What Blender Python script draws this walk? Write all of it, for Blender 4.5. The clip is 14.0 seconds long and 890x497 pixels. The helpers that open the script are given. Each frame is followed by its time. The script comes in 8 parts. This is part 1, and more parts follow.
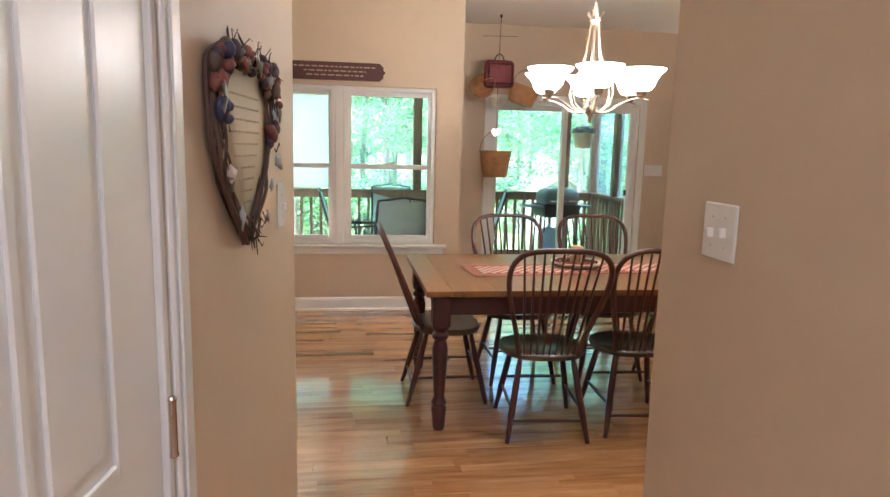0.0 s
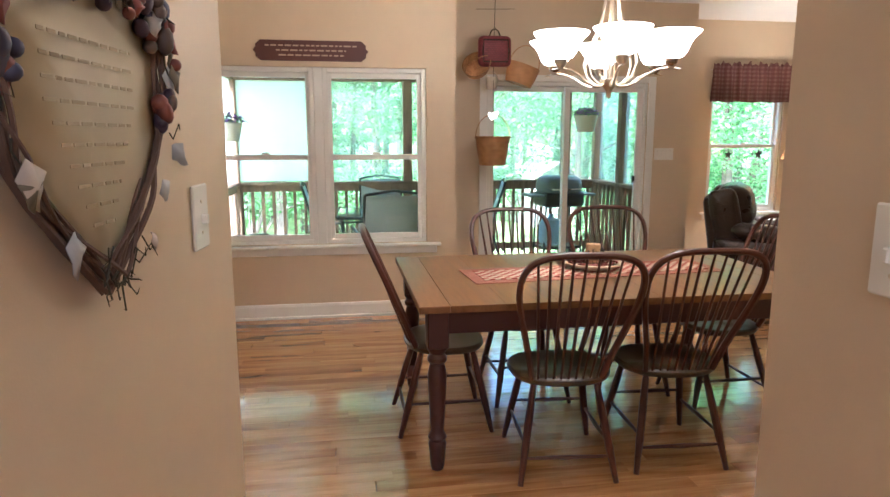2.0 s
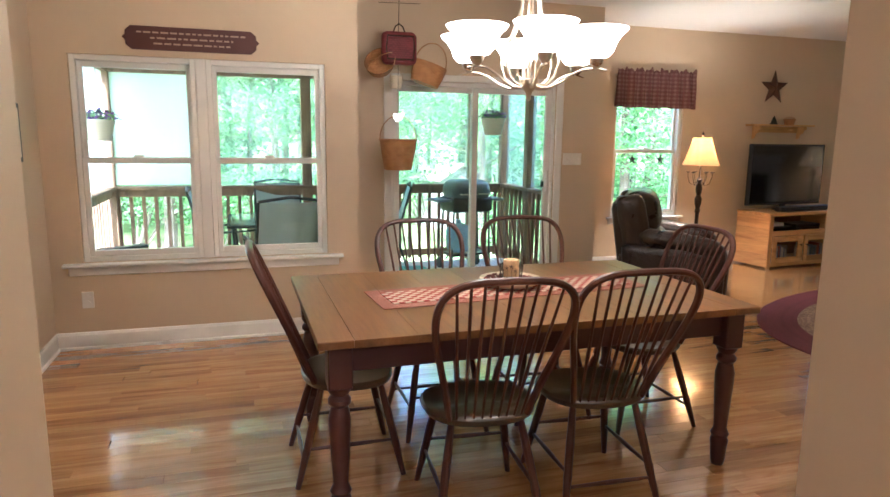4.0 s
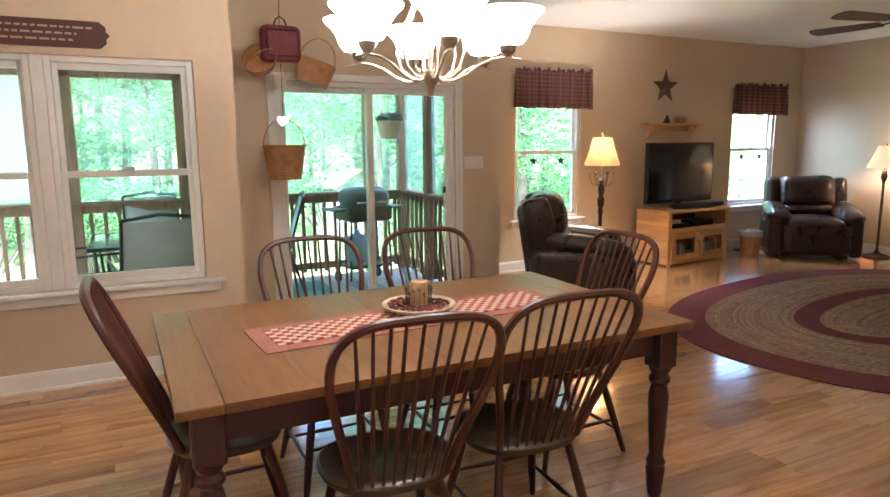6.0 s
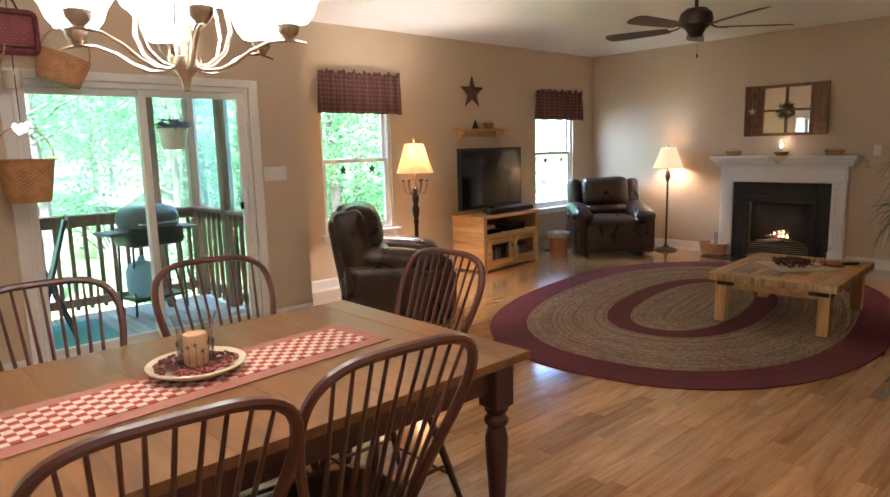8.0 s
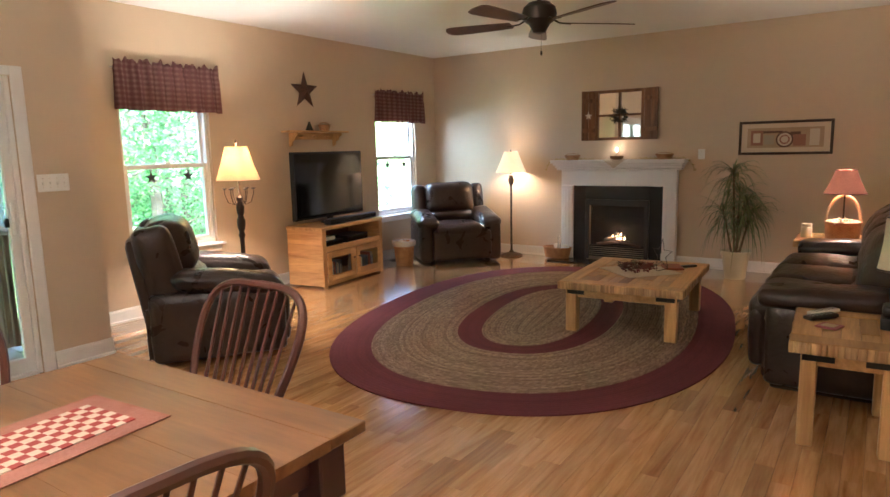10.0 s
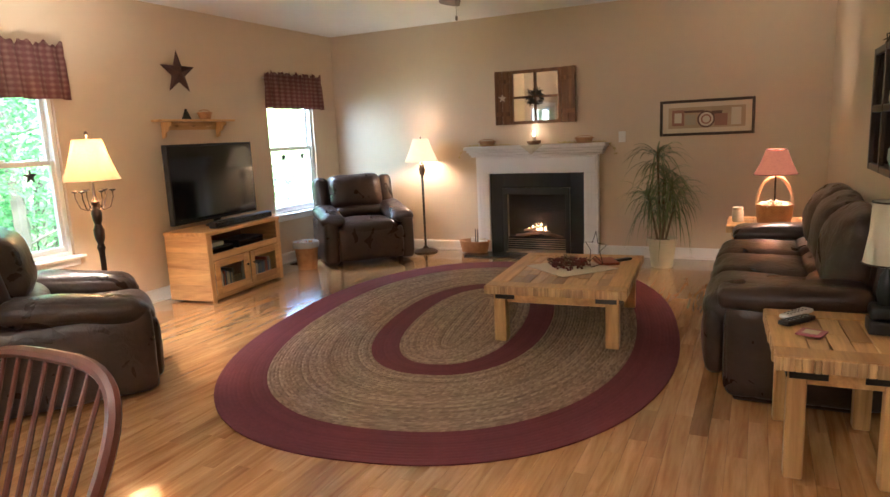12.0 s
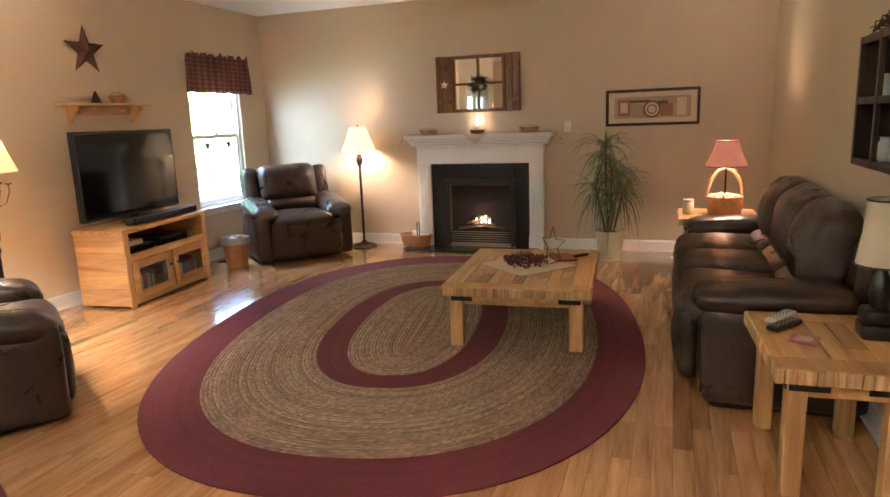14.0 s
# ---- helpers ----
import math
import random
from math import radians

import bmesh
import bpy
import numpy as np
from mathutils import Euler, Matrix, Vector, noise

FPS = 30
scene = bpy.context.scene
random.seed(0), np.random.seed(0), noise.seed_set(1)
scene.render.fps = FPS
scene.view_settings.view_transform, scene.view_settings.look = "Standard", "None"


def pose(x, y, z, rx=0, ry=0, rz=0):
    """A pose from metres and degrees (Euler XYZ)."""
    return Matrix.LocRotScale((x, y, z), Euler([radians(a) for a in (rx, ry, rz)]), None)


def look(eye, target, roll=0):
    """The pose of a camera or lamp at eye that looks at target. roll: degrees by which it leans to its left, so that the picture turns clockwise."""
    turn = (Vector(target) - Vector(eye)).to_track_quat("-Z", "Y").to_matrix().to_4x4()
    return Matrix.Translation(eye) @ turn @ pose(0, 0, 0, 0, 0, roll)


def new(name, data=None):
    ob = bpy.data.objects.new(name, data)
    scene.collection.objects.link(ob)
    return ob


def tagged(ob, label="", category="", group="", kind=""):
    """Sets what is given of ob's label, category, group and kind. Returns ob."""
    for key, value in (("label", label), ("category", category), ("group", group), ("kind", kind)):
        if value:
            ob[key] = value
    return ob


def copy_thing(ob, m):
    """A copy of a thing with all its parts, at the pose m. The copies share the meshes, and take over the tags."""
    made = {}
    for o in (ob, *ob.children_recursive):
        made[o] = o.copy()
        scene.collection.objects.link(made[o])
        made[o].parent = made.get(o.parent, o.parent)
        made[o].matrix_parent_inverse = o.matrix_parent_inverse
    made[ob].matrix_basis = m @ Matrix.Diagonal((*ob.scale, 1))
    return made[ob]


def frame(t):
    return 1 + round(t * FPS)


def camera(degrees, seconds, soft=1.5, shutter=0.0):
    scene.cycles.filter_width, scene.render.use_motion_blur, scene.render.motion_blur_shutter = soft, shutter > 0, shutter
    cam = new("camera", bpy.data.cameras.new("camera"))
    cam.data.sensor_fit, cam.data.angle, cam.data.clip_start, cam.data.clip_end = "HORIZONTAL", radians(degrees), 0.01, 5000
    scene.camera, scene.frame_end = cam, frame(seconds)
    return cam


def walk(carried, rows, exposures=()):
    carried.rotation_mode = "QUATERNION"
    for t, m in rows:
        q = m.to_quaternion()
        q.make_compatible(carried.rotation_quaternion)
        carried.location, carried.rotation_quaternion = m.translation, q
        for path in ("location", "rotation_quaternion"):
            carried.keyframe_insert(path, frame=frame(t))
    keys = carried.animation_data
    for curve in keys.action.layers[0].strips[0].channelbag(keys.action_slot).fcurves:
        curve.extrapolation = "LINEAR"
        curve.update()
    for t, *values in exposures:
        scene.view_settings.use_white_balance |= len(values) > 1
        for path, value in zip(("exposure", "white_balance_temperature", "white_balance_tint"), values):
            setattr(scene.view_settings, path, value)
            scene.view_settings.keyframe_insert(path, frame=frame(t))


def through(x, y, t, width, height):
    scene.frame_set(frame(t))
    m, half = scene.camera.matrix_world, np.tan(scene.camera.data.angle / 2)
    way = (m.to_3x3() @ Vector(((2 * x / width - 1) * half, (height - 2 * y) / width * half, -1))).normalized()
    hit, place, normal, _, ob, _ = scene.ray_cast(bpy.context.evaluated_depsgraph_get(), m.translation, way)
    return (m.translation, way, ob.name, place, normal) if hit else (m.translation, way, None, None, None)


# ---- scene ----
cam = camera(69.0, 14.0)
PATH = [
    (0, (-0.165, 0.071, 1.458), (0.12, 2.027, 1.153), 1.4),
    (0.5, (-0.163, 0.179, 1.456), (0.114, 2.135, 1.144), 1.0),
    (1, (-0.141, 0.313, 1.442), (0.122, 2.271, 1.13), 0.6),
    (1.5, (-0.113, 0.479, 1.441), (0.156, 2.434, 1.117), 0.1),
    (2, (-0.084, 0.63, 1.442), (0.216, 2.578, 1.103), 0.0),
    (2.5, (-0.059, 0.734, 1.45), (0.293, 2.672, 1.103), 0.2),
    (3, (-0.036, 0.839, 1.448), (0.38, 2.767, 1.114), 0.1),
    (5.3, (0.018, 1.257, 1.478), (0.795, 3.067, 1.136), 0.3),
    (5.5, (0.073, 1.315, 1.467), (0.868, 3.12, 1.133), -0.2),
    (6, (0.133, 1.409, 1.456), (1.004, 3.181, 1.134), -0.4),
    (6.5, (0.203, 1.493, 1.45), (1.181, 3.208, 1.129), -0.2),
    (7, (0.27, 1.582, 1.445), (1.368, 3.223, 1.124), -0.5),
    (7.5, (0.36, 1.693, 1.447), (1.577, 3.246, 1.133), -1.1),
    (8, (0.44, 1.792, 1.457), (1.77, 3.253, 1.149), -1.4),
    (8.5, (0.53, 1.892, 1.464), (1.966, 3.25, 1.16), -2.0),
    (10.8, (1.158, 2.288, 1.433), (2.863, 3.288, 1.128), -2.0),
    (11, (1.222, 2.336, 1.434), (2.942, 3.309, 1.127), -2.5),
    (11.5, (1.409, 2.436, 1.423), (3.156, 3.353, 1.094), -2.6),
    (12, (1.537, 2.527, 1.419), (3.306, 3.392, 1.074), -2.6),
    (12.5, (1.625, 2.641, 1.426), (3.421, 3.446, 1.068), -2.6),
    (13, (1.7, 2.736, 1.436), (3.522, 3.474, 1.064), -2.5),
    (13.5, (1.758, 2.795, 1.431), (3.598, 3.478, 1.049), -2.2),
    (14, (1.79, 2.816, 1.434), (3.638, 3.472, 1.043), -2.1),
]
walk(cam, [(t, look(eye, target, roll)) for t, eye, target, roll in PATH], [(0.0, 3.51, 4930, 13), (6.0, 3.51, 5070, 13), (12.0, 4.05, 5130, 12), (14.0, 4.19, 5180, 12)])

# ---- plan, in metres ----
CEIL = 2.72
HALL_L, HALL_R = -0.345, 0.585
HALL_L_END, HALL_R_END = 2.15, 1.545
# the left hall wall splays out by 5.5 degrees from its corner
SPLAY = Matrix.Translation((HALL_L, HALL_L_END, 0)) @ Matrix.Rotation(radians(-5.486), 4, "Z") @ Matrix.Translation((-HALL_L, -HALL_L_END, 0))
DIN_W = -1.27
Y_WIN, Y_DOOR, Y_LIV = 5.81, 6.78, 7.57
X_STEP1, X_STEP2 = 0.80, 3.365
X_FIRE = 8.755
Y_SOFA = 1.93
TH = 0.14

# ---- world, sun, large lights ----
world = bpy.data.worlds.new("sky_world")
scene.world = world
world.use_nodes = True
wn = world.node_tree.nodes
wl = world.node_tree.links
sky = wn.new("ShaderNodeTexSky")
sky.sky_type = "NISHITA"
sky.sun_disc = False
sky.sun_elevation = radians(52)
sky.sun_rotation = radians(210)
sky.air_density = 1.2
sky.dust_density = 3.0
bg = wn["Background"]
bg.inputs["Strength"].default_value = 0.15
wl.new(sky.outputs[0], bg.inputs["Color"])

sun_data = bpy.data.lights.new("sun", "SUN")
sun_data.energy = 5.0
sun_data.angle = radians(6)
sun_data.color = (1.0, 0.95, 0.86)
sun = new("sun", sun_data)
sun.matrix_world = look((20 * math.sin(radians(210)), 20 * math.cos(radians(210)), 26), (0, 0, 0))


def sky_lamp(name, at, to, w, h, watts):
    """Added area lamp, out of view outside a window, that stands in for sky light."""
    d = bpy.data.lights.new(name, "AREA")
    d.shape, d.size, d.size_y, d.energy, d.color = "RECTANGLE", w, h, watts, (0.80, 0.92, 1.0)
    new(name, d).matrix_world = look(at, to)


sky_lamp("sky_fill_corner", (7.0, 8.35, 2.0), (8.6, 6.9, 1.1), 1.5, 1.4, 12.0)
sky_lamp("sky_fill_wide", (4.48, 8.4, 3.0), (4.6, 6.6, 0.5), 1.0, 0.8, 7.0)
sky_lamp("sky_fill_corner", (7.85, 8.4, 3.0), (7.8, 6.6, 0.5), 1.0, 0.8, 18.0)


def point_lamp(name, at, watts, radius=0.03, color=(1.0, 0.80, 0.56)):
    d = bpy.data.lights.new(name, "POINT")
    d.energy, d.shadow_soft_size, d.color = watts, radius, color
    ob = new(name, d)
    ob.location = at
    return ob


# ---- mesh helpers ----
def box(bm, x0, y0, z0, x1, y1, z1, m=None):
    vs = [bm.verts.new((x, y, z)) for x in (x0, x1) for y in (y0, y1) for z in (z0, z1)]
    if m is not None:
        for v in vs:
            v.co = m @ v.co
    for f in ((0, 1, 3, 2), (4, 6, 7, 5), (0, 4, 5, 1), (2, 3, 7, 6), (0, 2, 6, 4), (1, 5, 7, 3)):
        bm.faces.new([vs[i] for i in f])
    return vs


def bar(bm, x0, y0, z0, x1, y1, z1, b=0.004, m=None):
    """A box with chamfered edges."""
    x0, x1 = min(x0, x1), max(x0, x1)
    y0, y1 = min(y0, y1), max(y0, y1)
    z0, z1 = min(z0, z1), max(z0, z1)
    b = min(b, (x1 - x0) * 0.45, (y1 - y0) * 0.45, (z1 - z0) * 0.45)
    t = bmesh.new()
    box(t, x0, y0, z0, x1, y1, z1)
    bmesh.ops.bevel(t, geom=t.edges[:], offset=b, segments=1, affect="EDGES")
    merge(bm, t, m)


def merge(bm, t, m=None):
    idx = {}
    for v in t.verts:
        idx[v] = bm.verts.new(m @ v.co if m is not None else v.co)
    for f in t.faces:
        bm.faces.new([idx[v] for v in f.verts])
    t.free()


def lathe(bm, prof, at=(0, 0, 0), n=20, m=None, sx=1.0, sy=1.0, cap=True):
    """Turned shape about z from (radius, height) pairs."""
    rings = []
    for r, z in prof:
        ring = []
        for i in range(n):
            a = 2 * math.pi * i / n
            p = Vector((at[0] + r * sx * math.cos(a), at[1] + r * sy * math.sin(a), at[2] + z))
            ring.append(bm.verts.new(m @ p if m is not None else p))
        rings.append(ring)
    for a, b in zip(rings, rings[1:]):
        for i in range(n):
            j = (i + 1) % n
            bm.faces.new((a[i], a[j], b[j], b[i]))
    if cap:
        bm.faces.new(rings[0][::-1])
        bm.faces.new(rings[-1])


def tube(bm, pts, r, n=8, closed=False, flat=1.0, m=None):
    """A round rod swept through points; r is one radius or one for each point."""
    pts = [Vector(p) for p in pts]
    if m is not None:
        pts = [m @ p for p in pts]
    k = len(pts)
    rs = list(r) if isinstance(r, (list, tuple)) else [r] * k
    rings, side = [], None
    for i, p in enumerate(pts):
        if closed:
            d = pts[(i + 1) % k] - pts[i - 1]
        else:
            d = pts[min(i + 1, k - 1)] - pts[max(i - 1, 0)]
        d.normalize()
        if side is None:
            side = d.cross(Vector((0, 0, 1)))
            if side.length < 0.2:
                side = d.cross(Vector((1, 0, 0)))
        side = (side - d * side.dot(d)).normalized()
        up = d.cross(side)
        rings.append([bm.verts.new(p + side * rs[i] * math.cos(2 * math.pi * j / n) + up * rs[i] * flat * math.sin(2 * math.pi * j / n)) for j in range(n)])
    pairs = list(zip(rings, rings[1:]))
    if closed:
        pairs.append((rings[-1], rings[0]))
    for a, b in pairs:
        for i in range(n):
            j = (i + 1) % n
            bm.faces.new((a[i], a[j], b[j], b[i]))
    if not closed:
        bm.faces.new(rings[0][::-1])
        bm.faces.new(rings[-1])


def pad(bm, c, s, r, n=8, puff=(0, 0, 0), m=None, wob=0.0, seed=0.0):
    """A rounded, slightly puffed cushion of size s about c."""
    t = bmesh.new()
    bmesh.ops.create_cube(t, size=2)
    bmesh.ops.subdivide_edges(t, edges=t.edges[:], cuts=n, use_grid_fill=True)
    h = Vector((s[0] / 2, s[1] / 2, s[2] / 2))
    r = min(r, h.x * 0.98, h.y * 0.98, h.z * 0.98)
    for v in t.verts:
        p = Vector([math.copysign(1 - (1 - abs(a)) ** 1.5, a) for a in v.co])
        q = Vector((p.x * h.x, p.y * h.y, p.z * h.z))
        core = Vector([max(-(h[i] - r), min(h[i] - r, q[i])) for i in range(3)])
        d = q - core
        if d.length > 1e-6:
            d.normalize()
        g = Vector((puff[0] * (1 - p.y ** 2) * (1 - p.z ** 2) * d.x, puff[1] * (1 - p.x ** 2) * (1 - p.z ** 2) * d.y, puff[2] * (1 - p.x ** 2) * (1 - p.y ** 2) * d.z))
        out = core + d * r + g
        if wob:
            out += d * wob * noise.noise((out + Vector((seed, seed * 0.7, 0))) * 7.0)
        v.co = out + Vector(c)
    merge(bm, t, m)


def part(name, bm, mat, parent=None, label="", smooth=35, kind=""):
    me = bpy.data.meshes.new(name)
    bmesh.ops.recalc_face_normals(bm, faces=bm.faces[:])
    for f in bm.faces:
        f.smooth = smooth > 0
    bm.to_mesh(me)
    bm.free()
    if smooth > 0:
        me.set_sharp_from_angle(angle=radians(smooth))
    me.materials.append(mat)
    ob = new(name, me)
    ob.parent = parent
    if label or kind:
        tagged(ob, label=label, kind=kind)
    return ob


def thing(name, at, label, category, group="", rz=0):
    ob = new(name)
    ob.empty_display_size = 0.1
    ob.matrix_world = pose(at[0], at[1], at[2], 0, 0, rz)
    return tagged(ob, label=label, category=category, group=group)


def structure(name, bm, mat, label="", smooth=0):
    return tagged(part(name, bm, mat, None, smooth=smooth), label=label, kind="structure")


# ---- materials ----
def tree_of(name):
    mat = bpy.data.materials.new(name)
    mat.use_nodes = True
    t = mat.node_tree
    return mat, t, t.nodes["Principled BSDF"]


def node(t, kind, **kw):
    n = t.nodes.new("ShaderNode" + kind)
    for k, v in kw.items():
        n.inputs[k.replace("_", " ")].default_value = v
    return n


def coords(t, scale=(1, 1, 1), scatter=False, world_space=False):
    """Object coordinates, scaled; scatter shifts them from one object to the next."""
    tc = t.nodes.new("ShaderNodeTexCoord")
    mp = t.nodes.new("ShaderNodeMapping")
    mp.inputs["Scale"].default_value = scale
    src = tc.outputs["Object"]
    if world_space:
        geo = t.nodes.new("ShaderNodeNewGeometry")
        src = geo.outputs["Position"]
    t.links.new(src, mp.inputs["Vector"])
    if scatter:
        oi = t.nodes.new("ShaderNodeObjectInfo")
        mu = node(t, "Math")
        mu.operation = "MULTIPLY"
        mu.inputs[1].default_value = 37.0
        t.links.new(oi.outputs["Random"], mu.inputs[0])
        t.links.new(mu.outputs[0], mp.inputs["Location"])
    return mp.outputs[0]


def ramp(t, fac, stops):
    r = t.nodes.new("ShaderNodeValToRGB")
    while len(r.color_ramp.elements) < len(stops):
        r.color_ramp.elements.new(0.5)
    for e, (p, c) in zip(r.color_ramp.elements, stops):
        e.position = p
        e.color = (*c, 1)
    t.links.new(fac, r.inputs[0])
    return r.outputs[0]


def bump(t, b, height, strength, distance=0.01):
    bp = t.nodes.new("ShaderNodeBump")
    bp.inputs["Strength"].default_value = strength
    bp.inputs["Distance"].default_value = distance
    t.links.new(height, bp.inputs["Height"])
    t.links.new(bp.outputs[0], b.inputs["Normal"])


def mixc(t, fac, a, b, mode="MIX"):
    m = t.nodes.new("ShaderNodeMix")
    m.data_type = "RGBA"
    m.blend_type = mode
    for sock, v in ((m.inputs[0], fac), (m.inputs[6], a), (m.inputs[7], b)):
        if isinstance(v, (float, int)):
            sock.default_value = v
        elif isinstance(v, tuple):
            sock.default_value = (*v, 1)
        else:
            t.links.new(v, sock)
    return m.outputs[2]


def painted(name, col, rough=0.5, vary=0.06, grain=180.0, bumpy=0.08, metal=0.0, scatter=False, coat=0.0):
    """Paint, plastic, metal or stone: a base colour with broad and fine unevenness."""
    mat, t, b = tree_of(name)
    v = coords(t, scatter=scatter)
    n1 = node(t, "TexNoise", Scale=2.3, Detail=4.0)
    n2 = node(t, "TexNoise", Scale=grain, Detail=2.0)
    t.links.new(v, n1.inputs["Vector"])
    t.links.new(v, n2.inputs["Vector"])
    lo = tuple(c * (1 - vary) for c in col)
    hi = tuple(min(1, c * (1 + vary)) for c in col)
    c1 = ramp(t, n1.outputs["Fac"], [(0.3, lo), (0.7, hi)])
    t.links.new(c1, b.inputs["Base Color"])
    rr = node(t, "MapRange")
    rr.inputs["To Min"].default_value = max(0.02, rough - 0.06)
    rr.inputs["To Max"].default_value = min(1, rough + 0.06)
    t.links.new(n1.outputs["Fac"], rr.inputs["Value"])
    t.links.new(rr.outputs[0], b.inputs["Roughness"])
    b.inputs["Metallic"].default_value = metal
    b.inputs["Coat Weight"].default_value = coat
    if bumpy:
        bump(t, b, n2.outputs["Fac"], bumpy, 0.003)
    return mat


def wood(name, dark, light, axis=0, rough=0.35, scale=1.0, scatter=True, island=False, tone=0.25, coat=0.0, knots=False):
    """Grain that runs along the axis, with tone that differs from piece to piece."""
    mat, t, b = tree_of(name)
    sc = [9.0 * scale] * 3
    sc[axis] = 0.8 * scale
    v = coords(t, tuple(sc), scatter=scatter)
    if island:
        geo = t.nodes.new("ShaderNodeNewGeometry")
        ad = t.nodes.new("ShaderNodeVectorMath")
        ad.operation = "MULTIPLY_ADD"
        ad.inputs[1].default_value = (91, 57, 33)
        t.links.new(geo.outputs["Random Per Island"], ad.inputs[0])
        t.links.new(v, ad.inputs[2])
        v = ad.outputs[0]
    n1 = node(t, "TexNoise", Scale=1.4, Detail=5.0, Distortion=1.2)
    n2 = node(t, "TexNoise", Scale=9.0, Detail=4.0)
    t.links.new(v, n1.inputs["Vector"])
    t.links.new(v, n2.inputs["Vector"])
    mid = tuple((a + c) / 2 for a, c in zip(dark, light))
    c1 = ramp(t, n1.outputs["Fac"], [(0.28, dark), (0.45, mid), (0.68, light)])
    c2 = ramp(t, n2.outputs["Fac"], [(0.35, (0.8, 0.76, 0.7)), (0.6, (1, 1, 1))])
    c = mixc(t, 0.6, c1, c2, "MULTIPLY")
    oi = t.nodes.new("ShaderNodeObjectInfo")
    rnd = oi.outputs["Random"]
    if island:
        a = t.nodes.new("ShaderNodeMath")
        a.operation = "ADD"
        t.links.new(oi.outputs["Random"], a.inputs[0])
        t.links.new(geo.outputs["Random Per Island"], a.inputs[1])
        fr = t.nodes.new("ShaderNodeMath")
        fr.operation = "FRACT"
        t.links.new(a.outputs[0], fr.inputs[0])
        rnd = fr.outputs[0]
    tn = ramp(t, rnd, [(0.0, (1 - tone, 1 - tone * 1.15, 1 - tone * 1.3)), (0.25, (1, 1, 1)), (0.75, (1 + tone * 0.25, 1 + tone * 0.2, 1)), (1.0, (1 - tone * 0.4, 1 - tone * 0.5, 1 - tone * 0.6))])
    c = mixc(t, 1.0, c, tn, "MULTIPLY")
    t.links.new(c, b.inputs["Base Color"])
    rr = node(t, "MapRange")
    rr.inputs["To Min"].default_value = max(0.03, rough - 0.05)
    rr.inputs["To Max"].default_value = rough + 0.08
    t.links.new(n1.outputs["Fac"], rr.inputs["Value"])
    t.links.new(rr.outputs[0], b.inputs["Roughness"])
    b.inputs["Coat Weight"].default_value = coat
    b.inputs["Coat Roughness"].default_value = 0.09
    bump(t, b, n2.outputs["Fac"], 0.08, 0.002)
    return mat


def leather(name, col):
    mat, t, b = tree_of(name)
    v = coords(t)
    n1 = node(t, "TexNoise", Scale=5.0, Detail=4.0, Distortion=0.8)
    n2 = node(t, "TexVoronoi", Scale=260.0)
    n3 = node(t, "TexNoise", Scale=13.0, Detail=4.0, Distortion=2.2)
    for n in (n1, n2, n3):
        t.links.new(v, n.inputs["Vector"])
    c = ramp(t, n1.outputs["Fac"], [(0.3, tuple(a * 0.7 for a in col)), (0.7, tuple(a * 1.35 for a in col))])
    t.links.new(c, b.inputs["Base Color"])
    rr = node(t, "MapRange")
    rr.inputs["To Min"].default_value = 0.20
    rr.inputs["To Max"].default_value = 0.40
    t.links.new(n1.outputs["Fac"], rr.inputs["Value"])
    t.links.new(rr.outputs[0], b.inputs["Roughness"])
    a = t.nodes.new("ShaderNodeMath")
    a.operation = "MULTIPLY_ADD"
    a.inputs[1].default_value = 0.08
    t.links.new(n2.outputs["Distance"], a.inputs[0])
    t.links.new(n3.outputs["Fac"], a.inputs[2])
    bump(t, b, a.outputs[0], 0.45, 0.012)
    return mat


def emit(name, col, strength, base=None):
    mat, t, b = tree_of(name)
    b.inputs["Base Color"].default_value = (*(base or col), 1)
    b.inputs["Emission Color"].default_value = (*col, 1)
    b.inputs["Emission Strength"].default_value = strength
    b.inputs["Roughness"].default_value = 0.4
    return mat


def pane_glass(name, tint=(1, 1, 1), rough=0.0):
    mat, t, b = tree_of(name)
    t.nodes.remove(b)
    tr = t.nodes.new("ShaderNodeBsdfTransparent")
    tr.inputs[0].default_value = (*tint, 1)
    gl = t.nodes.new("ShaderNodeBsdfGlossy")
    gl.inputs["Roughness"].default_value = rough
    lw = t.nodes.new("ShaderNodeLayerWeight")
    lw.inputs[0].default_value = 0.5
    pw = t.nodes.new("ShaderNodeMath")
    pw.operation = "POWER"
    pw.inputs[1].default_value = 5.0
    t.links.new(lw.outputs["Facing"], pw.inputs[0])
    fr = node(t, "MapRange")
    fr.inputs["To Min"].default_value = 0.035
    fr.inputs["To Max"].default_value = 0.9
    t.links.new(pw.outputs[0], fr.inputs["Value"])
    mx = t.nodes.new("ShaderNodeMixShader")
    t.links.new(fr.outputs[0], mx.inputs[0])
    t.links.new(tr.outputs[0], mx.inputs[1])
    t.links.new(gl.outputs[0], mx.inputs[2])
    t.links.new(mx.outputs[0], t.nodes["Material Output"].inputs["Surface"])
    return mat


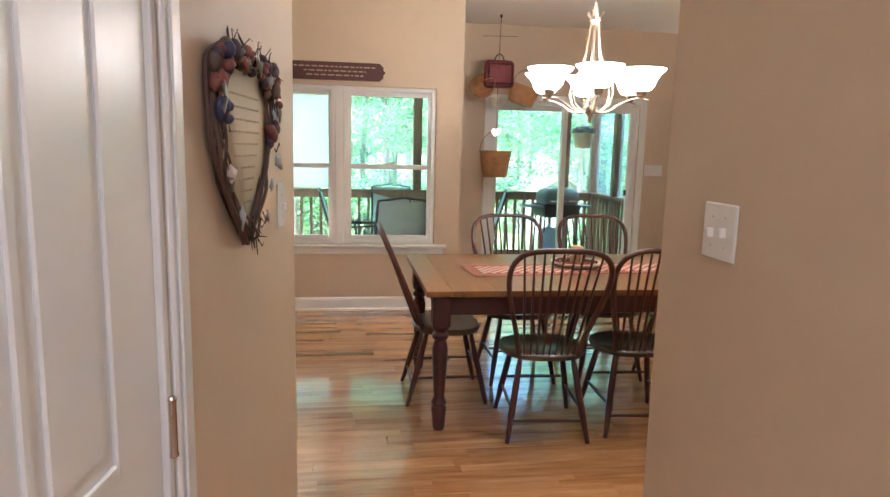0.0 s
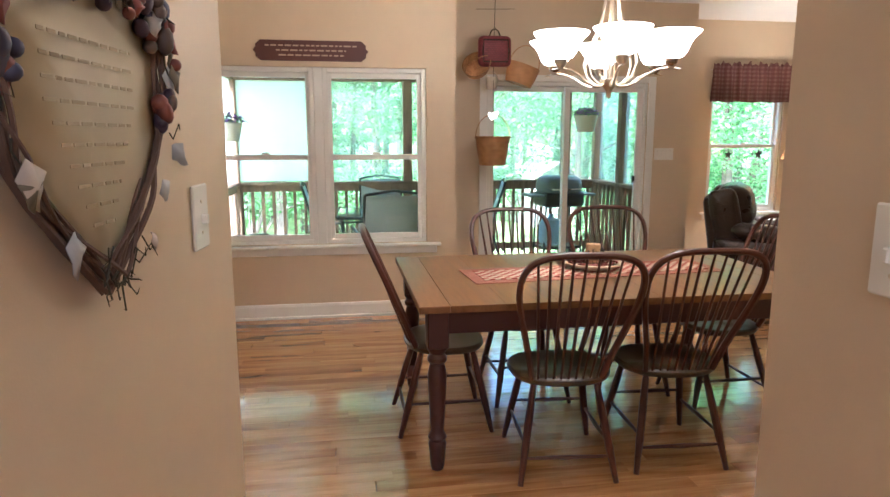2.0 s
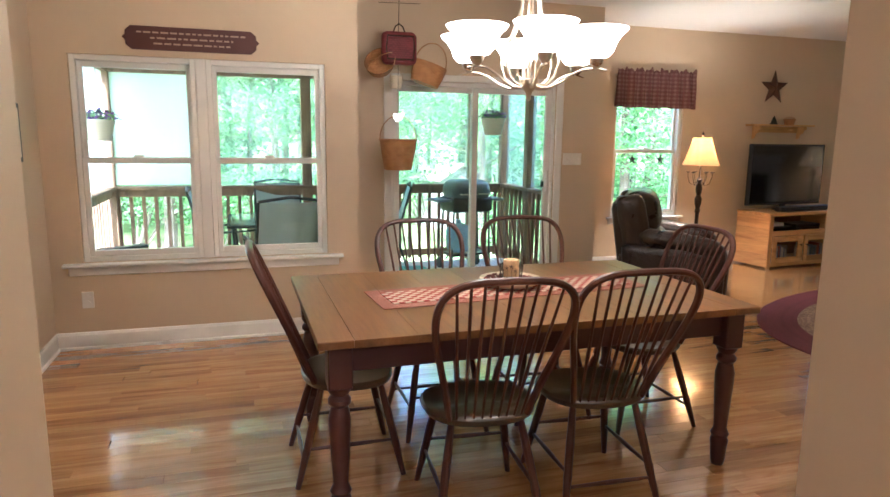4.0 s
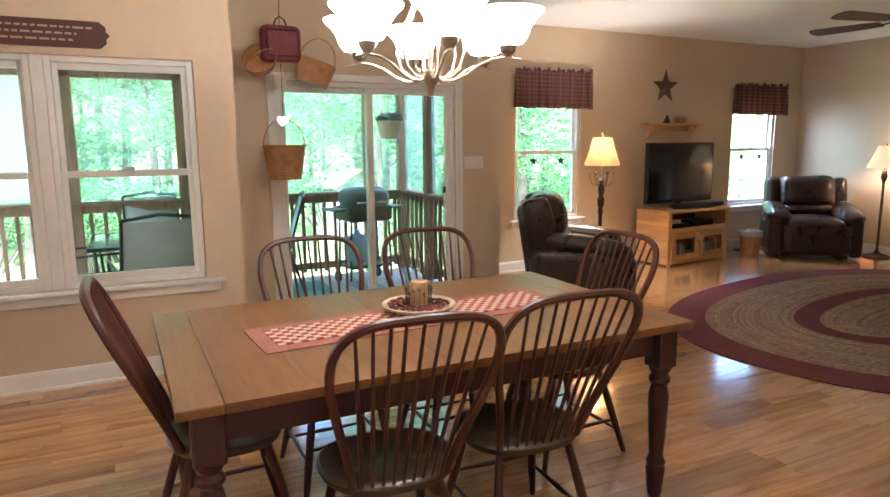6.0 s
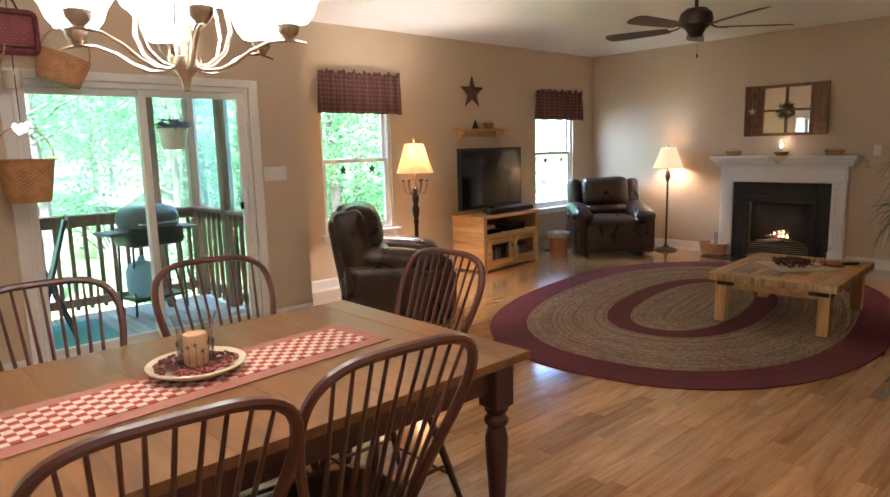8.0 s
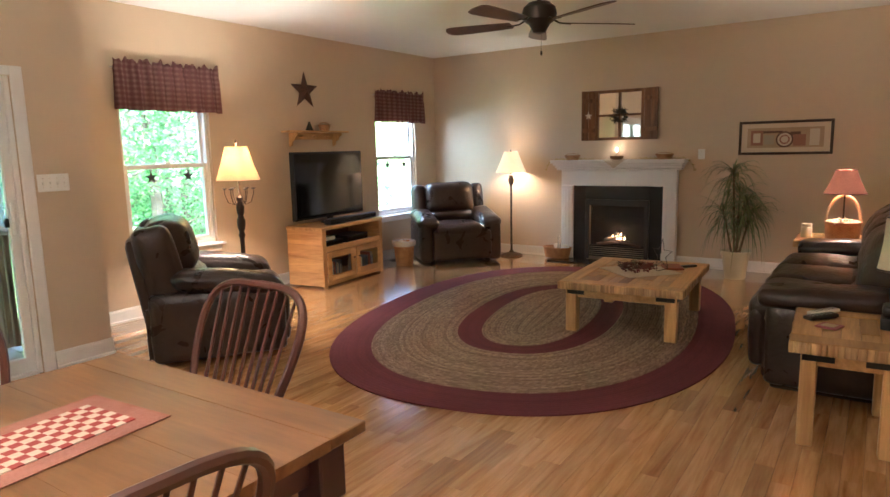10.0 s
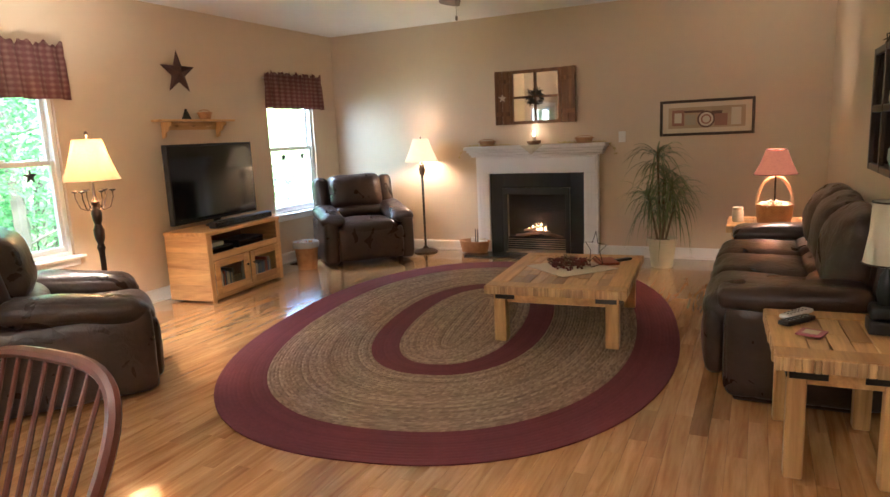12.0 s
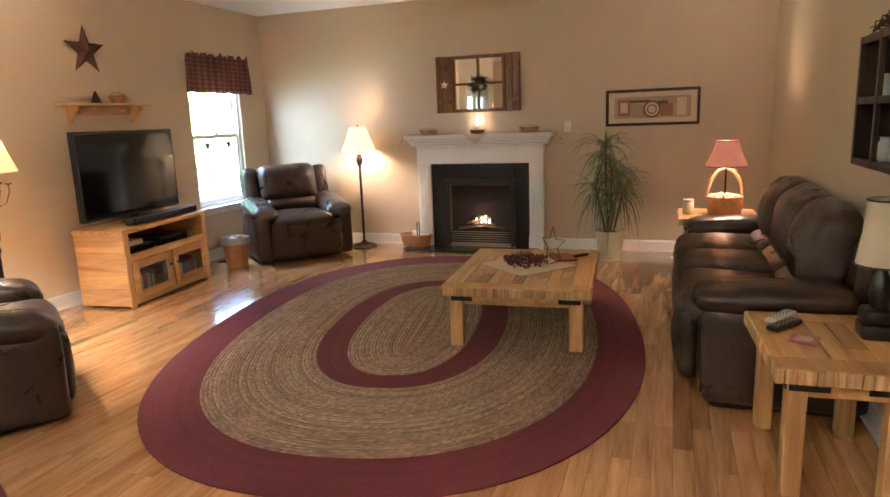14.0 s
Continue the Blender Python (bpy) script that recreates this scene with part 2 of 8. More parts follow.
def woven(name, dark, light, sx=60.0, sz=60.0, rough=0.65):
    """Wicker, splint or cloth: crossing bands with relief."""
    mat, t, b = tree_of(name)
    v = coords(t, scatter=True)
    w1 = t.nodes.new("ShaderNodeTexWave")
    w1.bands_direction = "Z"
    w1.inputs["Scale"].default_value = sz / 6.28
    w1.inputs["Distortion"].default_value = 1.0
    w2 = t.nodes.new("ShaderNodeTexWave")
    w2.bands_direction = "DIAGONAL"
    w2.inputs["Scale"].default_value = sx / 6.28
    w2.inputs["Distortion"].default_value = 0.6
    n = node(t, "TexNoise", Scale=14.0, Detail=3.0)
    for q in (w1, w2, n):
        t.links.new(v, q.inputs["Vector"])
    m = mixc(t, 0.5, w1.outputs["Color"], w2.outputs["Color"])
    m2 = mixc(t, 0.35, m, n.outputs["Color"])
    c = ramp(t, m2, [(0.25, dark), (0.65, light)])
    t.links.new(c, b.inputs["Base Color"])
    b.inputs["Roughness"].default_value = rough
    bump(t, b, m, 0.6, 0.004)
    return mat


def wall_paint(name, col):
    mat, t, b = tree_of(name)
    v = coords(t, world_space=True)
    n1 = node(t, "TexNoise", Scale=0.7, Detail=3.0)
    n2 = node(t, "TexNoise", Scale=240.0, Detail=3.0)
    n3 = node(t, "TexNoise", Scale=9.0, Detail=4.0)
    for n in (n1, n2, n3):
        t.links.new(v, n.inputs["Vector"])
    m = mixc(t, 0.4, n1.outputs["Color"], n3.outputs["Color"])
    c = ramp(t, m, [(0.3, tuple(a * 0.965 for a in col)), (0.7, tuple(a * 1.03 for a in col))])
    t.links.new(c, b.inputs["Base Color"])
    b.inputs["Roughness"].default_value = 0.55
    bump(t, b, n2.outputs["Fac"], 0.12, 0.002)
    return mat


M_WALL = wall_paint("wall_paint_tan", (0.61, 0.478, 0.328))
M_CEIL = wall_paint("ceiling_paint", (0.86, 0.83, 0.78))
M_TRIM = painted("white_trim_paint", (0.80, 0.78, 0.74), 0.32, 0.03, 60, 0.03)
M_PLATE = painted("white_plastic", (0.82, 0.80, 0.75), 0.25, 0.02, 60, 0.0)
M_FLOOR = wood("floor_oak", (0.35, 0.155, 0.052), (0.61, 0.35, 0.15), 0, 0.17, 1.0, True, True, 0.36, 1.0)
M_SUB = painted("floor_joint_dark", (0.20, 0.10, 0.045), 0.7)
M_TTOP = wood("table_top_wood", (0.158, 0.070, 0.024), (0.262, 0.126, 0.044), 1, 0.40, 0.8, True, False, 0.05, 0.1)
M_TLEG = painted("table_paint_plum", (0.075, 0.028, 0.028), 0.35, 0.15, 50, 0.05)
M_CHAIR = painted("chair_stain_mahogany", (0.085, 0.026, 0.017), 0.30, 0.25, 40, 0.05, coat=0.2)
M_SEAT = painted("chair_seat_dark", (0.085, 0.055, 0.032), 0.33, 0.25, 40, 0.05, coat=0.3)
M_LEATHER = leather("leather_dark_brown", (0.036, 0.019, 0.013))
M_PINE = wood("rustic_pine", (0.46, 0.24, 0.08), (0.74, 0.46, 0.19), 0, 0.4, 1.0, True, True, 0.25)
M_BLOCK = wood("pine_blocks", (0.38, 0.18, 0.055), (0.74, 0.46, 0.19), 0, 0.3, 1.0, True, True, 0.55, 0.25)
M_PINEY = wood("rustic_pine_sideways", (0.46, 0.24, 0.08), (0.74, 0.46, 0.19), 1, 0.4, 1.0, True, True, 0.2)
M_PINEZ = wood("rustic_pine_upright", (0.46, 0.24, 0.08), (0.74, 0.46, 0.19), 2, 0.4, 1.0, True, True, 0.2)
M_BLACK = painted("black_enamel", (0.012, 0.011, 0.011), 0.35, 0.2, 80, 0.03)
M_SCREEN = painted("tv_screen", (0.006, 0.006, 0.007), 0.09, 0.1, 80, 0.0)
M_IRON = painted("dark_bronze", (0.05, 0.032, 0.022), 0.4, 0.3, 60, 0.08, metal=0.6)
M_NICKEL = painted("brushed_nickel", (0.62, 0.55, 0.45), 0.28, 0.08, 120, 0.02, metal=1.0)
M_GLASS = pane_glass("window_glass")
M_CLEAR = pane_glass("clear_glass", (0.93, 0.95, 0.94))
M_VAL = woven("valance_cloth", (0.10, 0.03, 0.03), (0.30, 0.14, 0.12), 300, 260, 0.9)
M_DECKW = wood("porch_cedar", (0.12, 0.075, 0.045), (0.30, 0.19, 0.12), 2, 0.7, 1.0, True, True, 0.25)
M_DECKF = wood("deck_boards", (0.34, 0.33, 0.32), (0.56, 0.55, 0.54), 1, 0.75, 1.0, True, True, 0.25)
M_PCEIL = painted("porch_ceiling_paint", (0.62, 0.72, 0.74), 0.5, 0.04)
M_SLING = painted("patio_sling", (0.40, 0.48, 0.48), 0.6, 0.08, 300, 0.1)
M_PMETAL = painted("patio_metal", (0.035, 0.04, 0.04), 0.4, 0.1, 60, 0.02, metal=0.4)
M_STONE = painted("slate_black", (0.018, 0.018, 0.018), 0.25, 0.25, 40, 0.05)



def splint(name, dark, light, rows=90.0, ribs=26.0, rough=0.55):
    """Basket splints: rows crossing upright ribs, over and under."""
    mat, t, b = tree_of(name)
    v = coords(t)
    sep = t.nodes.new("ShaderNodeSeparateXYZ")
    t.links.new(v, sep.inputs[0])
    gr = t.nodes.new("ShaderNodeTexGradient")
    gr.gradient_type = "RADIAL"
    t.links.new(v, gr.inputs["Vector"])

    def math_node(op, a, k):
        q = t.nodes.new("ShaderNodeMath")
        q.operation = op
        t.links.new(a, q.inputs[0])
        if isinstance(k, float):
            q.inputs[1].default_value = k
        elif k is not None:
            t.links.new(k, q.inputs[1])
        return q.outputs[0]

    zz = math_node("SINE", math_node("MULTIPLY", sep.outputs[2], rows * 3.1416), None)
    aa = math_node("SINE", math_node("MULTIPLY", gr.outputs["Fac"], ribs * 6.2832), None)
    over = math_node("MULTIPLY_ADD", math_node("MULTIPLY", zz, aa), 0.30)
    t.nodes[-1].inputs[2].default_value = 0.5
    row = math_node("ABSOLUTE", zz, None)
    n = node(t, "TexNoise", Scale=18.0, Detail=4.0)
    t.links.new(v, n.inputs["Vector"])
    h = math_node("MULTIPLY", over, row)
    s = math_node("ADD", math_node("MULTIPLY", h, 0.6), math_node("MULTIPLY", n.outputs["Fac"], 0.75))
    c = ramp(t, s, [(0.25, dark), (0.75, light)])
    t.links.new(c, b.inputs["Base Color"])
    b.inputs["Roughness"].default_value = rough
    bump(t, b, h, 0.7, 0.004)
    return mat


def braid(name, dark, mid, light, plait=0.7, relief=0.6):
    """Wool braid: rows that differ in tone, each made of slanting plaits (uv: metres along, rows across)."""
    mat, t, b = tree_of(name)
    tc = t.nodes.new("ShaderNodeTexCoord")
    sep = t.nodes.new("ShaderNodeSeparateXYZ")
    t.links.new(tc.outputs["UV"], sep.inputs[0])

    def q(op, *args):
        n = t.nodes.new("ShaderNodeMath")
        n.operation = op
        for i, a in enumerate(args):
            if isinstance(a, (int, float)):
                n.inputs[i].default_value = a
            else:
                t.links.new(a, n.inputs[i])
        return n.outputs[0]

    row = q("FLOOR", sep.outputs[1])
    inside = q("FRACT", sep.outputs[1])
    slant = q("ABSOLUTE", q("SUBTRACT", inside, 0.5))
    along = q("ADD", q("MULTIPLY_ADD", sep.outputs[0], 42.0, q("MULTIPLY", row, 0.37)), slant)
    cell = q("FLOOR", along)
    half = q("GREATER_THAN", inside, 0.5)
    comb = t.nodes.new("ShaderNodeCombineXYZ")
    for i, a in enumerate((cell, row, half)):
        t.links.new(a, comb.inputs[i])
    wn_ = t.nodes.new("ShaderNodeTexWhiteNoise")
    wn_.noise_dimensions = "3D"
    t.links.new(comb.outputs[0], wn_.inputs["Vector"])
    rn = t.nodes.new("ShaderNodeTexWhiteNoise")
    rn.noise_dimensions = "1D"
    t.links.new(row, rn.inputs["W"])
    n = node(t, "TexNoise", Scale=3.0, Detail=3.0)
    t.links.new(tc.outputs["Object"], n.inputs["Vector"])
    k = q("ADD", q("MULTIPLY", wn_.outputs["Value"], plait), q("MULTIPLY", rn.outputs["Value"], 1.0 - plait))
    c = ramp(t, k, [(0.1, dark), (0.5, mid), (0.9, light)])
    rows_ = q("MULTIPLY", q("SINE", q("MULTIPLY", inside, 3.14159)), q("ADD", 0.7, q("MULTIPLY", q("SINE", q("MULTIPLY", q("FRACT", along), 3.14159)), 0.3)))
    c2 = ramp(t, n.outputs["Fac"], [(0.35, (0.86, 0.84, 0.82)), (0.65, (1, 1, 1))])
    t.links.new(mixc(t, 1.0, c, c2, "MULTIPLY"), b.inputs["Base Color"])
    b.inputs["Roughness"].default_value = 0.95
    bump(t, b, rows_, relief, 0.006)
    return mat


M_WICKER = splint("basket_splint_brown", (0.22, 0.085, 0.025), (0.52, 0.27, 0.10))
M_REDB = splint("basket_splint_red", (0.10, 0.012, 0.016), (0.22, 0.032, 0.036), 60.0, 18.0, 0.5)
M_BRAID = braid("rug_braid_tan", (0.19, 0.12, 0.075), (0.29, 0.195, 0.125), (0.42, 0.30, 0.195), 0.6)
M_MAROON = braid("rug_maroon", (0.118, 0.018, 0.024), (0.13, 0.021, 0.028), (0.145, 0.025, 0.032), 0.5, 0.12)

# ---- structure ----
def wall(name, x0, y0, x1, y1, holes=(), label="tan painted drywall wall", z0=0.0, z1=CEIL, mat=M_WALL):
    """A wall as a box between two corners of the plan, with openings (from, to, bottom, top) along its long side."""
    bm = bmesh.new()
    along_x = abs(x1 - x0) > abs(y1 - y0)
    a0, a1 = (x0, x1) if along_x else (y0, y1)

    def piece(a, b, lo, hi):
        if b - a < 1e-4 or hi - lo < 1e-4:
            return
        if along_x:
            box(bm, a, y0, lo, b, y1, hi)
        else:
            box(bm, x0, a, lo, x1, b, hi)

    at = a0
    for h0, h1, lo, hi in sorted(holes):
        piece(at, h0, z0, z1)
        piece(h0, h1, z0, lo)
        piece(h0, h1, hi, z1)
        at = h1
    piece(at, a1, z0, z1)
    return structure(name, bm, mat, label)


WIN_W = (-1.07, 0.565, 0.60, 1.97)
DOOR = (1.27, 2.885, 0.0, 1.965)
WIN_A = (4.03, 4.93, 0.585, 2.06)
WIN_B = (7.42, 8.27, 0.585, 2.06)

wall("wall_window", DIN_W - TH, Y_WIN, X_STEP1, Y_WIN + TH, [WIN_W])
wall("wall_return", X_STEP1 - TH, Y_WIN + TH, X_STEP1, Y_DOOR + TH)
wall("wall_door", X_STEP1, Y_DOOR, X_STEP2, Y_DOOR + TH, [DOOR])
wall("wall_return_b", X_STEP2 - TH, Y_DOOR + TH, X_STEP2, Y_LIV + TH)
wall("wall_living", X_STEP2, Y_LIV, X_FIRE + TH, Y_LIV + TH, [WIN_A, WIN_B])
wall("wall_fireplace", X_FIRE, Y_SOFA - TH, X_FIRE + TH, Y_LIV)
wall("wall_sofa", 2.60, Y_SOFA - TH, X_FIRE, Y_SOFA)
wall("wall_south_return", 2.60, HALL_R_END, 2.60 + TH, Y_SOFA - TH)
wall("wall_south", HALL_R + TH, HALL_R_END - TH, 2.60 + TH, HALL_R_END)
wall("wall_hall_right", HALL_R, -1.6, HALL_R + TH, HALL_R_END)
DOOR_Y = 0.33
wall("wall_hall_left", HALL_L - TH, -1.62, HALL_L, HALL_L_END, [(DOOR_Y, DOOR_Y + 0.76, 0.0, 2.04)]).matrix_world = SPLAY
wall("wall_dining_south", DIN_W - TH, HALL_L_END - TH, HALL_L - TH, HALL_L_END)
wall("wall_dining_west", DIN_W - TH, HALL_L_END, DIN_W, Y_WIN)
wall("wall_hall_back", -0.90, -1.6 - TH, HALL_R + TH, -1.6)
# added fill lamp, out of view and without a fixture, brightens the hall walls
hall_fill_data = bpy.data.lights.new("hall_fill_light", "AREA")
hall_fill_data.shape, hall_fill_data.size = "DISK", 0.35
hall_fill_data.energy, hall_fill_data.color = 2.7, (1.0, 0.95, 0.90)
hall_fill = new("hall_fill_light", hall_fill_data)
hall_fill.location = (-0.05, -0.95, CEIL - 0.08)
bm = bmesh.new()
box(bm, HALL_L - TH - 0.6, 0.1, 0, HALL_L - TH - 0.5, 1.3, 2.3)
structure("wall_closet", bm, M_WALL, "tan painted closet wall behind the white door").matrix_world = SPLAY

bm = bmesh.new()
box(bm, DIN_W - TH, HALL_L_END - TH, CEIL, X_STEP1, Y_WIN + TH, CEIL + 0.12)
box(bm, X_STEP1, HALL_R_END - TH, CEIL, X_STEP2, Y_DOOR + TH, CEIL + 0.12)
box(bm, X_STEP2, HALL_R_END - TH, CEIL, X_FIRE + TH, Y_LIV + TH, CEIL + 0.12)
box(bm, -0.90, -1.6 - TH, CEIL, X_STEP1, HALL_L_END - TH, CEIL + 0.12)
structure("ceiling", bm, M_CEIL, "off-white textured drywall ceiling")

bm = bmesh.new()
box(bm, DIN_W - TH, HALL_L_END - TH, -0.2, X_STEP1, Y_WIN + 0.02, -0.016)
box(bm, X_STEP1, HALL_R_END - TH, -0.2, X_STEP2, Y_DOOR + TH, -0.016)
box(bm, X_STEP2, HALL_R_END - TH, -0.2, X_FIRE + TH, Y_LIV + 0.02, -0.016)
box(bm, -0.90, -1.6 - TH, -0.2, X_STEP1, HALL_L_END - TH, -0.016)
floor = structure("floor", bm, M_SUB, "honey oak strip hardwood floor with a satin finish")


def baseboard(x0, y0, x1, y1, nx, ny):
    """A moulded skirting along a wall; nx, ny is the way into the room."""
    d = Vector((x1 - x0, y1 - y0, 0))
    L = d.length
    d.normalize()
    n = Vector((nx, ny, 0))
    bm = bmesh.new()
    prof = [(0.0, 0.0), (0.022, 0.0), (0.022, 0.016), (0.013, 0.022), (0.013, 0.10), (0.008, 0.118), (0.0, 0.122)]
    ends = []
    for s in (0, L):
        ends.append([bm.verts.new(Vector((x0, y0, 0)) + d * s + n * (p + 0.0005) + Vector((0, 0, z))) for p, z in prof])
    for i in range(len(prof)):
        j = (i + 1) % len(prof)
        bm.faces.new((ends[0][i], ends[0][j], ends[1][j], ends[1][i]))
    bm.faces.new(ends[0])
    bm.faces.new(ends[1][::-1])
    return structure("baseboard", bm, M_TRIM, "white painted moulded baseboard")


baseboard(DIN_W, Y_WIN, X_STEP1, Y_WIN, 0, -1)
baseboard(DIN_W, HALL_L_END, DIN_W, Y_WIN - 0.025, 1, 0)
baseboard(X_STEP1, Y_WIN, X_STEP1, Y_DOOR - 0.025, 1, 0)
baseboard(X_STEP1 + 0.025, Y_DOOR, 1.19, Y_DOOR, 0, -1)
baseboard(2.965, Y_DOOR, X_STEP2, Y_DOOR, 0, -1)
baseboard(X_STEP2, Y_DOOR, X_STEP2, Y_LIV - 0.025, 1, 0)
baseboard(X_STEP2, Y_LIV, X_FIRE - 0.025, Y_LIV, 0, -1)
baseboard(X_FIRE, 5.56, X_FIRE, Y_LIV, -1, 0)
baseboard(X_FIRE, Y_SOFA, X_FIRE, 4.11, -1, 0)
baseboard(2.62, Y_SOFA, X_FIRE - 0.025, Y_SOFA, 0, 1)
baseboard(HALL_L, DOOR_Y + 0.84, HALL_L, HALL_L_END, 1, 0).matrix_world = SPLAY
baseboard(HALL_R, -1.6, HALL_R, HALL_R_END, -1, 0)


def sash_window(name, x0, x1, z0, z1, y, label, meet):
    """A double-hung window in a wall along x, its inner face at y: frame, two sashes, panes."""
    w = thing(name, (x0, y, z0), label, "")
    w["kind"] = "structure"
    W, H = x1 - x0, z1 - z0
    f = 0.035
    bm = bmesh.new()
    for a in ((0.001, 0.03, 0.001, f, TH - 0.005, H - 0.001), (W - f, 0.03, 0.001, W - 0.001, TH - 0.005, H - 0.001), (f, 0.03, H - f, W - f, TH - 0.005, H - 0.001), (f, 0.03, 0.001, W - f, TH - 0.005, f)):
        bar(bm, *a, b=0.003)
    part("window_frame", bm, M_TRIM, w)
    zm = meet - z0
    for nm, lo, hi, yy in (("lower_sash", f, zm + 0.02, 0.045), ("upper_sash", zm - 0.02, H - f, 0.085)):
        bm = bmesh.new()
        s = 0.03
        bar(bm, f, yy, lo, f + s, yy + 0.032, hi, b=0.003)
        bar(bm, W - f - s, yy, lo, W - f, yy + 0.032, hi, b=0.003)
        bar(bm, f + s, yy, lo, W - f - s, yy + 0.032, lo + 0.04, b=0.003)
        bar(bm, f + s, yy, hi - 0.04, W - f - s, yy + 0.032, hi, b=0.003)
        sash = part(nm, bm, M_TRIM, w)
        bm = bmesh.new()
        box(bm, f + s, yy + 0.014, lo + 0.04, W - f - s, yy + 0.018, hi - 0.04)
        g = part("pane", bm, M_GLASS, sash, smooth=0)
        g.visible_shadow = False
    bm = bmesh.new()
    bar(bm, W / 2 - 0.03, 0.03, zm + 0.021, W / 2 + 0.03, 0.06, zm + 0.04, b=0.004)
    part("sash_lock", bm, M_TRIM, w)
    return w


def stool(x0, x1, z, y, proud=0.06):
    bm = bmesh.new()
    bar(bm, x0, y - proud, z - 0.025, x1, y - 0.0005, z, b=0.006)
    bar(bm, x0 + 0.03, y - 0.018, z - 0.085, x1 - 0.03, y - 0.0005, z - 0.0255, b=0.004)
    structure("window_sill", bm, M_TRIM, "white painted window stool and apron")
    return bm


sash_window("window_1", WIN_W[0], -0.305, WIN_W[2], WIN_W[3], Y_WIN, "white vinyl double-hung window onto the porch", 1.285)
sash_window("window_2", -0.235, WIN_W[1], WIN_W[2], WIN_W[3], Y_WIN, "white vinyl double-hung window onto the porch", 1.285)
bm = bmesh.new()
bar(bm, -0.305, Y_WIN + 0.02, WIN_W[2], -0.235, Y_WIN + TH - 0.002, WIN_W[3], b=0.004)
structure("trim", bm, M_TRIM, "white post between two windows")
stool(-1.19, 0.675, WIN_W[2] + 0.0, Y_WIN)
sash_window("window_3", WIN_A[0], WIN_A[1], WIN_A[2], WIN_A[3], Y_LIV, "white vinyl double-hung window under a plaid valance", 1.34)
stool(WIN_A[0] - 0.06, WIN_A[1] + 0.06, WIN_A[2], Y_LIV)
sash_window("window_4", WIN_B[0], WIN_B[1], WIN_B[2], WIN_B[3], Y_LIV, "white vinyl double-hung window under a plaid valance", 1.34)
stool(WIN_B[0] - 0.06, WIN_B[1] + 0.06, WIN_B[2], Y_LIV)

# sliding glass door
sd = thing("door_1", (DOOR[0], Y_DOOR, 0), "white framed sliding glass patio door", "")
sd["kind"] = "structure"
W, H = DOOR[1] - DOOR[0], DOOR[3]
bm = bmesh.new()
bar(bm, -0.075, -0.016, 0, 0.0, -0.0005, H + 0.06, b=0.005)
bar(bm, W, -0.016, 0, W + 0.075, -0.0005, H + 0.06, b=0.005)
bar(bm, 0.0, -0.016, H, W, -0.0005, H + 0.06, b=0.005)
part("casing", bm, M_TRIM, sd)
bm = bmesh.new()
bar(bm, 0.001, 0.01, 0.001, 0.03, TH, H - 0.001)
bar(bm, W - 0.03, 0.01, 0.001, W - 0.001, TH, H - 0.001)
bar(bm, 0.03, 0.01, H - 0.04, W - 0.03, TH, H - 0.001)
bar(bm, 0.03, 0.0, -0.012, W - 0.03, TH, 0.022)
part("door_frame", bm, M_TRIM, sd)
for nm, a, b_, yy in (("fixed_panel", 0.03, W / 2 + 0.03, 0.08), ("sliding_panel", W / 2 - 0.03, W - 0.03, 0.035)):
    bm = bmesh.new()
    s = 0.055
    bar(bm, a, yy, 0.024, a + s, yy + 0.04, H - 0.042)
    bar(bm, b_ - s, yy, 0.024, b_, yy + 0.04, H - 0.042)
    bar(bm, a + s, yy, 0.024, b_ - s, yy + 0.04, 0.12)
    bar(bm, a + s, yy, H - 0.09, b_ - s, yy + 0.04, H - 0.042)
    pn = part(nm, bm, M_TRIM, sd)
    bm = bmesh.new()
    box(bm, a + s, yy + 0.018, 0.12, b_ - s, yy + 0.022, H - 0.09)
    g = part("pane", bm, M_GLASS, pn, smooth=0)
    g.visible_shadow = False
bm = bmesh.new()
bar(bm, W - 0.075, 0.0, 0.95, W - 0.055, 0.034, 1.16, b=0.008)
part("door_handle", bm, M_TRIM, sd, "white door pull handle")
bm = bmesh.new()
bar(bm, W - 0.12, 0.02, 1.0, W - 0.09, 0.034, 1.06, b=0.004)
part("latch", bm, M_BLACK, sd, "black plastic latch")

# closed hall door with its casing
hd = thing("door_2", (HALL_L, 0, 0), "white painted four-panel interior door, closed", "")
hd.matrix_world = SPLAY @ Matrix.Translation((HALL_L, DOOR_Y, 0))
hd["kind"] = "structure"
bm = bmesh.new()
DW, DH = 0.76, 2.04
bar(bm, -0.045, 0.02, 0.01, -0.010, DW - 0.02, DH - 0.02, b=0.002)
for py0, py1 in ((0.12, 0.335), (0.385, 0.60)):
    for pz0, pz1 in ((0.22, 0.87), (1.02, 1.92)):
        rw = 0.020
        bar(bm, -0.0102, py0, pz0, -0.0035, py0 + rw, pz1, b=0.005)
        bar(bm, -0.0102, py1 - rw, pz0, -0.0035, py1, pz1, b=0.005)
        bar(bm, -0.0102, py0 + rw, pz0, -0.0035, py1 - rw, pz0 + rw, b=0.005)
        bar(bm, -0.0102, py0 + rw, pz1 - rw, -0.0035, py1 - rw, pz1, b=0.005)
        bar(bm, -0.0102, py0 + 0.045, pz0 + 0.045, -0.004, py1 - 0.045, pz1 - 0.045, b=0.006)
part("door_leaf", bm, M_TRIM, hd)
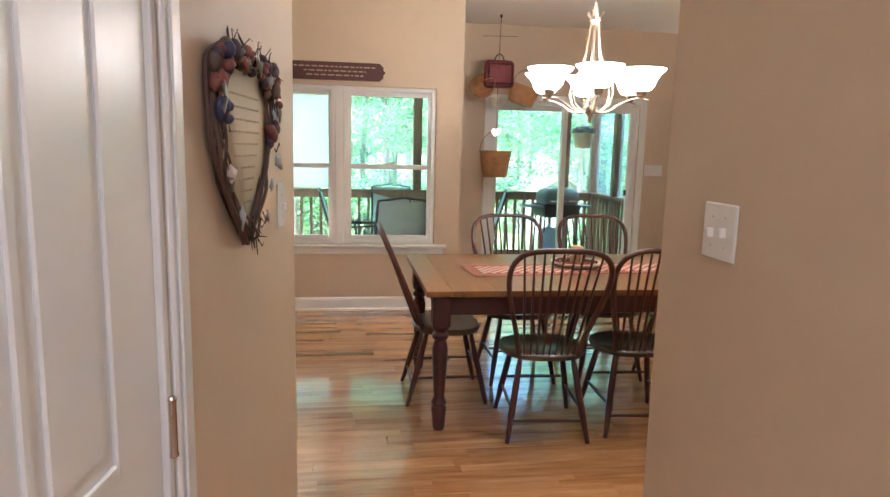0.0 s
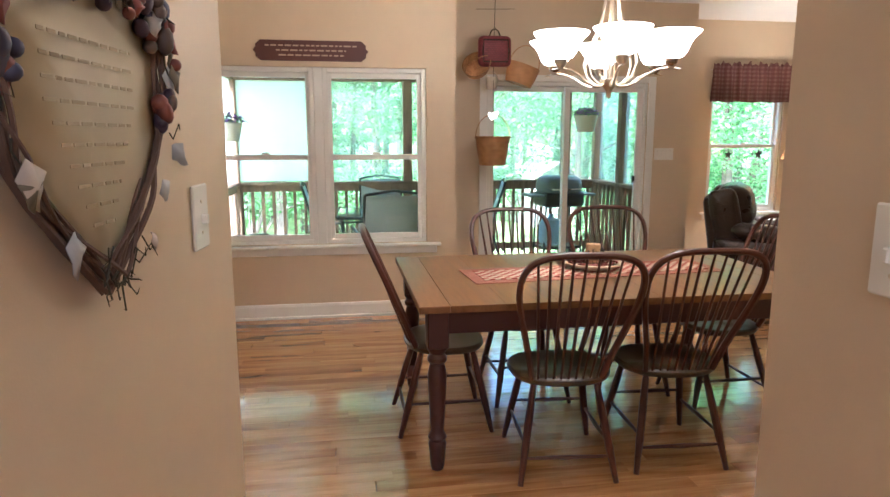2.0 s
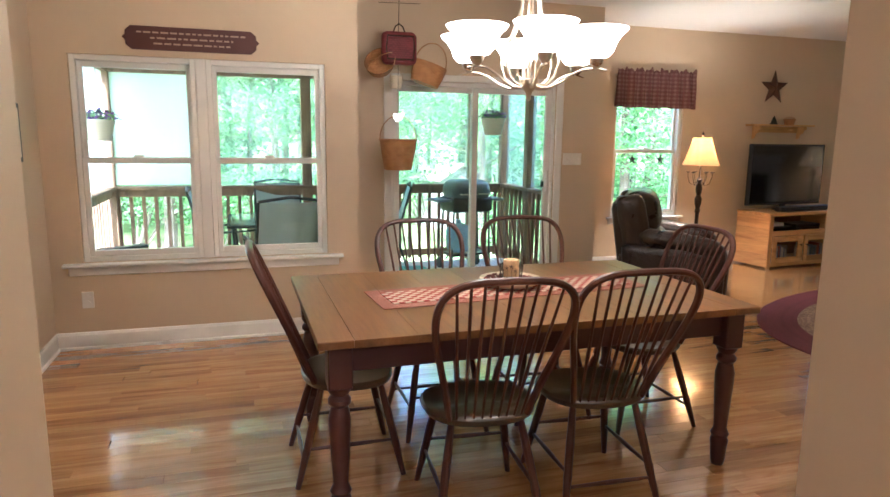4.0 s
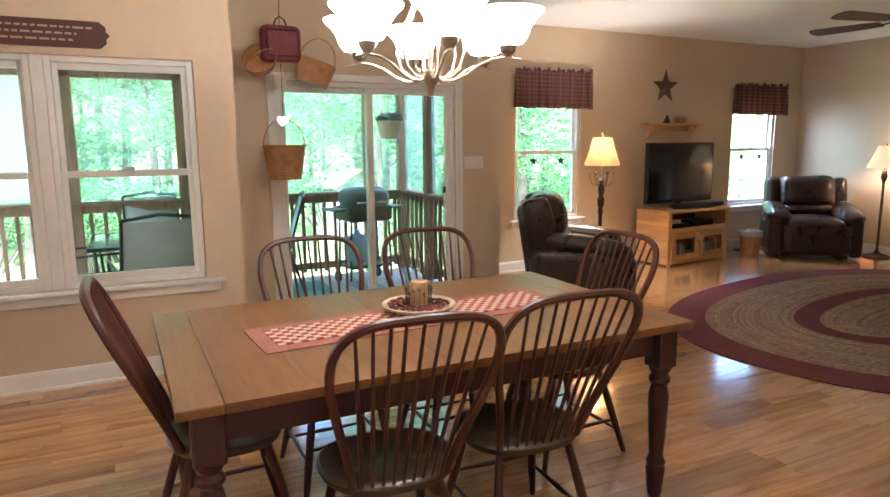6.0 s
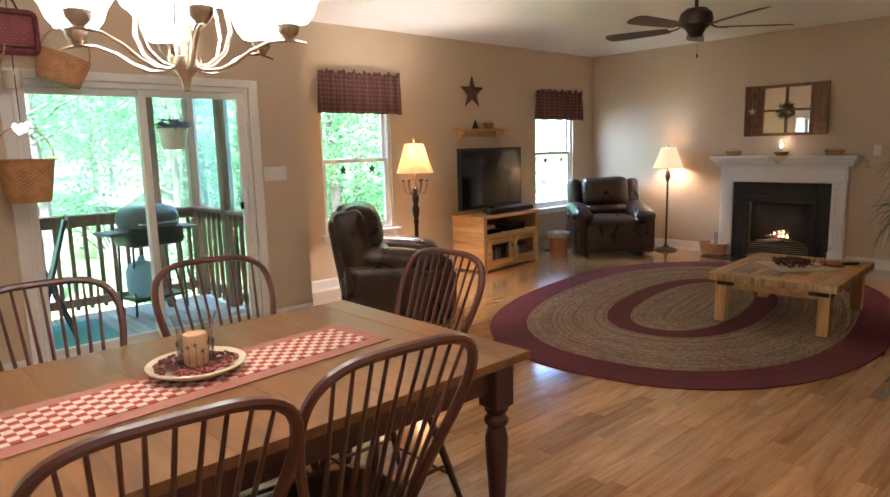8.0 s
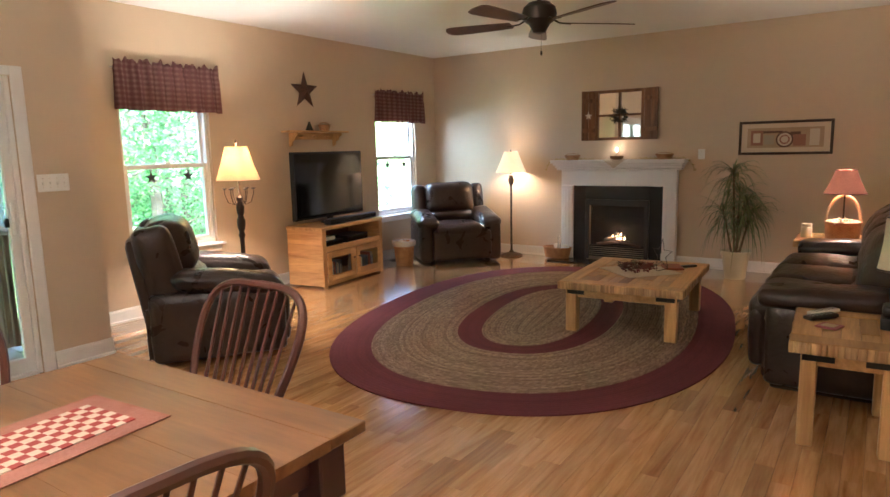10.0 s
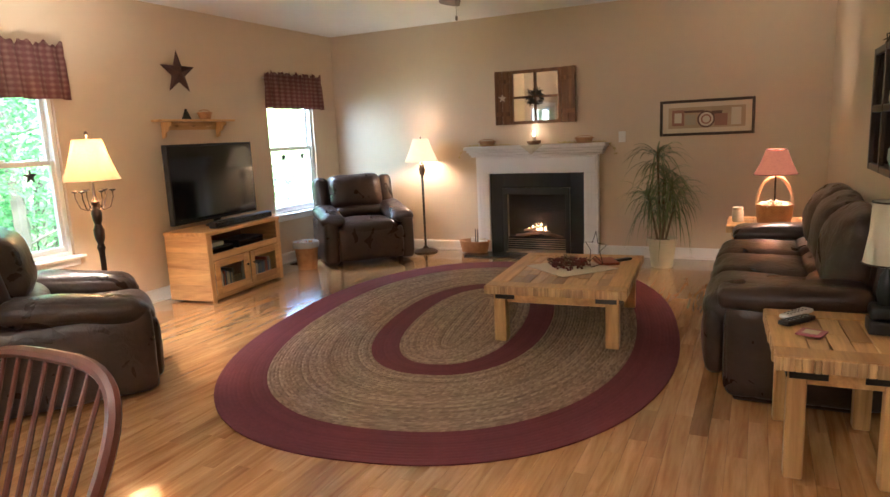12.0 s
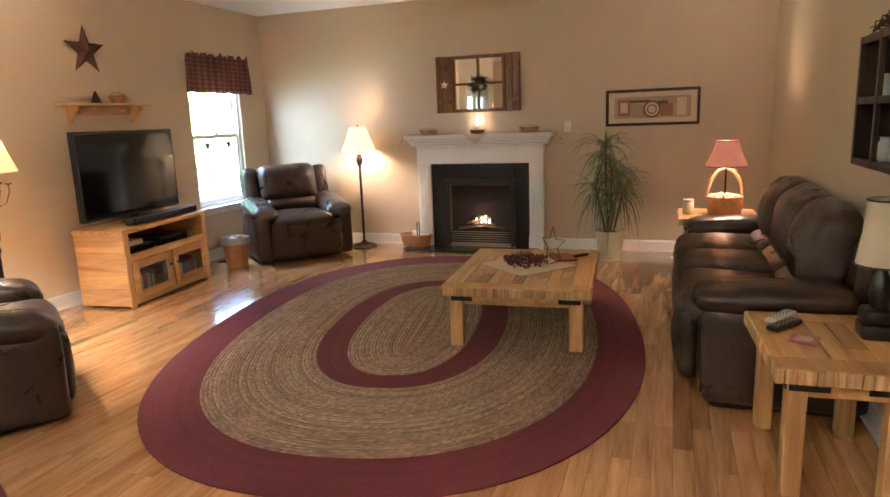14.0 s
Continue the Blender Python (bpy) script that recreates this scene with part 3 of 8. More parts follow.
for z in (0.22, 0.965, 1.74):
    bm = bmesh.new()
    lathe(bm, [(0.007, 0), (0.0085, 0.004), (0.007, 0.008), (0.007, 0.092), (0.0085, 0.096), (0.006, 0.10)], (0.004, DW - 0.010, z), 12)
    bar(bm, -0.004, DW - 0.016, z, 0.002, DW - 0.001, z + 0.09, b=0.001)
    part("hinge", bm, M_NICKEL, hd, "satin nickel door hinge")
bm = bmesh.new()
bar(bm, -TH, 0.0, 0, 0.0, 0.018, DH, b=0.002)
bar(bm, -TH, DW - 0.018, 0, 0.0, DW, DH, b=0.002)
bar(bm, -TH, 0.018, DH - 0.018, 0.0, DW - 0.018, DH, b=0.002)
for y0, y1 in ((-0.07, 0.0), (DW, DW + 0.07)):
    bar(bm, 0.0005, y0, 0, 0.012, y1, DH + 0.07, b=0.004)
    bar(bm, 0.0125, y0 + 0.012, 0, 0.018, y1 - 0.022, DH + 0.058, b=0.003)
bar(bm, 0.0005, 0.0, DH, 0.012, DW, DH + 0.07, b=0.004)
part("casing", bm, M_TRIM, hd)


def wall_plate(at, rz, label, w=0.075, h=0.115, toggles=1, outlet=False, cat="light switch"):
    """Plate with its back at the wall; local -y is the way into the room."""
    t = thing("wall_plate", at, label, cat, rz=rz)
    bm = bmesh.new()
    bar(bm, -w / 2, -0.007, -h / 2, w / 2, -0.0005, h / 2, b=0.003)
    part("plate", bm, M_PLATE, t)
    for i in range(toggles):
        x = (i - (toggles - 1) / 2) * 0.046
        bm = bmesh.new()
        if outlet:
            for dz in (-0.02, 0.02):
                lathe(bm, [(0.016, 0), (0.016, 0.004)], (0, 0, 0), 12, Matrix.Translation((x, -0.007, dz)) @ pose(0, 0, 0, 90))
            part("socket", bm, M_PLATE, t)
        else:
            bar(bm, x - 0.005, -0.02, -0.014 + 0.004 * (i % 2), x + 0.005, -0.006, 0.006 + 0.004 * (i % 2), b=0.002)
            part("toggle", bm, M_PLATE, t)
        for dz in (-0.03, 0.03):
            if not outlet:
                bm = bmesh.new()
                lathe(bm, [(0.003, 0), (0.003, 0.0015)], (0, 0, 0), 8, Matrix.Translation((x, -0.007, dz)) @ pose(0, 0, 0, 90))
                part("screw", bm, M_NICKEL, t)
    return t


wall_plate((HALL_L, 1.93, 1.29), 90, "white single toggle switch plate on the tan wall", 0.085, 0.125).matrix_world = SPLAY @ pose(HALL_L, 1.93, 1.29, 0, 0, 90)
wall_plate((HALL_R, 1.295, 1.303), -90, "white double toggle switch plate on the tan wall", 0.118, 0.117, 2)
wall_plate((3.08, Y_DOOR, 1.275), 0, "wide white four-gang switch plate beside the patio door", 0.205, 0.117, 4)
wall_plate((-1.06, Y_WIN, 0.345), 0, "white duplex outlet low on the tan wall", outlet=True, cat="outlet")
wall_plate((X_FIRE, 3.87, 1.315), -90, "white single switch plate beside the mantel", 0.075, 0.115, 1)

# ---- dining table ----
table = thing("dining_table", (1.148, 3.755, 0), "farmhouse dining table with honey wood top and plum-brown turned legs", "dining table", rz=0.5)
TX, TY, TZ = 0.95, 0.57, 0.757
nb = 7
M_TBOARD = wood("table_top_boards", (0.158, 0.070, 0.024), (0.262, 0.126, 0.044), 1, 0.38, 0.8, True, False, 0.04, 0.12)
for i in range(nb):
    bm = bmesh.new()
    x0 = -TX + 0.13 + (2 * TX - 0.26) * i / nb
    bar(bm, x0 + 0.0001, -TY, TZ - 0.03, x0 + (2 * TX - 0.26) / nb - 0.0001, TY, TZ, b=0.0006)
    part("tabletop_board", bm, M_TBOARD, table)
for sx in (-1, 1):
    bm = bmesh.new()
    a, b_ = sorted((sx * TX, sx * (TX - 0.13)))
    bar(bm, a, -TY, TZ - 0.03, b_, TY, TZ, b=0.003)
    part("breadboard_end", bm, M_TTOP, table)
for sy in (-1, 1):
    bm = bmesh.new()
    bar(bm, -TX + 0.13, sy * (TY - 0.10), 0.615, TX - 0.13, sy * (TY - 0.08), TZ - 0.031, b=0.002)
    part("apron", bm, M_TLEG, table)
for sx in (-1, 1):
    bm = bmesh.new()
    bar(bm, sx * (TX - 0.10), -TY + 0.13, 0.615, sx * (TX - 0.08), TY - 0.13, TZ - 0.031, b=0.002)
    part("apron", bm, M_TLEG, table)
LEGP = [(0.026, 0.0), (0.031, 0.02), (0.036, 0.09), (0.040, 0.12), (0.033, 0.135), (0.041, 0.15), (0.034, 0.165), (0.028, 0.18), (0.033, 0.26), (0.040, 0.38), (0.042, 0.44), (0.034, 0.475), (0.030, 0.485), (0.043, 0.50), (0.043, 0.515), (0.031, 0.53), (0.043, 0.548), (0.045, 0.56)]
for sx in (-1, 1):
    for sy in (-1, 1):
        bm = bmesh.new()
        cx, cy = sx * (TX - 0.085), sy * (TY - 0.085)
        lathe(bm, LEGP, (cx, cy, 0), 18)
        bar(bm, cx - 0.045, cy - 0.045, 0.5605, cx + 0.045, cy + 0.045, TZ - 0.031, b=0.005)
        part("leg", bm, M_TLEG, table)


def windsor(at, rz, label):
    """Hoop-back chair; its back stands at local -y."""
    t = thing("dining_chair", at, label, "dining chair", "windsor chairs round the dining table", rz)
    bm = bmesh.new()
    n = 28
    ringp = []
    for i in range(n):
        a = 2 * math.pi * i / n
        c, s = math.cos(a), math.sin(a)
        rx = 0.225 * (1 + 0.05 * s)
        ry = 0.205 * (1 + 0.03 * math.cos(2 * a))
        ringp.append((math.copysign(abs(c) ** 0.85, c) * rx, math.copysign(abs(s) ** 0.85, s) * ry))
    levels = [(0.86, 0.408), (0.96, 0.414), (1.0, 0.428), (1.0, 0.438), (0.96, 0.446), (0.8, 0.443), (0.5, 0.435), (0.2, 0.431)]
    rings = [[bm.verts.new((x * k, y * k, z + 0.01 * (k < 0.9 and z > 0.42) * (y < -0.1))) for x, y in ringp] for k, z in levels]
    for a, b_ in zip(rings, rings[1:]):
        for i in range(n):
            j = (i + 1) % n
            bm.faces.new((a[i], a[j], b_[j], b_[i]))
    bm.faces.new(rings[0][::-1])
    bm.faces.new(rings[-1])
    part("seat", bm, M_SEAT, t)
    H = 0.568

    def hoop(u):
        """Bow from one side of the seat to the other, u in 0..1."""
        a = math.pi * u
        w = 0.150 + 0.185 * math.sin(a) ** 0.8
        x = -math.copysign(abs(math.cos(a)) ** 0.55, math.cos(a)) * w
        z = 0.44 + H * math.sin(a) ** 0.62
        return Vector((x, -0.155 - 0.26 * (z - 0.44) / H * 0.86 - 0.02 * math.sin(a), z))

    bm = bmesh.new()
    pts = [hoop(u / 32) for u in range(33)]
    tube(bm, pts, 0.0135, 8, flat=1.15)
    part("backrest_bow", bm, M_CHAIR, t)
    for i in range(9):
        k = (i - 4) / 4
        x0 = k * 0.125
        target = k * 0.185
        best = min((hoop(u / 200) for u in range(101)) if k <= 0 else (hoop(u / 200) for u in range(100, 201)), key=lambda p: abs(p.x - target) - p.z * 0.05)
        base = Vector((x0, -0.165 - 0.018 * (1 - k * k), 0.44))
        bm = bmesh.new()
        mid = base.lerp(best, 0.35)
        tube(bm, [base, mid, best], [0.0055, 0.0075, 0.0048], 7)
        part("spindle", bm, M_CHAIR, t)
    feet = {}
    for sx in (-1, 1):
        for sy in (-1, 1):
            top = Vector((sx * 0.135, sy * 0.125, 0.415))
            ft = Vector((sx * 0.205, sy * 0.24 if sy < 0 else 0.215, 0.0))
            feet[sx, sy] = (top, ft)
            bm = bmesh.new()
            q = [top.lerp(ft, s) for s in (0, 0.12, 0.35, 0.6, 0.65, 0.7, 0.95, 1.0)]
            tube(bm, q, [0.012, 0.015, 0.0175, 0.0165, 0.018, 0.016, 0.012, 0.0115], 10)
            part("leg", bm, M_CHAIR, t)
    at_h = lambda k, s: feet[k][0].lerp(feet[k][1], s)
    for a, b_, s in (((-1, -1), (-1, 1), 0.62), ((1, -1), (1, 1), 0.62), ((-1, 1), (1, 1), 0.50), ((-1, -1), (1, -1), 0.74)):
        p, q = at_h(a, s), at_h(b_, s)
        bm = bmesh.new()
        tube(bm, [p, p.lerp(q, 0.5), q], [0.006, 0.010, 0.006], 8)
        part("stretcher", bm, M_CHAIR, t)
    return t


ch = windsor((0.835, 3.28, 0), -5, "dark mahogany windsor chair with hoop back, pushed to the table")
copy_thing(ch, pose(1.35, 3.305, 0, 0, 0, -3))
copy_thing(ch, pose(0.90, 4.07, 0, 0, 0, 180))
copy_thing(ch, pose(1.50, 4.09, 0, 0, 0, 176))
c = copy_thing(ch, pose(0.39, 3.78, 0, 0, 0, -90))
tagged(c, label="dark mahogany windsor chair with hoop back at the table end")
c = copy_thing(ch, pose(1.93, 3.84, 0, 0, 0, 90))
tagged(c, label="dark mahogany windsor chair with hoop back at the table end")

# runner
M_CLOTH = woven("runner_border_red", (0.26, 0.09, 0.06), (0.42, 0.18, 0.13), 500, 460, 0.9)
mat, t, b = tree_of("runner_check")
v = coords(t)
ck = t.nodes.new("ShaderNodeTexChecker")
ck.inputs["Scale"].default_value = 36.0
ck.inputs["Color1"].default_value = (0.34, 0.05, 0.04, 1)
ck.inputs["Color2"].default_value = (0.66, 0.54, 0.42, 1)
t.links.new(v, ck.inputs["Vector"])
n1 = node(t, "TexNoise", Scale=60.0, Detail=3.0)
t.links.new(v, n1.inputs["Vector"])
cc = mixc(t, 0.35, ck.outputs["Color"], ramp(t, n1.outputs["Fac"], [(0.3, (0.5, 0.42, 0.36)), (0.7, (1, 0.95, 0.9))]), "MULTIPLY")
t.links.new(cc, b.inputs["Base Color"])
b.inputs["Roughness"].default_value = 0.92
n2 = node(t, "TexNoise", Scale=420.0, Detail=1.0)
t.links.new(v, n2.inputs["Vector"])
bump(t, b, n2.outputs["Fac"], 0.4, 0.003)
M_CHECK = mat
run = thing("table_runner", (1.17, 3.765, TZ + 0.001), "red and cream checked cloth runner on the dining table", "table runner", rz=4.5)


def cloth(x0, y0, x1, y1, z, th, wave=0.0015, nx=40, ny=10):
    bm = bmesh.new()
    g = []
    for zz in (0, th):
        g.append([[bm.verts.new((x0 + (x1 - x0) * i / nx, y0 + (y1 - y0) * j / ny, z + zz + wave * (1 + noise.noise(Vector((i * 0.35, j * 0.5, 3.1)))))) for j in range(ny + 1)] for i in range(nx + 1)])
    for i in range(nx):
        for j in range(ny):
            bm.faces.new((g[1][i][j], g[1][i + 1][j], g[1][i + 1][j + 1], g[1][i][j + 1]))
            bm.faces.new((g[0][i][j], g[0][i][j + 1], g[0][i + 1][j + 1], g[0][i + 1][j]))
    for i in range(nx):
        for j, s in ((0, 1), (ny, -1)):
            f = (g[0][i][j], g[0][i + 1][j], g[1][i + 1][j], g[1][i][j])
            bm.faces.new(f[::s])
    for j in range(ny):
        for i, s in ((0, -1), (nx, 1)):
            f = (g[0][i][j], g[0][i][j + 1], g[1][i][j + 1], g[1][i][j])
            bm.faces.new(f[::s])
    return bm


part("border", cloth(-0.67, -0.165, 0.67, 0.165, 0, 0.003, wave=0.0004), M_CLOTH, run)
part("checked_field", cloth(-0.61, -0.105, 0.61, 0.105, 0.0035, 0.0025, wave=0.0004), M_CHECK, run)

# bowl with a candle in glass
M_CREAM = painted("cream_ceramic", (0.62, 0.52, 0.38), 0.35, 0.1, 60, 0.05)
M_POT = painted("potpourri", (0.16, 0.03, 0.02), 0.7, 0.5, 60, 0.3)
tray = thing("plate", (1.19, 3.81, TZ + 0.008), "cream rimmed plate filled with dark red potpourri, on the runner", "plate")
bm = bmesh.new()
lathe(bm, [(0.085, 0), (0.10, 0.004), (0.148, 0.026), (0.154, 0.034), (0.150, 0.038), (0.138, 0.032), (0.10, 0.012), (0.02, 0.010)], (0, 0, 0), 40)
part("dish", bm, M_CREAM, tray)
bm = bmesh.new()
rng = random.Random(5)
for i in range(230):
    a, r = rng.uniform(0, 6.283), math.sqrt(rng.uniform(0.04, 1)) * 0.125
    s = rng.uniform(0.005, 0.010)
    bmesh.ops.create_icosphere(bm, subdivisions=1, radius=s, matrix=Matrix.Translation((r * math.cos(a), r * math.sin(a), 0.018 + 0.012 * r / 0.125 + rng.uniform(0, 0.008))) @ Matrix.Diagonal((1, 1.3, 0.7, 1)))
tagged(part("potpourri", bm, M_POT, tray, smooth=0), label="dark red dried berries")
vase = thing("candle_glass", (1.19, 3.81, TZ + 0.020), "clear fluted glass hurricane holding a pillar candle, on the plate", "candle holder")
bm = bmesh.new()
lathe(bm, [(0.045, 0), (0.05, 0.02), (0.052, 0.08), (0.058, 0.13), (0.070, 0.165), (0.0675, 0.165), (0.056, 0.13), (0.050, 0.08), (0.047, 0.022), (0.0, 0.012)], (0, 0, 0.012), 24, cap=False)
part("glass", bm, M_CLEAR, vase)
M_STARS = painted("glass_star_decor", (0.05, 0.025, 0.02), 0.5)
bm = bmesh.new()
for i in range(16):
    a = 6.283 * i / 16
    h = 0.05 + 0.03 * rng.random()
    tube(bm, [(0.0535 * math.cos(a), 0.0535 * math.sin(a), 0.02), (0.0545 * math.cos(a + 0.06), 0.0545 * math.sin(a + 0.06), 0.02 + h)], 0.0010, 4)
    s = 0.012
    for k in range(5):
        aa = 6.283 * k / 5 + 1.57
        r0 = Vector((0.056 * math.cos(a), 0.056 * math.sin(a), 0.02 + h))
        side = Vector((-math.sin(a), math.cos(a), 0))
        tip = r0 + side * s * math.cos(aa) + Vector((0, 0, s * math.sin(aa)))
        tube(bm, [r0, tip], [0.0022, 0.0004], 4)
part("star_band", bm, M_STARS, vase, smooth=0)
bm = bmesh.new()
lathe(bm, [(0.034, 0.0), (0.038, 0.01), (0.038, 0.095), (0.035, 0.102), (0.024, 0.096), (0.006, 0.094)], (0, 0, 0.014), 20)
part("candle", bm, painted("candle_wax", (0.72, 0.42, 0.22), 0.45, 0.1), vase, "peach wax pillar candle")

# ---- chandelier ----
M_SHADE = emit("lit_alabaster_glass", (1.0, 0.84, 0.62), 1.1, (0.85, 0.8, 0.7))
chx, chy = 1.11, 3.50
chand = thing("chandelier", (chx, chy, 0), "brushed nickel six-arm chandelier with lit alabaster bell shades", "chandelier")
bm = bmesh.new()
lathe(bm, [(0.003, 1.615), (0.010, 1.62), (0.010, 1.63), (0.014, 1.65), (0.034, 1.675), (0.040, 1.69), (0.040, 1.70), (0.014, 1.705), (0.014, 1.73)], (0, 0, 0), 18)
lathe(bm, [(0.009, 1.70), (0.009, 2.15)], (0, 0, 0), 10)
lathe(bm, [(0.010, 2.13), (0.030, 2.145), (0.030, 2.155), (0.016, 2.17), (0.02, 2.19), (0.014, 2.21), (0.008, 2.23)], (0, 0, 0), 16)
part("stem", bm, M_NICKEL, chand)
bm = bmesh.new()
zc = 2.22
k = 0
while zc < CEIL - 0.05:
    m = pose(0, 0, zc, 90, 0, 90 * (k % 2))
    tube(bm, [(0.010 * math.cos(a * 0.628), 0.017 * math.sin(a * 0.628), 0) for a in range(10)], 0.0022, 6, closed=True, m=m)
    zc += 0.027
    k += 1
part("chain", bm, M_NICKEL, chand)
bm = bmesh.new()
lathe(bm, [(0.065, CEIL - 0.001), (0.065, CEIL - 0.012), (0.045, CEIL - 0.03), (0.012, CEIL - 0.045)], (0, 0, 0), 24)
part("canopy", bm, M_NICKEL, chand)
for i in range(6):
    a = radians(-102.6 + 60 * i)
    m = Matrix.Rotation(a, 4, "Z")
    R = 0.27
    bm = bmesh.new()
    pts = [(0.02, 0, 1.685), (0.05, 0, 1.668), (0.09, 0, 1.668), (0.13, 0, 1.685), (0.17, 0, 1.712), (0.22, 0, 1.733), (R, 0, 1.737), (R + 0.045, 0, 1.728)]
    tube(bm, pts, [0.006, 0.007, 0.007, 0.0065, 0.006, 0.0055, 0.0055, 0.003], 8, flat=0.8, m=m)
    pts = [(0.022, 0, 2.14), (0.032, 0, 2.05), (0.044, 0, 1.97), (0.075, 0, 1.89), (0.112, 0, 1.82), (0.122, 0, 1.76), (0.105, 0, 1.71), (0.07, 0, 1.682), (0.03, 0, 1.675)]
    tube(bm, pts, 0.0055, 8, m=m)
    tube(bm, [(0.02, 0, 2.15), (0.04, 0, 2.175), (0.046, 0, 2.19)], [0.005, 0.004, 0.002], 6, m=m)
    part("arm", bm, M_NICKEL, chand)
    bm = bmesh.new()
    lathe(bm, [(0.012, 1.738), (0.026, 1.755), (0.030, 1.772), (0.022, 1.776)], (R, 0, 0), 14, m=m)
    part("cup", bm, M_NICKEL, chand)
    bm = bmesh.new()
    prof = [(0.026, 1.774), (0.050, 1.780), (0.066, 1.80), (0.076, 1.83), (0.094, 1.857), (0.114, 1.874), (0.120, 1.885), (0.115, 1.885), (0.090, 1.862), (0.072, 1.833), (0.062, 1.802), (0.046, 1.786), (0.02, 1.780)]
    lathe(bm, prof, (R, 0, 0), 24, m=m)
    part("shade", bm, M_SHADE, chand)
    p = m @ Vector((R, 0, 1.90))
    point_lamp("chandelier_bulb", (chx + p.x, chy + p.y, p.z), 1.45, 0.05)

# ---- rug ----
rug = thing("oval_rug", (5.965, 4.50, 0.0005), "oval braided rug with maroon borders and mottled tan field", "rug", rz=9.9)


def band(name, a0, b0, a1, b1, mat, rows):
    """Rows of braid between two ovals, inner (a0, b0) to outer (a1, b1)."""
    bm = bmesh.new()
    uvl = bm.loops.layers.uv.new("braid")
    N = 160
    prev = None
    steps = rows * 4
    P = math.pi * (a0 + a1) * 0.8
    for s in range(steps + 1):
        u = s / steps
        A, B = a0 + (a1 - a0) * u, b0 + (b1 - b0) * u
        z = 0.007 + (0.0003 if mat == M_MAROON else 0.0022) * abs(math.sin(math.pi * u * rows))
        ring = []
        for i in range(N):
            th = 2 * math.pi * i / N
            c_, s_ = math.cos(th), math.sin(th)
            e = 2 / 2.33
            ring.append(bm.verts.new((A * math.copysign(abs(c_) ** e, c_), B * math.copysign(abs(s_) ** e, s_), z)))
        if prev:
            for i in range(N):
                j = (i + 1) % N
                f = bm.faces.new((prev[i], prev[j], ring[j], ring[i]))
                v0, v1 = (s - 1) / 4, s / 4
                for lp, uv in zip(f.loops, ((i, v0), (i + 1, v0), (i + 1, v1), (i, v1))):
                    lp[uvl].uv = (uv[0] / N * P, uv[1])
        elif b0 < 0.02:
            bm.faces.new(ring)
        prev = ring
    low = [bm.verts.new((v.co.x, v.co.y, 0.0)) for v in prev]
    for i in range(N):
        j = (i + 1) % N
        bm.faces.new((prev[i], prev[j], low[j], low[i]))
    part(name, bm, mat, rug, smooth=60)


band("centre", 0.60, 0.012, 1.01, 0.423, M_BRAID, 17)
band("inner_border", 1.01, 0.423, 1.19, 0.62, M_MAROON, 7)
band("field", 1.19, 0.62, 1.935, 1.235, M_BRAID, 29)
band("outer_border", 1.935, 1.235, 2.25, 1.515, M_MAROON, 12)


# ---- leather seating ----
def recliner(at, rz, label):
    """Faces local +x."""
    t = thing("armchair", at, label, "armchair", "leather recliners", rz)
    W = 1.06
    bm = bmesh.new()
    pad(bm, (-0.04, 0, 0.235), (0.78, W - 0.10, 0.37), 0.03, 5)
    part("base", bm, M_LEATHER, t)
    bm = bmesh.new()
    pad(bm, (0.13, 0, 0.405), (0.64, W - 0.40, 0.17), 0.07, 9, (0.01, 0, 0.03), wob=0.010)
    part("seat_cushion", bm, M_LEATHER, t)
    bm = bmesh.new()
    pad(bm, (0.405, 0, 0.235), (0.11, W - 0.30, 0.37), 0.045, 8, (0.02, 0, 0), wob=0.007)
    part("footrest", bm, M_LEATHER, t)
    for s in (-1, 1):
        bm = bmesh.new()
        pad(bm, (0.01, s * (W / 2 - 0.09), 0.27), (0.82, 0.16, 0.49), 0.05, 7, (0, 0.012, 0), wob=0.006, seed=s)
        part("side_panel", bm, M_LEATHER, t)
        bm = bmesh.new()
        m = pose(0.07, s * (W / 2 - 0.125), 0.545, s * 4, 9, 0)
        pad(bm, (0, 0, 0), (0.66, 0.27, 0.15), 0.073, 10, (0.02, 0.01, 0.02), m=m, wob=0.014, seed=2 + s)
        part("arm_pad", bm, M_LEATHER, t)
        bm = bmesh.new()
        m = pose(-0.32, s * (W / 2 - 0.135), 0.70, 0, -11, -s * 6)
        pad(bm, (0, 0, 0), (0.22, 0.17, 0.54), 0.065, 8, (0.015, 0.01, 0), m=m, wob=0.010, seed=s * 3)
        part("wing", bm, M_LEATHER, t)
    bm = bmesh.new()
    m = pose(-0.25, 0, 0.74, 0, -14, 0)
    pad(bm, (0, 0, 0.05), (0.24, 0.66, 0.42), 0.095, 11, (0.045, 0, 0.0), m=m, wob=0.016, seed=7)
    pad(bm, (0.03, 0, -0.20), (0.20, 0.60, 0.16), 0.075, 9, (0.03, 0, 0.0), m=m, wob=0.012, seed=9)
    part("back_cushion", bm, M_LEATHER, t)
    bm = bmesh.new()
    m = pose(-0.40, 0, 0.50, 0, -8, 0)
    pad(bm, (0, 0, 0), (0.12, W - 0.16, 0.80), 0.05, 6, m=m)
    part("back_shell", bm, M_LEATHER, t)
    for s in (-1, 1):
        bm = bmesh.new()
        bar(bm, -0.34, s * 0.36 - 0.03, 0.0, 0.34, s * 0.36 + 0.03, 0.06, b=0.01)
        part("foot_rail", bm, M_BLACK, t)
    return t


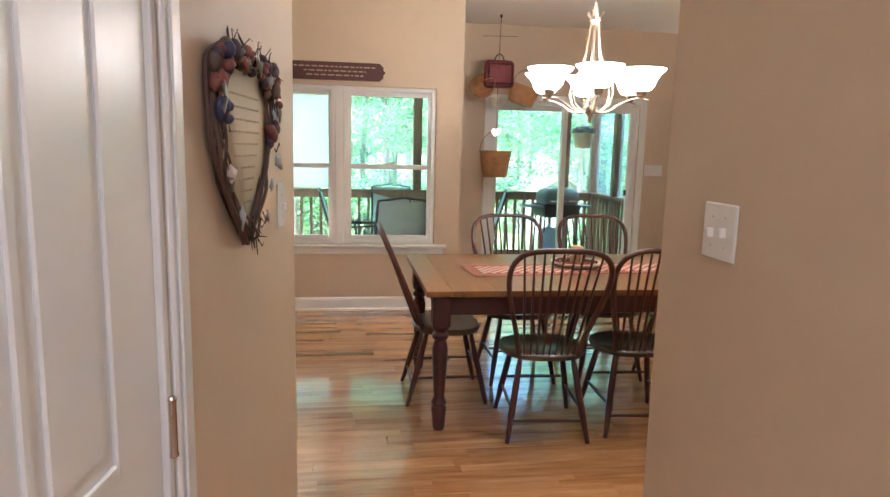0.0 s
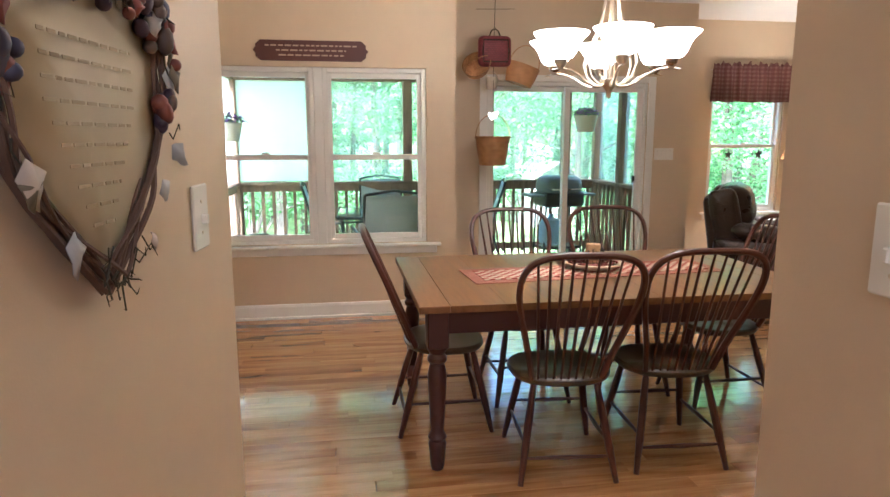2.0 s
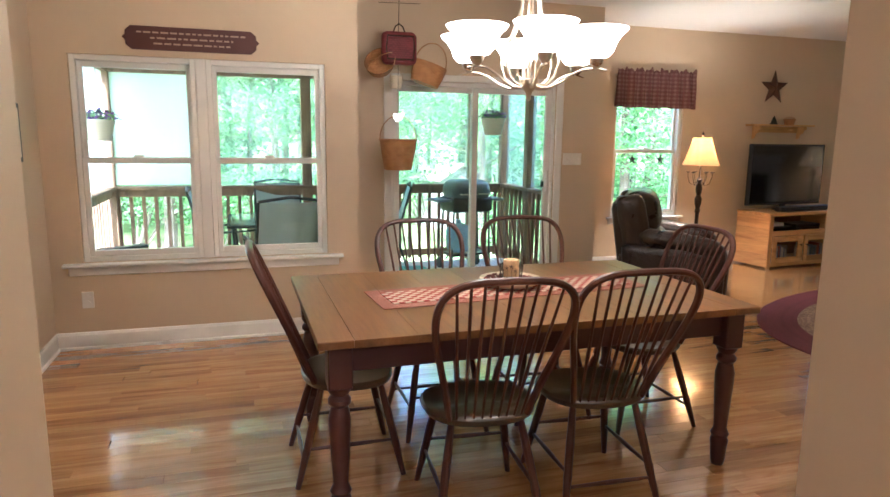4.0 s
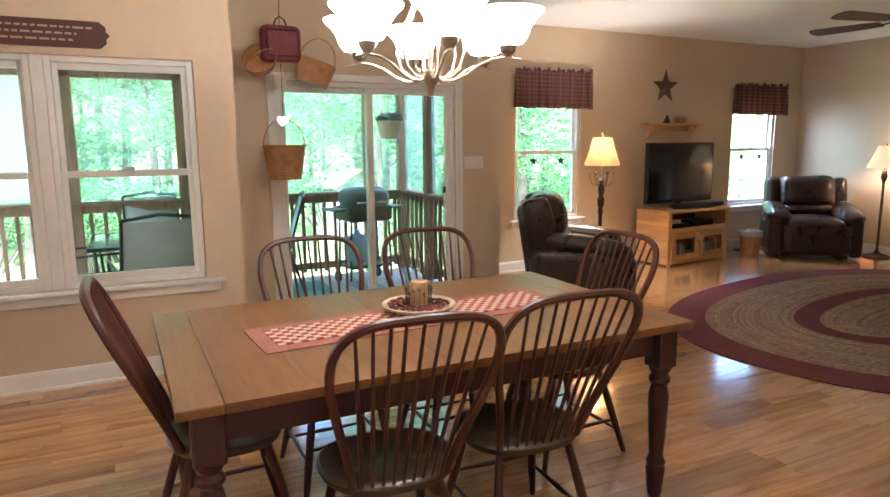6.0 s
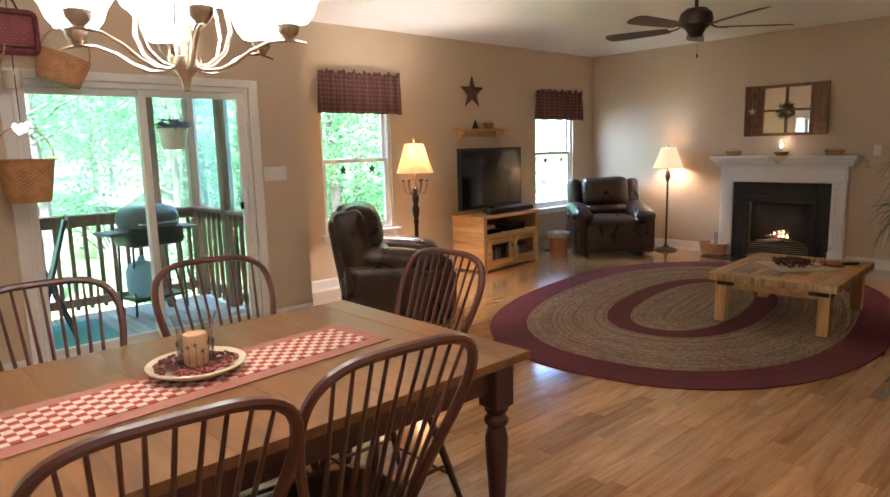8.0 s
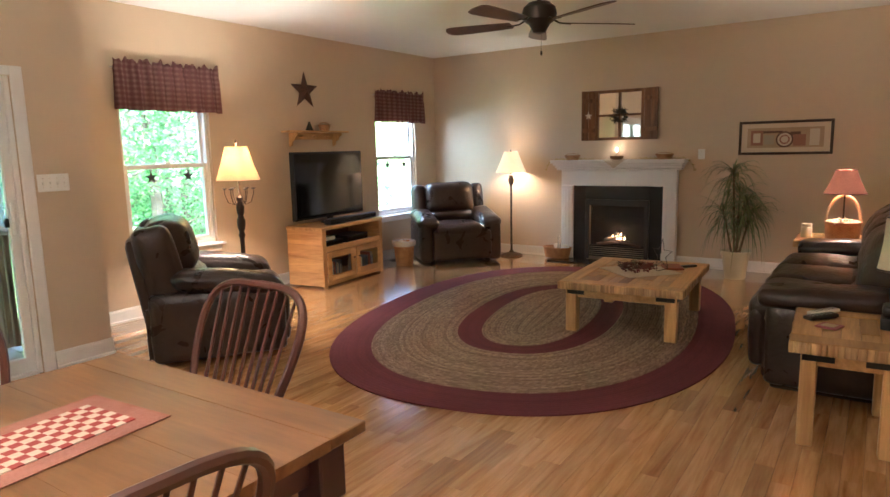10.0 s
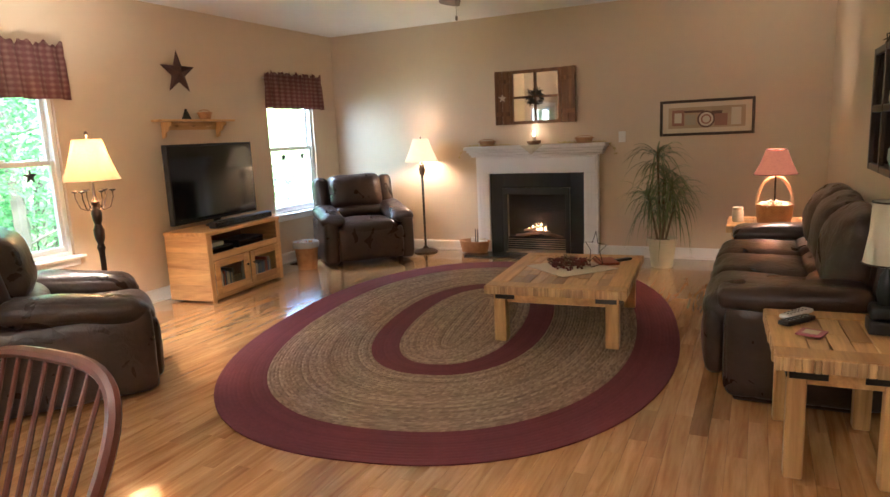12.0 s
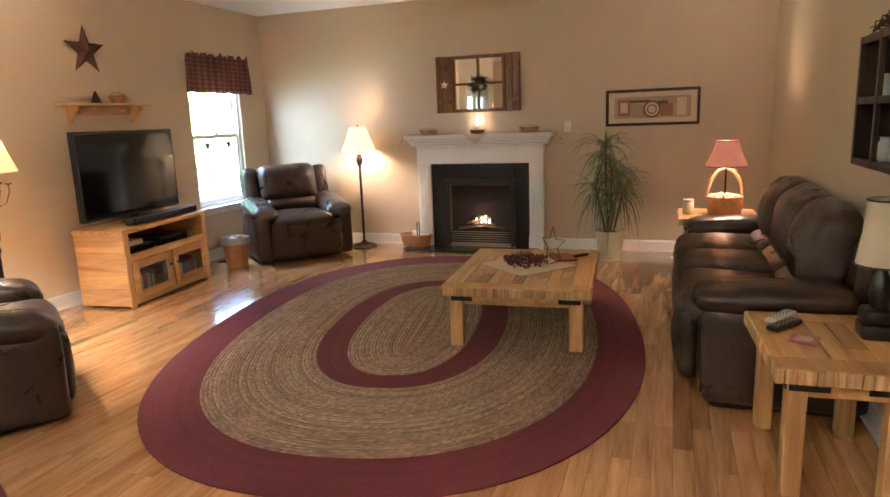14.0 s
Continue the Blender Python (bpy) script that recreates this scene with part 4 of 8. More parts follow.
c = recliner((3.95, 6.32, 0), -35, "dark brown leather recliner with wide arms below the window")
c.scale = (1.10, 1.0, 1.0)
c = recliner((8.02, 6.79, 0), -133, "dark brown leather recliner in the corner by the wastebasket")

sofa = thing("sofa", (6.13, Y_SOFA + 0.40, 0), "dark brown leather three-seat reclining sofa along the wall", "sofa")
SL = 1.16
bm = bmesh.new()
pad(bm, (0, -0.02, 0.24), (2 * SL - 0.06, 0.72, 0.38), 0.04, 6)
part("base", bm, M_LEATHER, sofa)
for s in (-1, 1):
    bm = bmesh.new()
    pad(bm, (s * (SL - 0.11), -0.04, 0.27), (0.20, 0.72, 0.50), 0.05, 7, (0.012, 0.012, 0), wob=0.006, seed=s)
    part("side_panel", bm, M_LEATHER, sofa)
    bm = bmesh.new()
    m = pose(s * (SL - 0.12), 0.03, 0.555, -3, 0, 0)
    pad(bm, (0, 0, 0), (0.28, 0.68, 0.12), 0.056, 9, (0.01, 0, 0.012), m=m, wob=0.012, seed=4 + s)
    part("arm_pad", bm, M_LEATHER, sofa)
for i in range(3):
    x = (i - 1) * 0.62
    bm = bmesh.new()
    pad(bm, (x, 0.14, 0.42), (0.622, 0.60, 0.18), 0.08, 10, (0, 0.02, 0.04), wob=0.018, seed=i)
    part("seat_cushion", bm, M_LEATHER, sofa)
    bm = bmesh.new()
    pad(bm, (x, 0.38, 0.25), (0.616, 0.11, 0.38), 0.05, 8, (0, 0.03, 0), wob=0.010, seed=i + 3)
    part("footrest", bm, M_LEATHER, sofa)
    bm = bmesh.new()
    m = pose(x, -0.25, 0.66, 13, 0, 0)
    pad(bm, (0, 0, 0.065), (0.622, 0.21, 0.44), 0.09, 11, (0, 0.055, 0.03), m=m, wob=0.020, seed=i + 6)
    part("back_cushion", bm, M_LEATHER, sofa)
    bm = bmesh.new()
    pad(bm, (0, 0.035, -0.19), (0.615, 0.19, 0.16), 0.075, 8, (0, 0.03, 0.0), m=m, wob=0.012, seed=i + 9)
    part("lumbar_cushion", bm, M_LEATHER, sofa)
bm = bmesh.new()
m = pose(0, -0.335, 0.44, 6, 0, 0)
pad(bm, (0, 0, 0), (2 * SL - 0.24, 0.11, 0.80), 0.05, 6, m=m)
part("back_shell", bm, M_LEATHER, sofa)
bm = bmesh.new()
bar(bm, -SL + 0.05, -0.30, 0, SL - 0.03, 0.28, 0.05, b=0.01)
part("plinth", bm, M_IRON, sofa)


# ---- rustic pine tables ----
def edge_wood():
    return wood("live_edge_pine", (0.34, 0.19, 0.08), (0.70, 0.47, 0.23), 2, 0.6, 2.2, True, True, 0.35)


M_EDGE = edge_wood()


def rustic_table(name, at, rz, L, D, H, label, cat, leg=0.075, inset=0.05):
    t = thing(name, at, label, cat, rz=rz)
    hl, hd_ = L / 2, D / 2
    th = 0.055
    bm = bmesh.new()
    bw = 0.13
    for s in (-1, 1):
        a, b_ = sorted((s * hl * 0.985, s * (hl - bw)))
        bar(bm, a, -hd_ * 0.985, H - 0.02, b_, hd_ * 0.985, H, b=0.003)
        a, b_ = sorted((s * hd_ * 0.985, s * (hd_ - bw)))
        bar(bm, -hl + bw + 0.001, a, H - 0.02, hl - bw - 0.001, b_, H, b=0.003)
    part("top_border", bm, M_PINE, t)
    rg = random.Random(int(L * 100))
    nx, ny = max(2, round((L - 2 * bw) / 0.16)), max(2, round((D - 2 * bw) / 0.075))
    for j in range(ny):
        xs = -hl + bw + 0.001
        y0 = -hd_ + bw + (D - 2 * bw) * j / ny
        y1 = y0 + (D - 2 * bw) / ny
        while xs < hl - bw - 0.02:
            ln = min(rg.uniform(0.12, 0.30), hl - bw - xs)
            if hl - bw - xs - ln < 0.06:
                ln = hl - bw - xs
            bm = bmesh.new()
            bar(bm, xs + 0.001, y0 + 0.0012, H - 0.018, xs + ln - 0.001, y1 - 0.0012, H - rg.uniform(0.001, 0.004), b=0.002)
            part("top_block", bm, M_BLOCK, t)
            xs += ln
    bm = bmesh.new()
    bar(bm, -hl * 0.97, -hd_ * 0.97, H - th, hl * 0.97, hd_ * 0.97, H - 0.0205, b=0.003)
    part("core", bm, M_PINE, t)
    bm = bmesh.new()
    for horizontal, span, off in ((True, hl, hd_), (False, hd_, hl)):
        for s in (-1, 1):
            p = -span
            while p < span - 0.01:
                w = min(rg.uniform(0.022, 0.055), span - p)
                dd = rg.uniform(-0.003, 0.004)
                if horizontal:
                    a, b_ = sorted((s * (off - 0.02), s * (off + dd)))
                    bar(bm, p + 0.0006, a, H - th - 0.004, p + w - 0.0006, b_, H - 0.003, b=0.003)
                else:
                    a, b_ = sorted((s * (off - 0.02), s * (off + dd)))
                    bar(bm, a, p + 0.0006, H - th - 0.004, b_, p + w - 0.0006, H - 0.003, b=0.003)
                p += w
    tagged(part("block_edge", bm, M_EDGE, t), label="rough split pine block edging")
    for sx in (-1, 1):
        for sy in (-1, 1):
            bm = bmesh.new()
            cx, cy = sx * (hl - inset - leg / 2), sy * (hd_ - inset - leg / 2)
            bar(bm, cx - leg / 2, cy - leg / 2, 0, cx + leg / 2, cy + leg / 2, H - th - 0.001, b=0.006)
            part("leg", bm, M_PINEZ, t)
            bm = bmesh.new()
            zt = H - th - 0.045
            a, b_ = sorted((cx + sx * (leg / 2 + 0.0005), cx + sx * (leg / 2 + 0.005)))
            bar(bm, a, cy - 0.075 * (sy > 0) - 0.03, zt, b_, cy + 0.075 * (sy < 0) + 0.03, zt + 0.03, b=0.003)
            a, b_ = sorted((cy + sy * (leg / 2 + 0.0005), cy + sy * (leg / 2 + 0.005)))
            bar(bm, cx - 0.075 * (sx > 0) - 0.03, a, zt, cx + 0.075 * (sx < 0) + 0.03, b_, zt + 0.03, b=0.003)
            part("iron_strap", bm, M_BLACK, t)
    for s in (-1, 1):
        bm = bmesh.new()
        y = s * (hd_ - inset - leg / 2)
        bar(bm, -hl + inset + leg, y - 0.014, H - th - 0.075, hl - inset - leg, y + 0.014, H - th - 0.001, b=0.003)
        part("rail", bm, M_PINE, t)
        bm = bmesh.new()
        x = s * (hl - inset - leg / 2)
        bar(bm, x - 0.014, -hd_ + inset + leg, H - th - 0.075, x + 0.014, hd_ - inset - leg, H - th - 0.001, b=0.003)
        part("rail", bm, M_PINE, t)
    return t


rustic_table("coffee_table", (6.11, 3.75, 0.0105), 4, 1.22, 0.93, 0.40, "rustic pine coffee table with block edges, standing on the oval rug", "coffee table", 0.085)
rustic_table("end_table", (4.59, 2.215, 0), 3, 0.72, 0.50, 0.525, "rustic pine end table with remote controls beside the sofa", "end table", 0.07)
rustic_table("end_table", (7.66, 2.45, 0), 0, 0.62, 0.62, 0.57, "rustic pine end table with a basket lamp beside the sofa", "end table", 0.07)

# ---- tv stand and tv ----
st = thing("tv_stand", (6.28, 7.25, 0), "rustic pine television stand with two glass doors and an open shelf", "tv stand", rz=6)
SW, SD, SH = 0.56, 0.235, 0.655
bm = bmesh.new()
bar(bm, -SW - 0.015, -SD - 0.015, SH - 0.035, SW + 0.015, SD, SH, b=0.006)
part("top", bm, M_PINE, st)
for s in (-1, 1):
    bm = bmesh.new()
    for k in range(4):
        a, b_ = sorted((s * SW, s * (SW - 0.03)))
        bar(bm, a, -SD, 0.02 + (SH - 0.056) * k / 4, b_, SD, 0.0195 + (SH - 0.056) * (k + 1) / 4, b=0.002)
    part("side_panel", bm, M_PINEY, st)
    bm = bmesh.new()
    a, b_ = sorted((s * (SW + 0.002), s * (SW - 0.06)))
    bar(bm, a, -SD - 0.012, 0, b_, -SD - 0.0005, SH - 0.036, b=0.003)
    part("front_stile", bm, M_PINEZ, st)
bm = bmesh.new()
for z0, z1 in ((0.04, 0.06), (0.40, 0.42)):
    bar(bm, -SW + 0.031, -SD + 0.002, z0, SW - 0.031, SD - 0.02, z1, b=0.002)
part("shelf", bm, M_PINE, st)
bm = bmesh.new()
bar(bm, -SW + 0.031, SD - 0.015, 0.03, SW - 0.031, SD, SH - 0.036, b=0.001)
part("back_panel", bm, M_SUB, st)
bm = bmesh.new()
bar(bm, -SW + 0.061, -SD - 0.010, 0.02, SW - 0.061, -SD + 0.001, 0.065, b=0.002)
bar(bm, -SW + 0.061, -SD - 0.010, 0.385, SW - 0.061, -SD + 0.001, 0.445, b=0.002)
bar(bm, -0.02, -SD - 0.010, 0.066, 0.02, -SD + 0.001, 0.384, b=0.002)
part("front_rail", bm, M_PINE, st)
for s in (-1, 1):
    x0, x1 = sorted((s * 0.022, s * (SW - 0.062)))
    bm = bmesh.new()
    z0, z1, w = 0.068, 0.382, 0.065
    y0, y1 = -SD - 0.022, -SD - 0.011
    bar(bm, x0, y0, z0, x0 + w, y1, z1, b=0.002)
    bar(bm, x1 - w, y0, z0, x1, y1, z1, b=0.002)
    bar(bm, x0 + w, y0, z0, x1 - w, y1, z0 + w, b=0.002)
    bar(bm, x0 + w, y0, z1 - w, x1 - w, y1, z1, b=0.002)
    dr = part("door", bm, M_PINE, st)
    bm = bmesh.new()
    box(bm, x0 + w, y0 + 0.004, z0 + w, x1 - w, y0 + 0.007, z1 - w)
    g = part("glass", bm, M_GLASS, dr, smooth=0)
    bm = bmesh.new()
    lathe(bm, [(0.004, 0), (0.004, 0.012), (0.011, 0.018), (0.008, 0.026)], (0, 0, 0), 10, Matrix.Translation((s * 0.05, y0, 0.27)) @ pose(0, 0, 0, 90))
    part("knob", bm, M_BLACK, dr)
stm = pose(6.28, 7.25, 0, 0, 0, 6)


def on_stand(name, x, y, z, label, cat):
    q = stm @ Vector((x, y, z))
    return thing(name, tuple(q), label, cat, rz=6)


rg = random.Random(11)
M_DISC = [painted("case_" + n, c_, 0.4, 0.2) for n, c_ in (("cream", (0.55, 0.5, 0.4)), ("blue", (0.12, 0.16, 0.26)), ("red", (0.35, 0.08, 0.06)), ("grey", (0.2, 0.2, 0.2)))]
for s in (-1, 1):
    for row in range(1):
        x = s * 0.30 - 0.17
        for k in range(16):
            w = rg.uniform(0.014, 0.026)
            cs = on_stand("disc_case", x, -0.12, 0.0605, "slim plastic disc case standing behind the glass door", "disc case")
            bm = bmesh.new()
            bar(bm, 0, -0.06, 0, w - 0.002, 0.075, rg.uniform(0.15, 0.20), b=0.001)
            part("case", bm, rg.choice(M_DISC), cs)
            x += w
for x, w, h, nm in ((-0.25, 0.34, 0.06, "black media player on the open shelf"), (0.20, 0.40, 0.075, "black cable receiver on the open shelf")):
    pl = on_stand("media_player", x, -0.02, 0.4205, nm, "media player")
    bm = bmesh.new()
    bar(bm, -w / 2, -0.13, 0, w / 2, 0.12, h, b=0.004)
    part("case", bm, M_BLACK, pl)
    bm = bmesh.new()
    bar(bm, -w / 2 + 0.01, -0.134, 0.012, w / 2 - 0.01, -0.1305, h - 0.012, b=0.001)
    part("front_panel", bm, M_SCREEN, pl)
    if x < 0:
        bm = bmesh.new()
        bar(bm, -0.1, -0.09, h + 0.0005, 0.08, 0.07, h + 0.04, b=0.003)
        part("box_lid", bm, M_PLATE, pl, "pale box on top")

tv = on_stand("television", 0.0, 0.07, SH + 0.0005, "black flat-screen television, switched off, on the pine stand", "television")
bm = bmesh.new()
TWX, TZ0, TZ1 = 0.61, 0.06, 0.785
bar(bm, -TWX, -0.022, TZ0, TWX, 0.035, TZ1, b=0.006)
part("housing", bm, M_BLACK, tv)
bm = bmesh.new()
bar(bm, -TWX + 0.018, -0.0245, TZ0 + 0.022, TWX - 0.018, -0.0225, TZ1 - 0.018, b=0.0008)
part("screen", bm, M_SCREEN, tv, "glossy black screen")
bm = bmesh.new()
lathe(bm, [(0.15, 0), (0.15, 0.008), (0.13, 0.014), (0.03, 0.02)], (0, 0, 0), 28, sy=0.6)
bar(bm, -0.035, -0.01, 0.015, 0.035, 0.03, TZ0 + 0.01, b=0.004)
part("stand", bm, M_BLACK, tv)
sb = on_stand("soundbar", 0.09, -0.15, SH + 0.0005, "long black soundbar below the television screen", "soundbar")
bm = bmesh.new()
pad(bm, (0, 0, 0.035), (0.90, 0.085, 0.07), 0.02, 5)
part("body", bm, M_BLACK, sb)
bm = bmesh.new()
bar(bm, -0.43, -0.047, 0.012, 0.43, -0.0435, 0.058, b=0.002)
part("grille", bm, M_STONE, sb)


# ---- lamps ----
def lit_shade(name, col, strength, base, through):
    """Lampshade cloth: glows, lets some of the bulb's light pass."""
    mat, t, b = tree_of(name)
    v = coords(t)
    n = node(t, "TexNoise", Scale=70.0, Detail=3.0)
    t.links.new(v, n.inputs["Vector"])
    t.links.new(ramp(t, n.outputs["Fac"], [(0.3, tuple(a * 0.85 for a in base)), (0.7, base)]), b.inputs["Base Color"])
    b.inputs["Emission Color"].default_value = (*col, 1)
    b.inputs["Emission Strength"].default_value = strength
    b.inputs["Roughness"].default_value = 0.9
    tr = t.nodes.new("ShaderNodeBsdfTransparent")
    tr.inputs[0].default_value = (1.0, 0.86, 0.62, 1)
    mx = t.nodes.new("ShaderNodeMixShader")
    mx.inputs[0].default_value = through
    t.links.new(b.outputs[0], mx.inputs[1])
    t.links.new(tr.outputs[0], mx.inputs[2])
    t.links.new(mx.outputs[0], t.nodes["Material Output"].inputs["Surface"])
    bump(t, b, n.outputs["Fac"], 0.15, 0.003)
    return mat


M_LSHADE = lit_shade("lit_linen_shade", (1.0, 0.50, 0.20), 0.060, (0.55, 0.34, 0.15), 0.24)
M_LSHADE2 = lit_shade("lit_cream_shade", (1.0, 0.66, 0.34), 0.085, (0.70, 0.48, 0.24), 0.05)
M_PINKSH = lit_shade("lit_red_check_shade", (0.90, 0.27, 0.13), 0.03, (0.34, 0.13, 0.055), 0.03)


def shade(t, r0, r1, z0, z1, mat, nm="shade", label=""):
    bm = bmesh.new()
    lathe(bm, [(r0, z0), (r0 + (r1 - r0) * 0.5 - 0.006, z0 + (z1 - z0) * 0.5), (r1, z1), (r1 - 0.003, z1), (r0 + (r1 - r0) * 0.5 - 0.009, z0 + (z1 - z0) * 0.5), (r0 - 0.003, z0)], (0, 0, 0), 36, cap=False)
    part(nm, bm, mat, t, label)


L1 = (4.60, 6.78)
lamp = thing("floor_lamp", (L1[0], L1[1], 0), "dark turned floor lamp with amber lit shade and candle arms", "floor lamp")
bm = bmesh.new()
lathe(bm, [(0.14, 0), (0.14, 0.012), (0.11, 0.03), (0.04, 0.045), (0.03, 0.07)], (0, 0, 0), 28)
part("base", bm, M_IRON, lamp)
bm = bmesh.new()
lathe(bm, [(0.02, 0.06), (0.018, 0.3), (0.02, 0.70), (0.030, 0.73), (0.020, 0.76), (0.034, 0.80), (0.038, 0.86), (0.022, 0.90), (0.032, 0.93), (0.036, 0.98), (0.02, 1.03), (0.03, 1.06), (0.012, 1.09), (0.008, 1.20)], (0, 0, 0), 16)
part("post", bm, M_IRON, lamp)
for i in range(6):
    a = i * 1.047 + 0.3
    m = Matrix.Rotation(a, 4, "Z")
    bm = bmesh.new()
    tube(bm, [(0.0, 0, 1.08), (0.05, 0, 1.0), (0.095, 0, 1.02), (0.12, 0, 1.09), (0.12, 0, 1.13)], 0.004, 6, m=m)
    lathe(bm, [(0.006, 1.13), (0.022, 1.14), (0.022, 1.146)], (0.12, 0, 0), 10, m=m)
    part("candle_arm", bm, M_IRON, lamp)
shade(lamp, 0.185, 0.095, 1.215, 1.50, M_LSHADE)
bm = bmesh.new()
lathe(bm, [(0.004, 1.49), (0.005, 1.515), (0.014, 1.53), (0.010, 1.55), (0.002, 1.56)], (0, 0, 0), 12)
tube(bm, [(-0.094, 0, 1.49), (0, 0, 1.493), (0.094, 0, 1.49)], 0.002, 5)
part("finial", bm, M_IRON, lamp)
point_lamp("floor_lamp_bulb", (L1[0], L1[1], 1.40), 8.0, 0.05)

L2 = (8.55, 6.22)
lamp = thing("floor_lamp", (L2[0], L2[1], 0), "slim black twisted floor lamp with cream lit shade", "floor lamp")
bm = bmesh.new()
lathe(bm, [(0.15, 0), (0.15, 0.012), (0.12, 0.03), (0.04, 0.05), (0.018, 0.08)], (0, 0, 0), 28)
part("base", bm, M_IRON, lamp)
bm = bmesh.new()
for k in range(2):
    tube(bm, [(0.008 * math.cos(i * 0.7 + 3.14 * k), 0.008 * math.sin(i * 0.7 + 3.14 * k), 0.07 + i * 0.0115) for i in range(78)], 0.009, 6)
lathe(bm, [(0.018, 0.94), (0.035, 0.98), (0.040, 1.02), (0.024, 1.06), (0.034, 1.075), (0.012, 1.09), (0.01, 1.16)], (0, 0, 0), 16)
part("post", bm, M_IRON, lamp)
shade(lamp, 0.20, 0.09, 1.115, 1.385, M_LSHADE2)
bm = bmesh.new()
lathe(bm, [(0.004, 1.38), (0.010, 1.395), (0.002, 1.415)], (0, 0, 0), 12)
tube(bm, [(-0.089, 0, 1.38), (0, 0, 1.383), (0.089, 0, 1.38)], 0.002, 5)
part("finial", bm, M_IRON, lamp)
point_lamp("floor_lamp_bulb", (L2[0], L2[1], 1.24), 1.7, 0.05)

# basket lamp on the far end table
L3 = (7.60, 2.40)
lamp = thing("basket_lamp", (L3[0], L3[1], 0.5705), "table lamp made from a splint basket with red checked shade, lit", "table lamp")
bm = bmesh.new()
lathe(bm, [(0.125, 0), (0.135, 0.05), (0.142, 0.15), (0.146, 0.155), (0.137, 0.155), (0.13, 0.05), (0.0, 0.02)], (0, 0, 0), 24, cap=False)
part("basket", bm, M_WICKER, lamp)
bm = bmesh.new()
tube(bm, [(0, 0.135 * math.cos(math.pi * i / 16), 0.14 + 0.245 * math.sin(math.pi * i / 16)) for i in range(17)], 0.013, 6, flat=0.5)
part("handle", bm, painted("pale_splint", (0.62, 0.45, 0.25), 0.5), lamp)
bm = bmesh.new()
rg = random.Random(3)
for i in range(90):
    a, r = rg.uniform(0, 6.28), math.sqrt(rg.random()) * 0.13
    bmesh.ops.create_icosphere(bm, subdivisions=1, radius=rg.uniform(0.012, 0.02), matrix=Matrix.Translation((r * math.cos(a), r * math.sin(a), 0.15 + rg.uniform(0, 0.035) * (1 - r / 0.13))))
part("filling", bm, painted("cream_shells", (0.66, 0.56, 0.42), 0.6, 0.2), lamp, "cream dried filling")
bm = bmesh.new()
lathe(bm, [(0.008, 0.02), (0.008, 0.44), (0.015, 0.45), (0.015, 0.48)], (0, 0, 0), 10)
part("stem", bm, M_IRON, lamp)
shade(lamp, 0.166, 0.080, 0.405, 0.61, M_PINKSH)
for r, z in ((0.167, 0.406), (0.081, 0.609)):
    bm = bmesh.new()
    tube(bm, [(r * math.cos(i * 0.2618), r * math.sin(i * 0.2618), z) for i in range(24)], 0.004, 5, closed=True)
    part("shade_trim", bm, M_MAROON, lamp, "dark maroon shade trim")
point_lamp("table_lamp_bulb", (L3[0], L3[1], 0.5705 + 0.52), 2.3, 0.04, (1, 0.74, 0.46))
jar = thing("jar_candle", (7.62, 2.68, 0.5705), "white jar candle on the pine end table", "candle")
bm = bmesh.new()
lathe(bm, [(0.042, 0), (0.046, 0.008), (0.046, 0.09), (0.040, 0.10), (0.044, 0.103), (0.044, 0.125), (0.02, 0.13)], (0, 0, 0), 22)
part("jar", bm, M_CREAM, jar)

# near lamp: linen drum on a dark base
lamp = thing("table_lamp", (4.66, 2.032, 0.5255), "table lamp with pale linen shade and dark square base, unlit", "table lamp")
bm = bmesh.new()
pad(bm, (0, 0, 0.03), (0.13, 0.13, 0.06), 0.012, 4)
pad(bm, (0, 0, 0.09), (0.12, 0.12, 0.06), 0.02, 4)
lathe(bm, [(0.03, 0.12), (0.04, 0.17), (0.03, 0.24), (0.012, 0.28), (0.01, 0.34)], (0, 0, 0), 16)
part("base", bm, M_BLACK, lamp)
M_LINEN = woven("linen_shade", (0.52, 0.44, 0.32), (0.70, 0.62, 0.48), 500, 460, 0.9)
shade(lamp, 0.096, 0.072, 0.29, 0.55, M_LINEN)
for r, z in ((0.097, 0.295), (0.073, 0.547)):
    bm = bmesh.new()
    tube(bm, [(r * math.cos(i * 0.2618), r * math.sin(i * 0.2618), z) for i in range(24)], 0.004, 5, closed=True)
    part("shade_trim", bm, M_IRON, lamp)

# ---- fireplace ----
FY = 4.835
fp = thing("fireplace", (X_FIRE, FY, 0), "white painted mantel round a black gas fireplace, lit", "fireplace")
fx = Matrix.Identity(4)
bm = bmesh.new()
bar(bm, -0.20, -0.83, 1.225, -0.0005, 0.83, 1.265, b=0.006)
part("mantel_shelf", bm, M_TRIM, fp)
bm = bmesh.new()
for d, z0, z1 in ((0.17, 1.195, 1.2245), (0.14, 1.165, 1.1945), (0.115, 1.14, 1.1645)):
    bar(bm, -d, -0.72 - d * 0.5, z0, -0.0005, 0.72 + d * 0.5, z1, b=0.008)
part("crown_moulding", bm, M_TRIM, fp)
bm = bmesh.new()
bar(bm, -0.085, -0.72, 0.945, -0.0005, 0.72, 1.1395, b=0.003)
bar(bm, -0.095, -0.70, 0.965, -0.0855, 0.70, 1.12, b=0.004)
part("frieze", bm, M_TRIM, fp)
